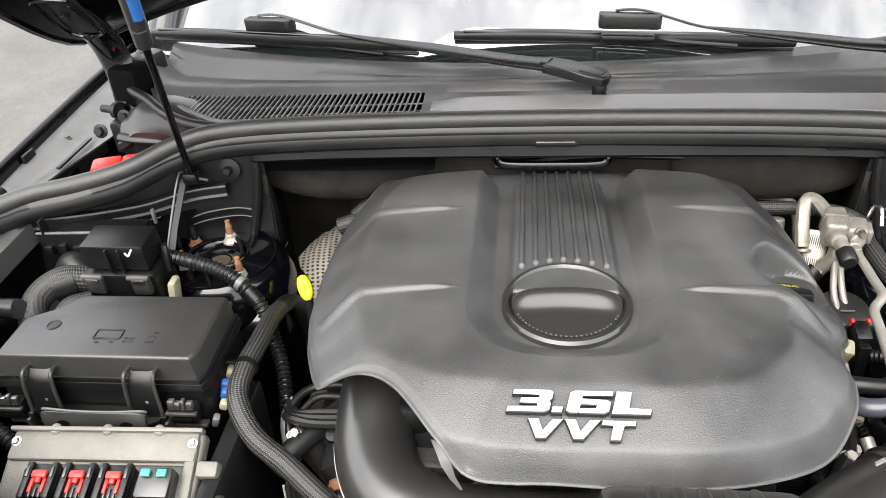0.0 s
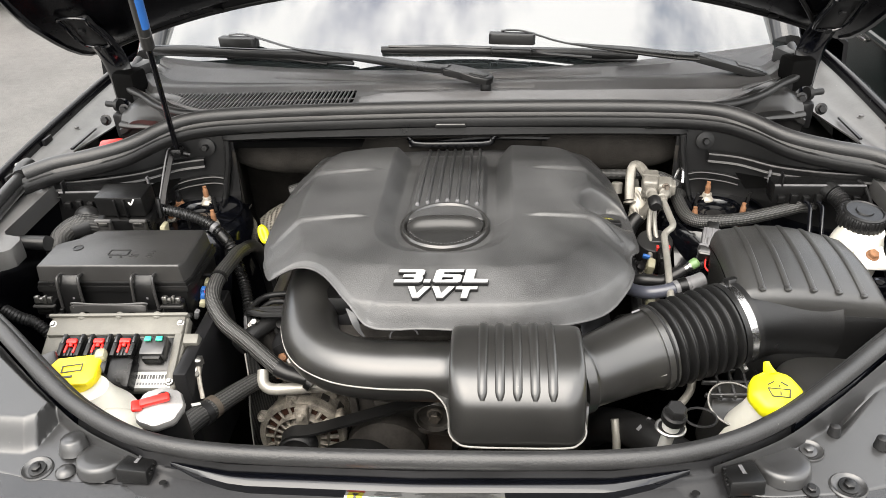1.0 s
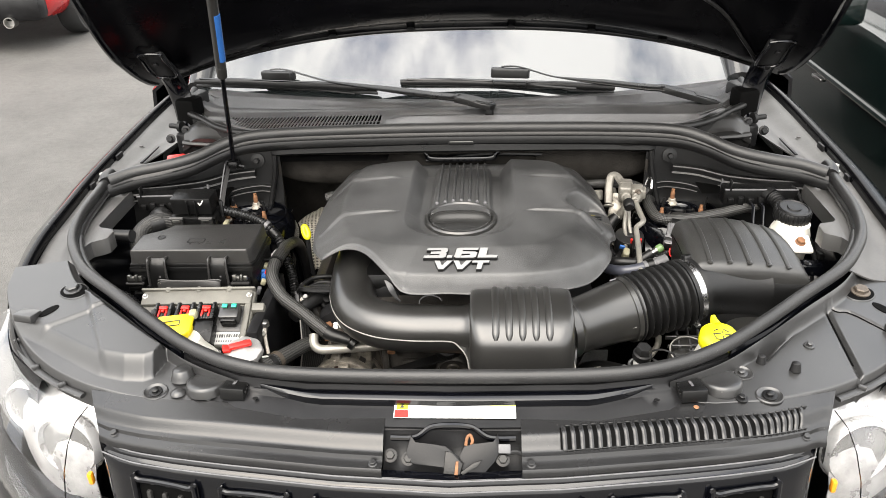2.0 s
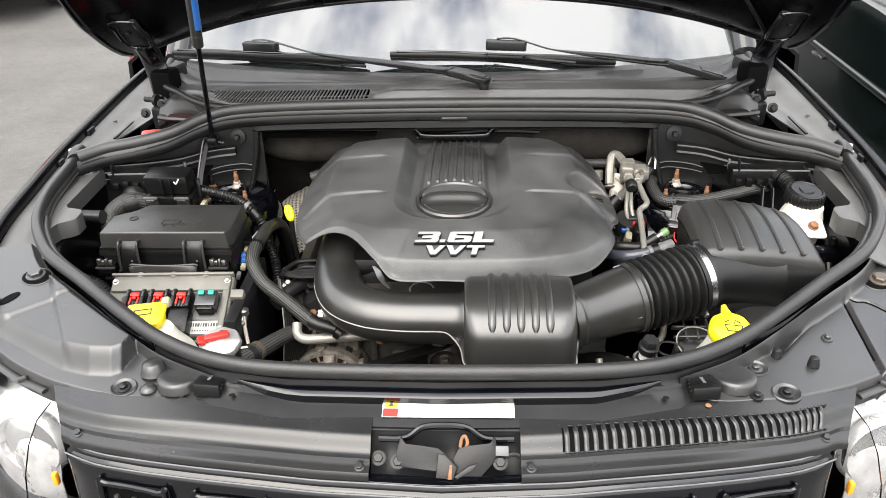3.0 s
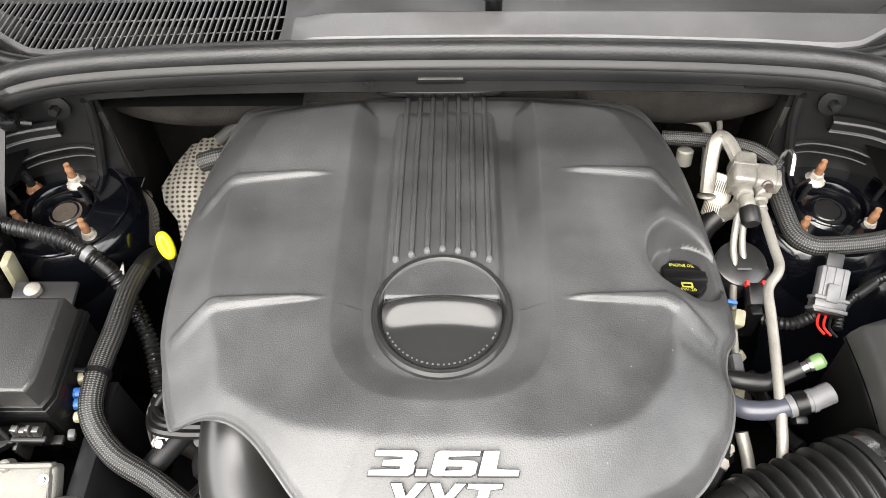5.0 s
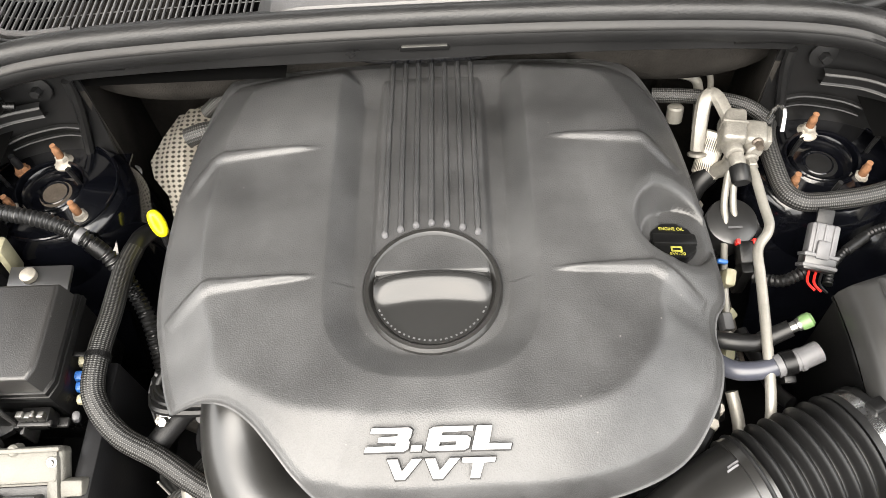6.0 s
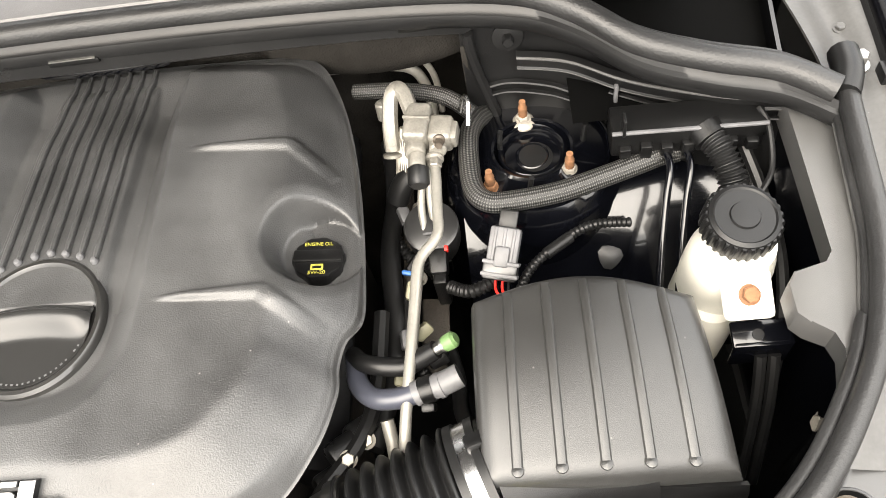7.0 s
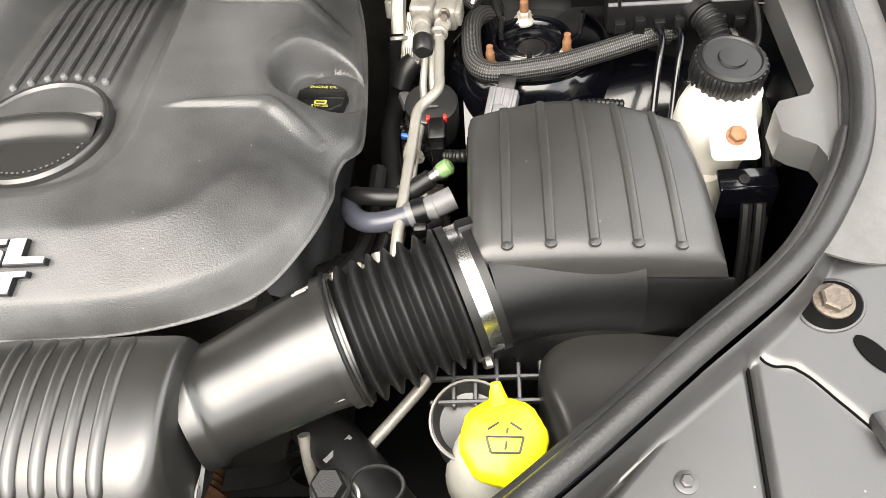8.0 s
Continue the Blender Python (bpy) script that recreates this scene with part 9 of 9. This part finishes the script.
part("pipe", tube([(0.238, -0.46, 0.91), (0.24, -0.48, 0.88), (0.24, -0.49, 0.82)], 0.0056, 10, 6), PIPE, p9)
part("spring", corrugated([(0.245, -0.52, 0.87), (0.242, -0.515, 0.84), (0.24, -0.51, 0.80)], 0.009, 0.005, 0.0015, 30), DIRTY_ALU, p9)

# ---------------------------------------------------------------- parked cars
def parked_car(name, label, paint, m):
    """A plain parked car, nose along +y of m."""
    c = thing(name, label, "car")
    c.matrix_world = m
    half = [(-2.2, 0.80, 0.42, 0.95), (-2.05, 0.88, 0.30, 1.02), (-1.4, 0.92, 0.26, 1.06), (-0.4, 0.93, 0.25, 1.02), (0.7, 0.93, 0.25, 0.99), (1.5, 0.91, 0.27, 0.90), (2.05, 0.84, 0.32, 0.78), (2.25, 0.70, 0.42, 0.66)]
    rows = []
    for y, w, z0, z1 in half:
        rows.append([(-w * 0.9, y, z0), (-w, y, z0 + 0.12), (-w * 1.01, y, (z0 + z1) / 2), (-w * 0.99, y, z1 - 0.1), (-w * 0.93, y, z1 - 0.02), (-w * 0.5, y, z1 + 0.02), (0, y, z1 + 0.03), (w * 0.5, y, z1 + 0.02), (w * 0.93, y, z1 - 0.02), (w * 0.99, y, z1 - 0.1), (w * 1.01, y, (z0 + z1) / 2), (w, y, z0 + 0.12), (w * 0.9, y, z0)])
    bm = bmesh.new()
    fine = [cr(r, 3) for r in rows]
    cols = [cr([r[i] for r in fine], 4) for i in range(len(fine[0]))]
    sheet(cols, 0.0, bm)
    n = len(cols[0])
    for end in (0, n - 1):
        vs_ = [bm.verts.new(cc[end]) for cc in cols]
        bm.faces.new(vs_)
    bmesh.ops.remove_doubles(bm, verts=bm.verts, dist=0.0005)
    part("body", bm, paint, c)
    cab = [(-1.75, 0.70, 1.02, 1.03), (-1.45, 0.70, 1.02, 1.32), (-1.0, 0.70, 1.02, 1.46), (-0.2, 0.71, 1.0, 1.48), (0.35, 0.71, 0.99, 1.40), (1.05, 0.70, 0.95, 1.0)]
    rows = [[(-w * 1.18, y, z0 - 0.05), (-w * 1.05, y, lerp(z0, z1, 0.5)), (-w * 0.92, y, z1 - 0.03), (-w * 0.5, y, z1), (w * 0.5, y, z1), (w * 0.92, y, z1 - 0.03), (w * 1.05, y, lerp(z0, z1, 0.5)), (w * 1.18, y, z0 - 0.05)] for y, w, z0, z1 in cab]
    part("cabin_glass", sheet(rows), PAINT, c, "dark glass")
    part("roof", sheet([[(x * w, y, z1 + 0.008) for x in (-0.93, -0.5, 0.5, 0.93)] for y, w, z0, z1 in cab[2:5]], 0.02), paint, c)
    for sx in (-1, 1):
        part("mirror", block((0.17, 0.09, 0.13), pose(sx * 1.02, 0.62, 1.04), 0.03), paint, c)
        part("handle", block((0.02, 0.10, 0.014), pose(sx * 0.945, 0.35, 0.68), 0.005), STEEL, c)
        part("body_crease", tube([(sx * 0.94, y, z) for y, z in ((-1.6, 0.74), (0.0, 0.72), (1.4, 0.68))], 0.014, 8, 6), paint, c)
        part("sill_trim", block((0.02, 2.3, 0.05), pose(sx * 0.935, 0.0, 0.40), 0.008), PLASTIC, c)
        for y in (-1.35, 1.35):
            wh = part("wheel", lathe([(0.24, -0.1), (0.31, -0.1), (0.33, -0.07), (0.33, 0.07), (0.31, 0.1), (0.24, 0.1)], 36, axis((sx * 0.83, y, 0.33), (sx, 0, 0))), TYRE, c)
            part("rim", lathe([(0.24, 0.06), (0.22, 0.09), (0.20, 0.06), (0.06, 0.07), (0.05, 0.09), (0.001, 0.09)], 30, axis((sx * 0.83, y, 0.33), (sx, 0, 0))), ALU, wh)
    part("bumper", block((1.7, 0.22, 0.26), pose(0, -2.18, 0.42), 0.07), INNER, c)
    for x in (-0.55, 0.55):
        part("exhaust_tip", lathe([(0.045, -0.06), (0.05, 0.06), (0.042, 0.06), (0.040, -0.02), (0.001, -0.02)], 24, axis((x, -2.28, 0.30), (0, -1, 0.05))), STEEL, c, "bright exhaust tip")
        part("tail_lamp", block((0.3, 0.08, 0.14), pose(x * 1.15, -2.16, 0.86), 0.03), RED, c)
    return c


parked_car("parked_car", "dark green parked car with glossy paint", GREENPAINT, pose(2.52, 2.35, 0, 0, 0, 180))
parked_car("parked_car", "red parked car with a bright exhaust tip", REDPAINT, pose(-5.22, 7.76, 0, 0, 0, 8))
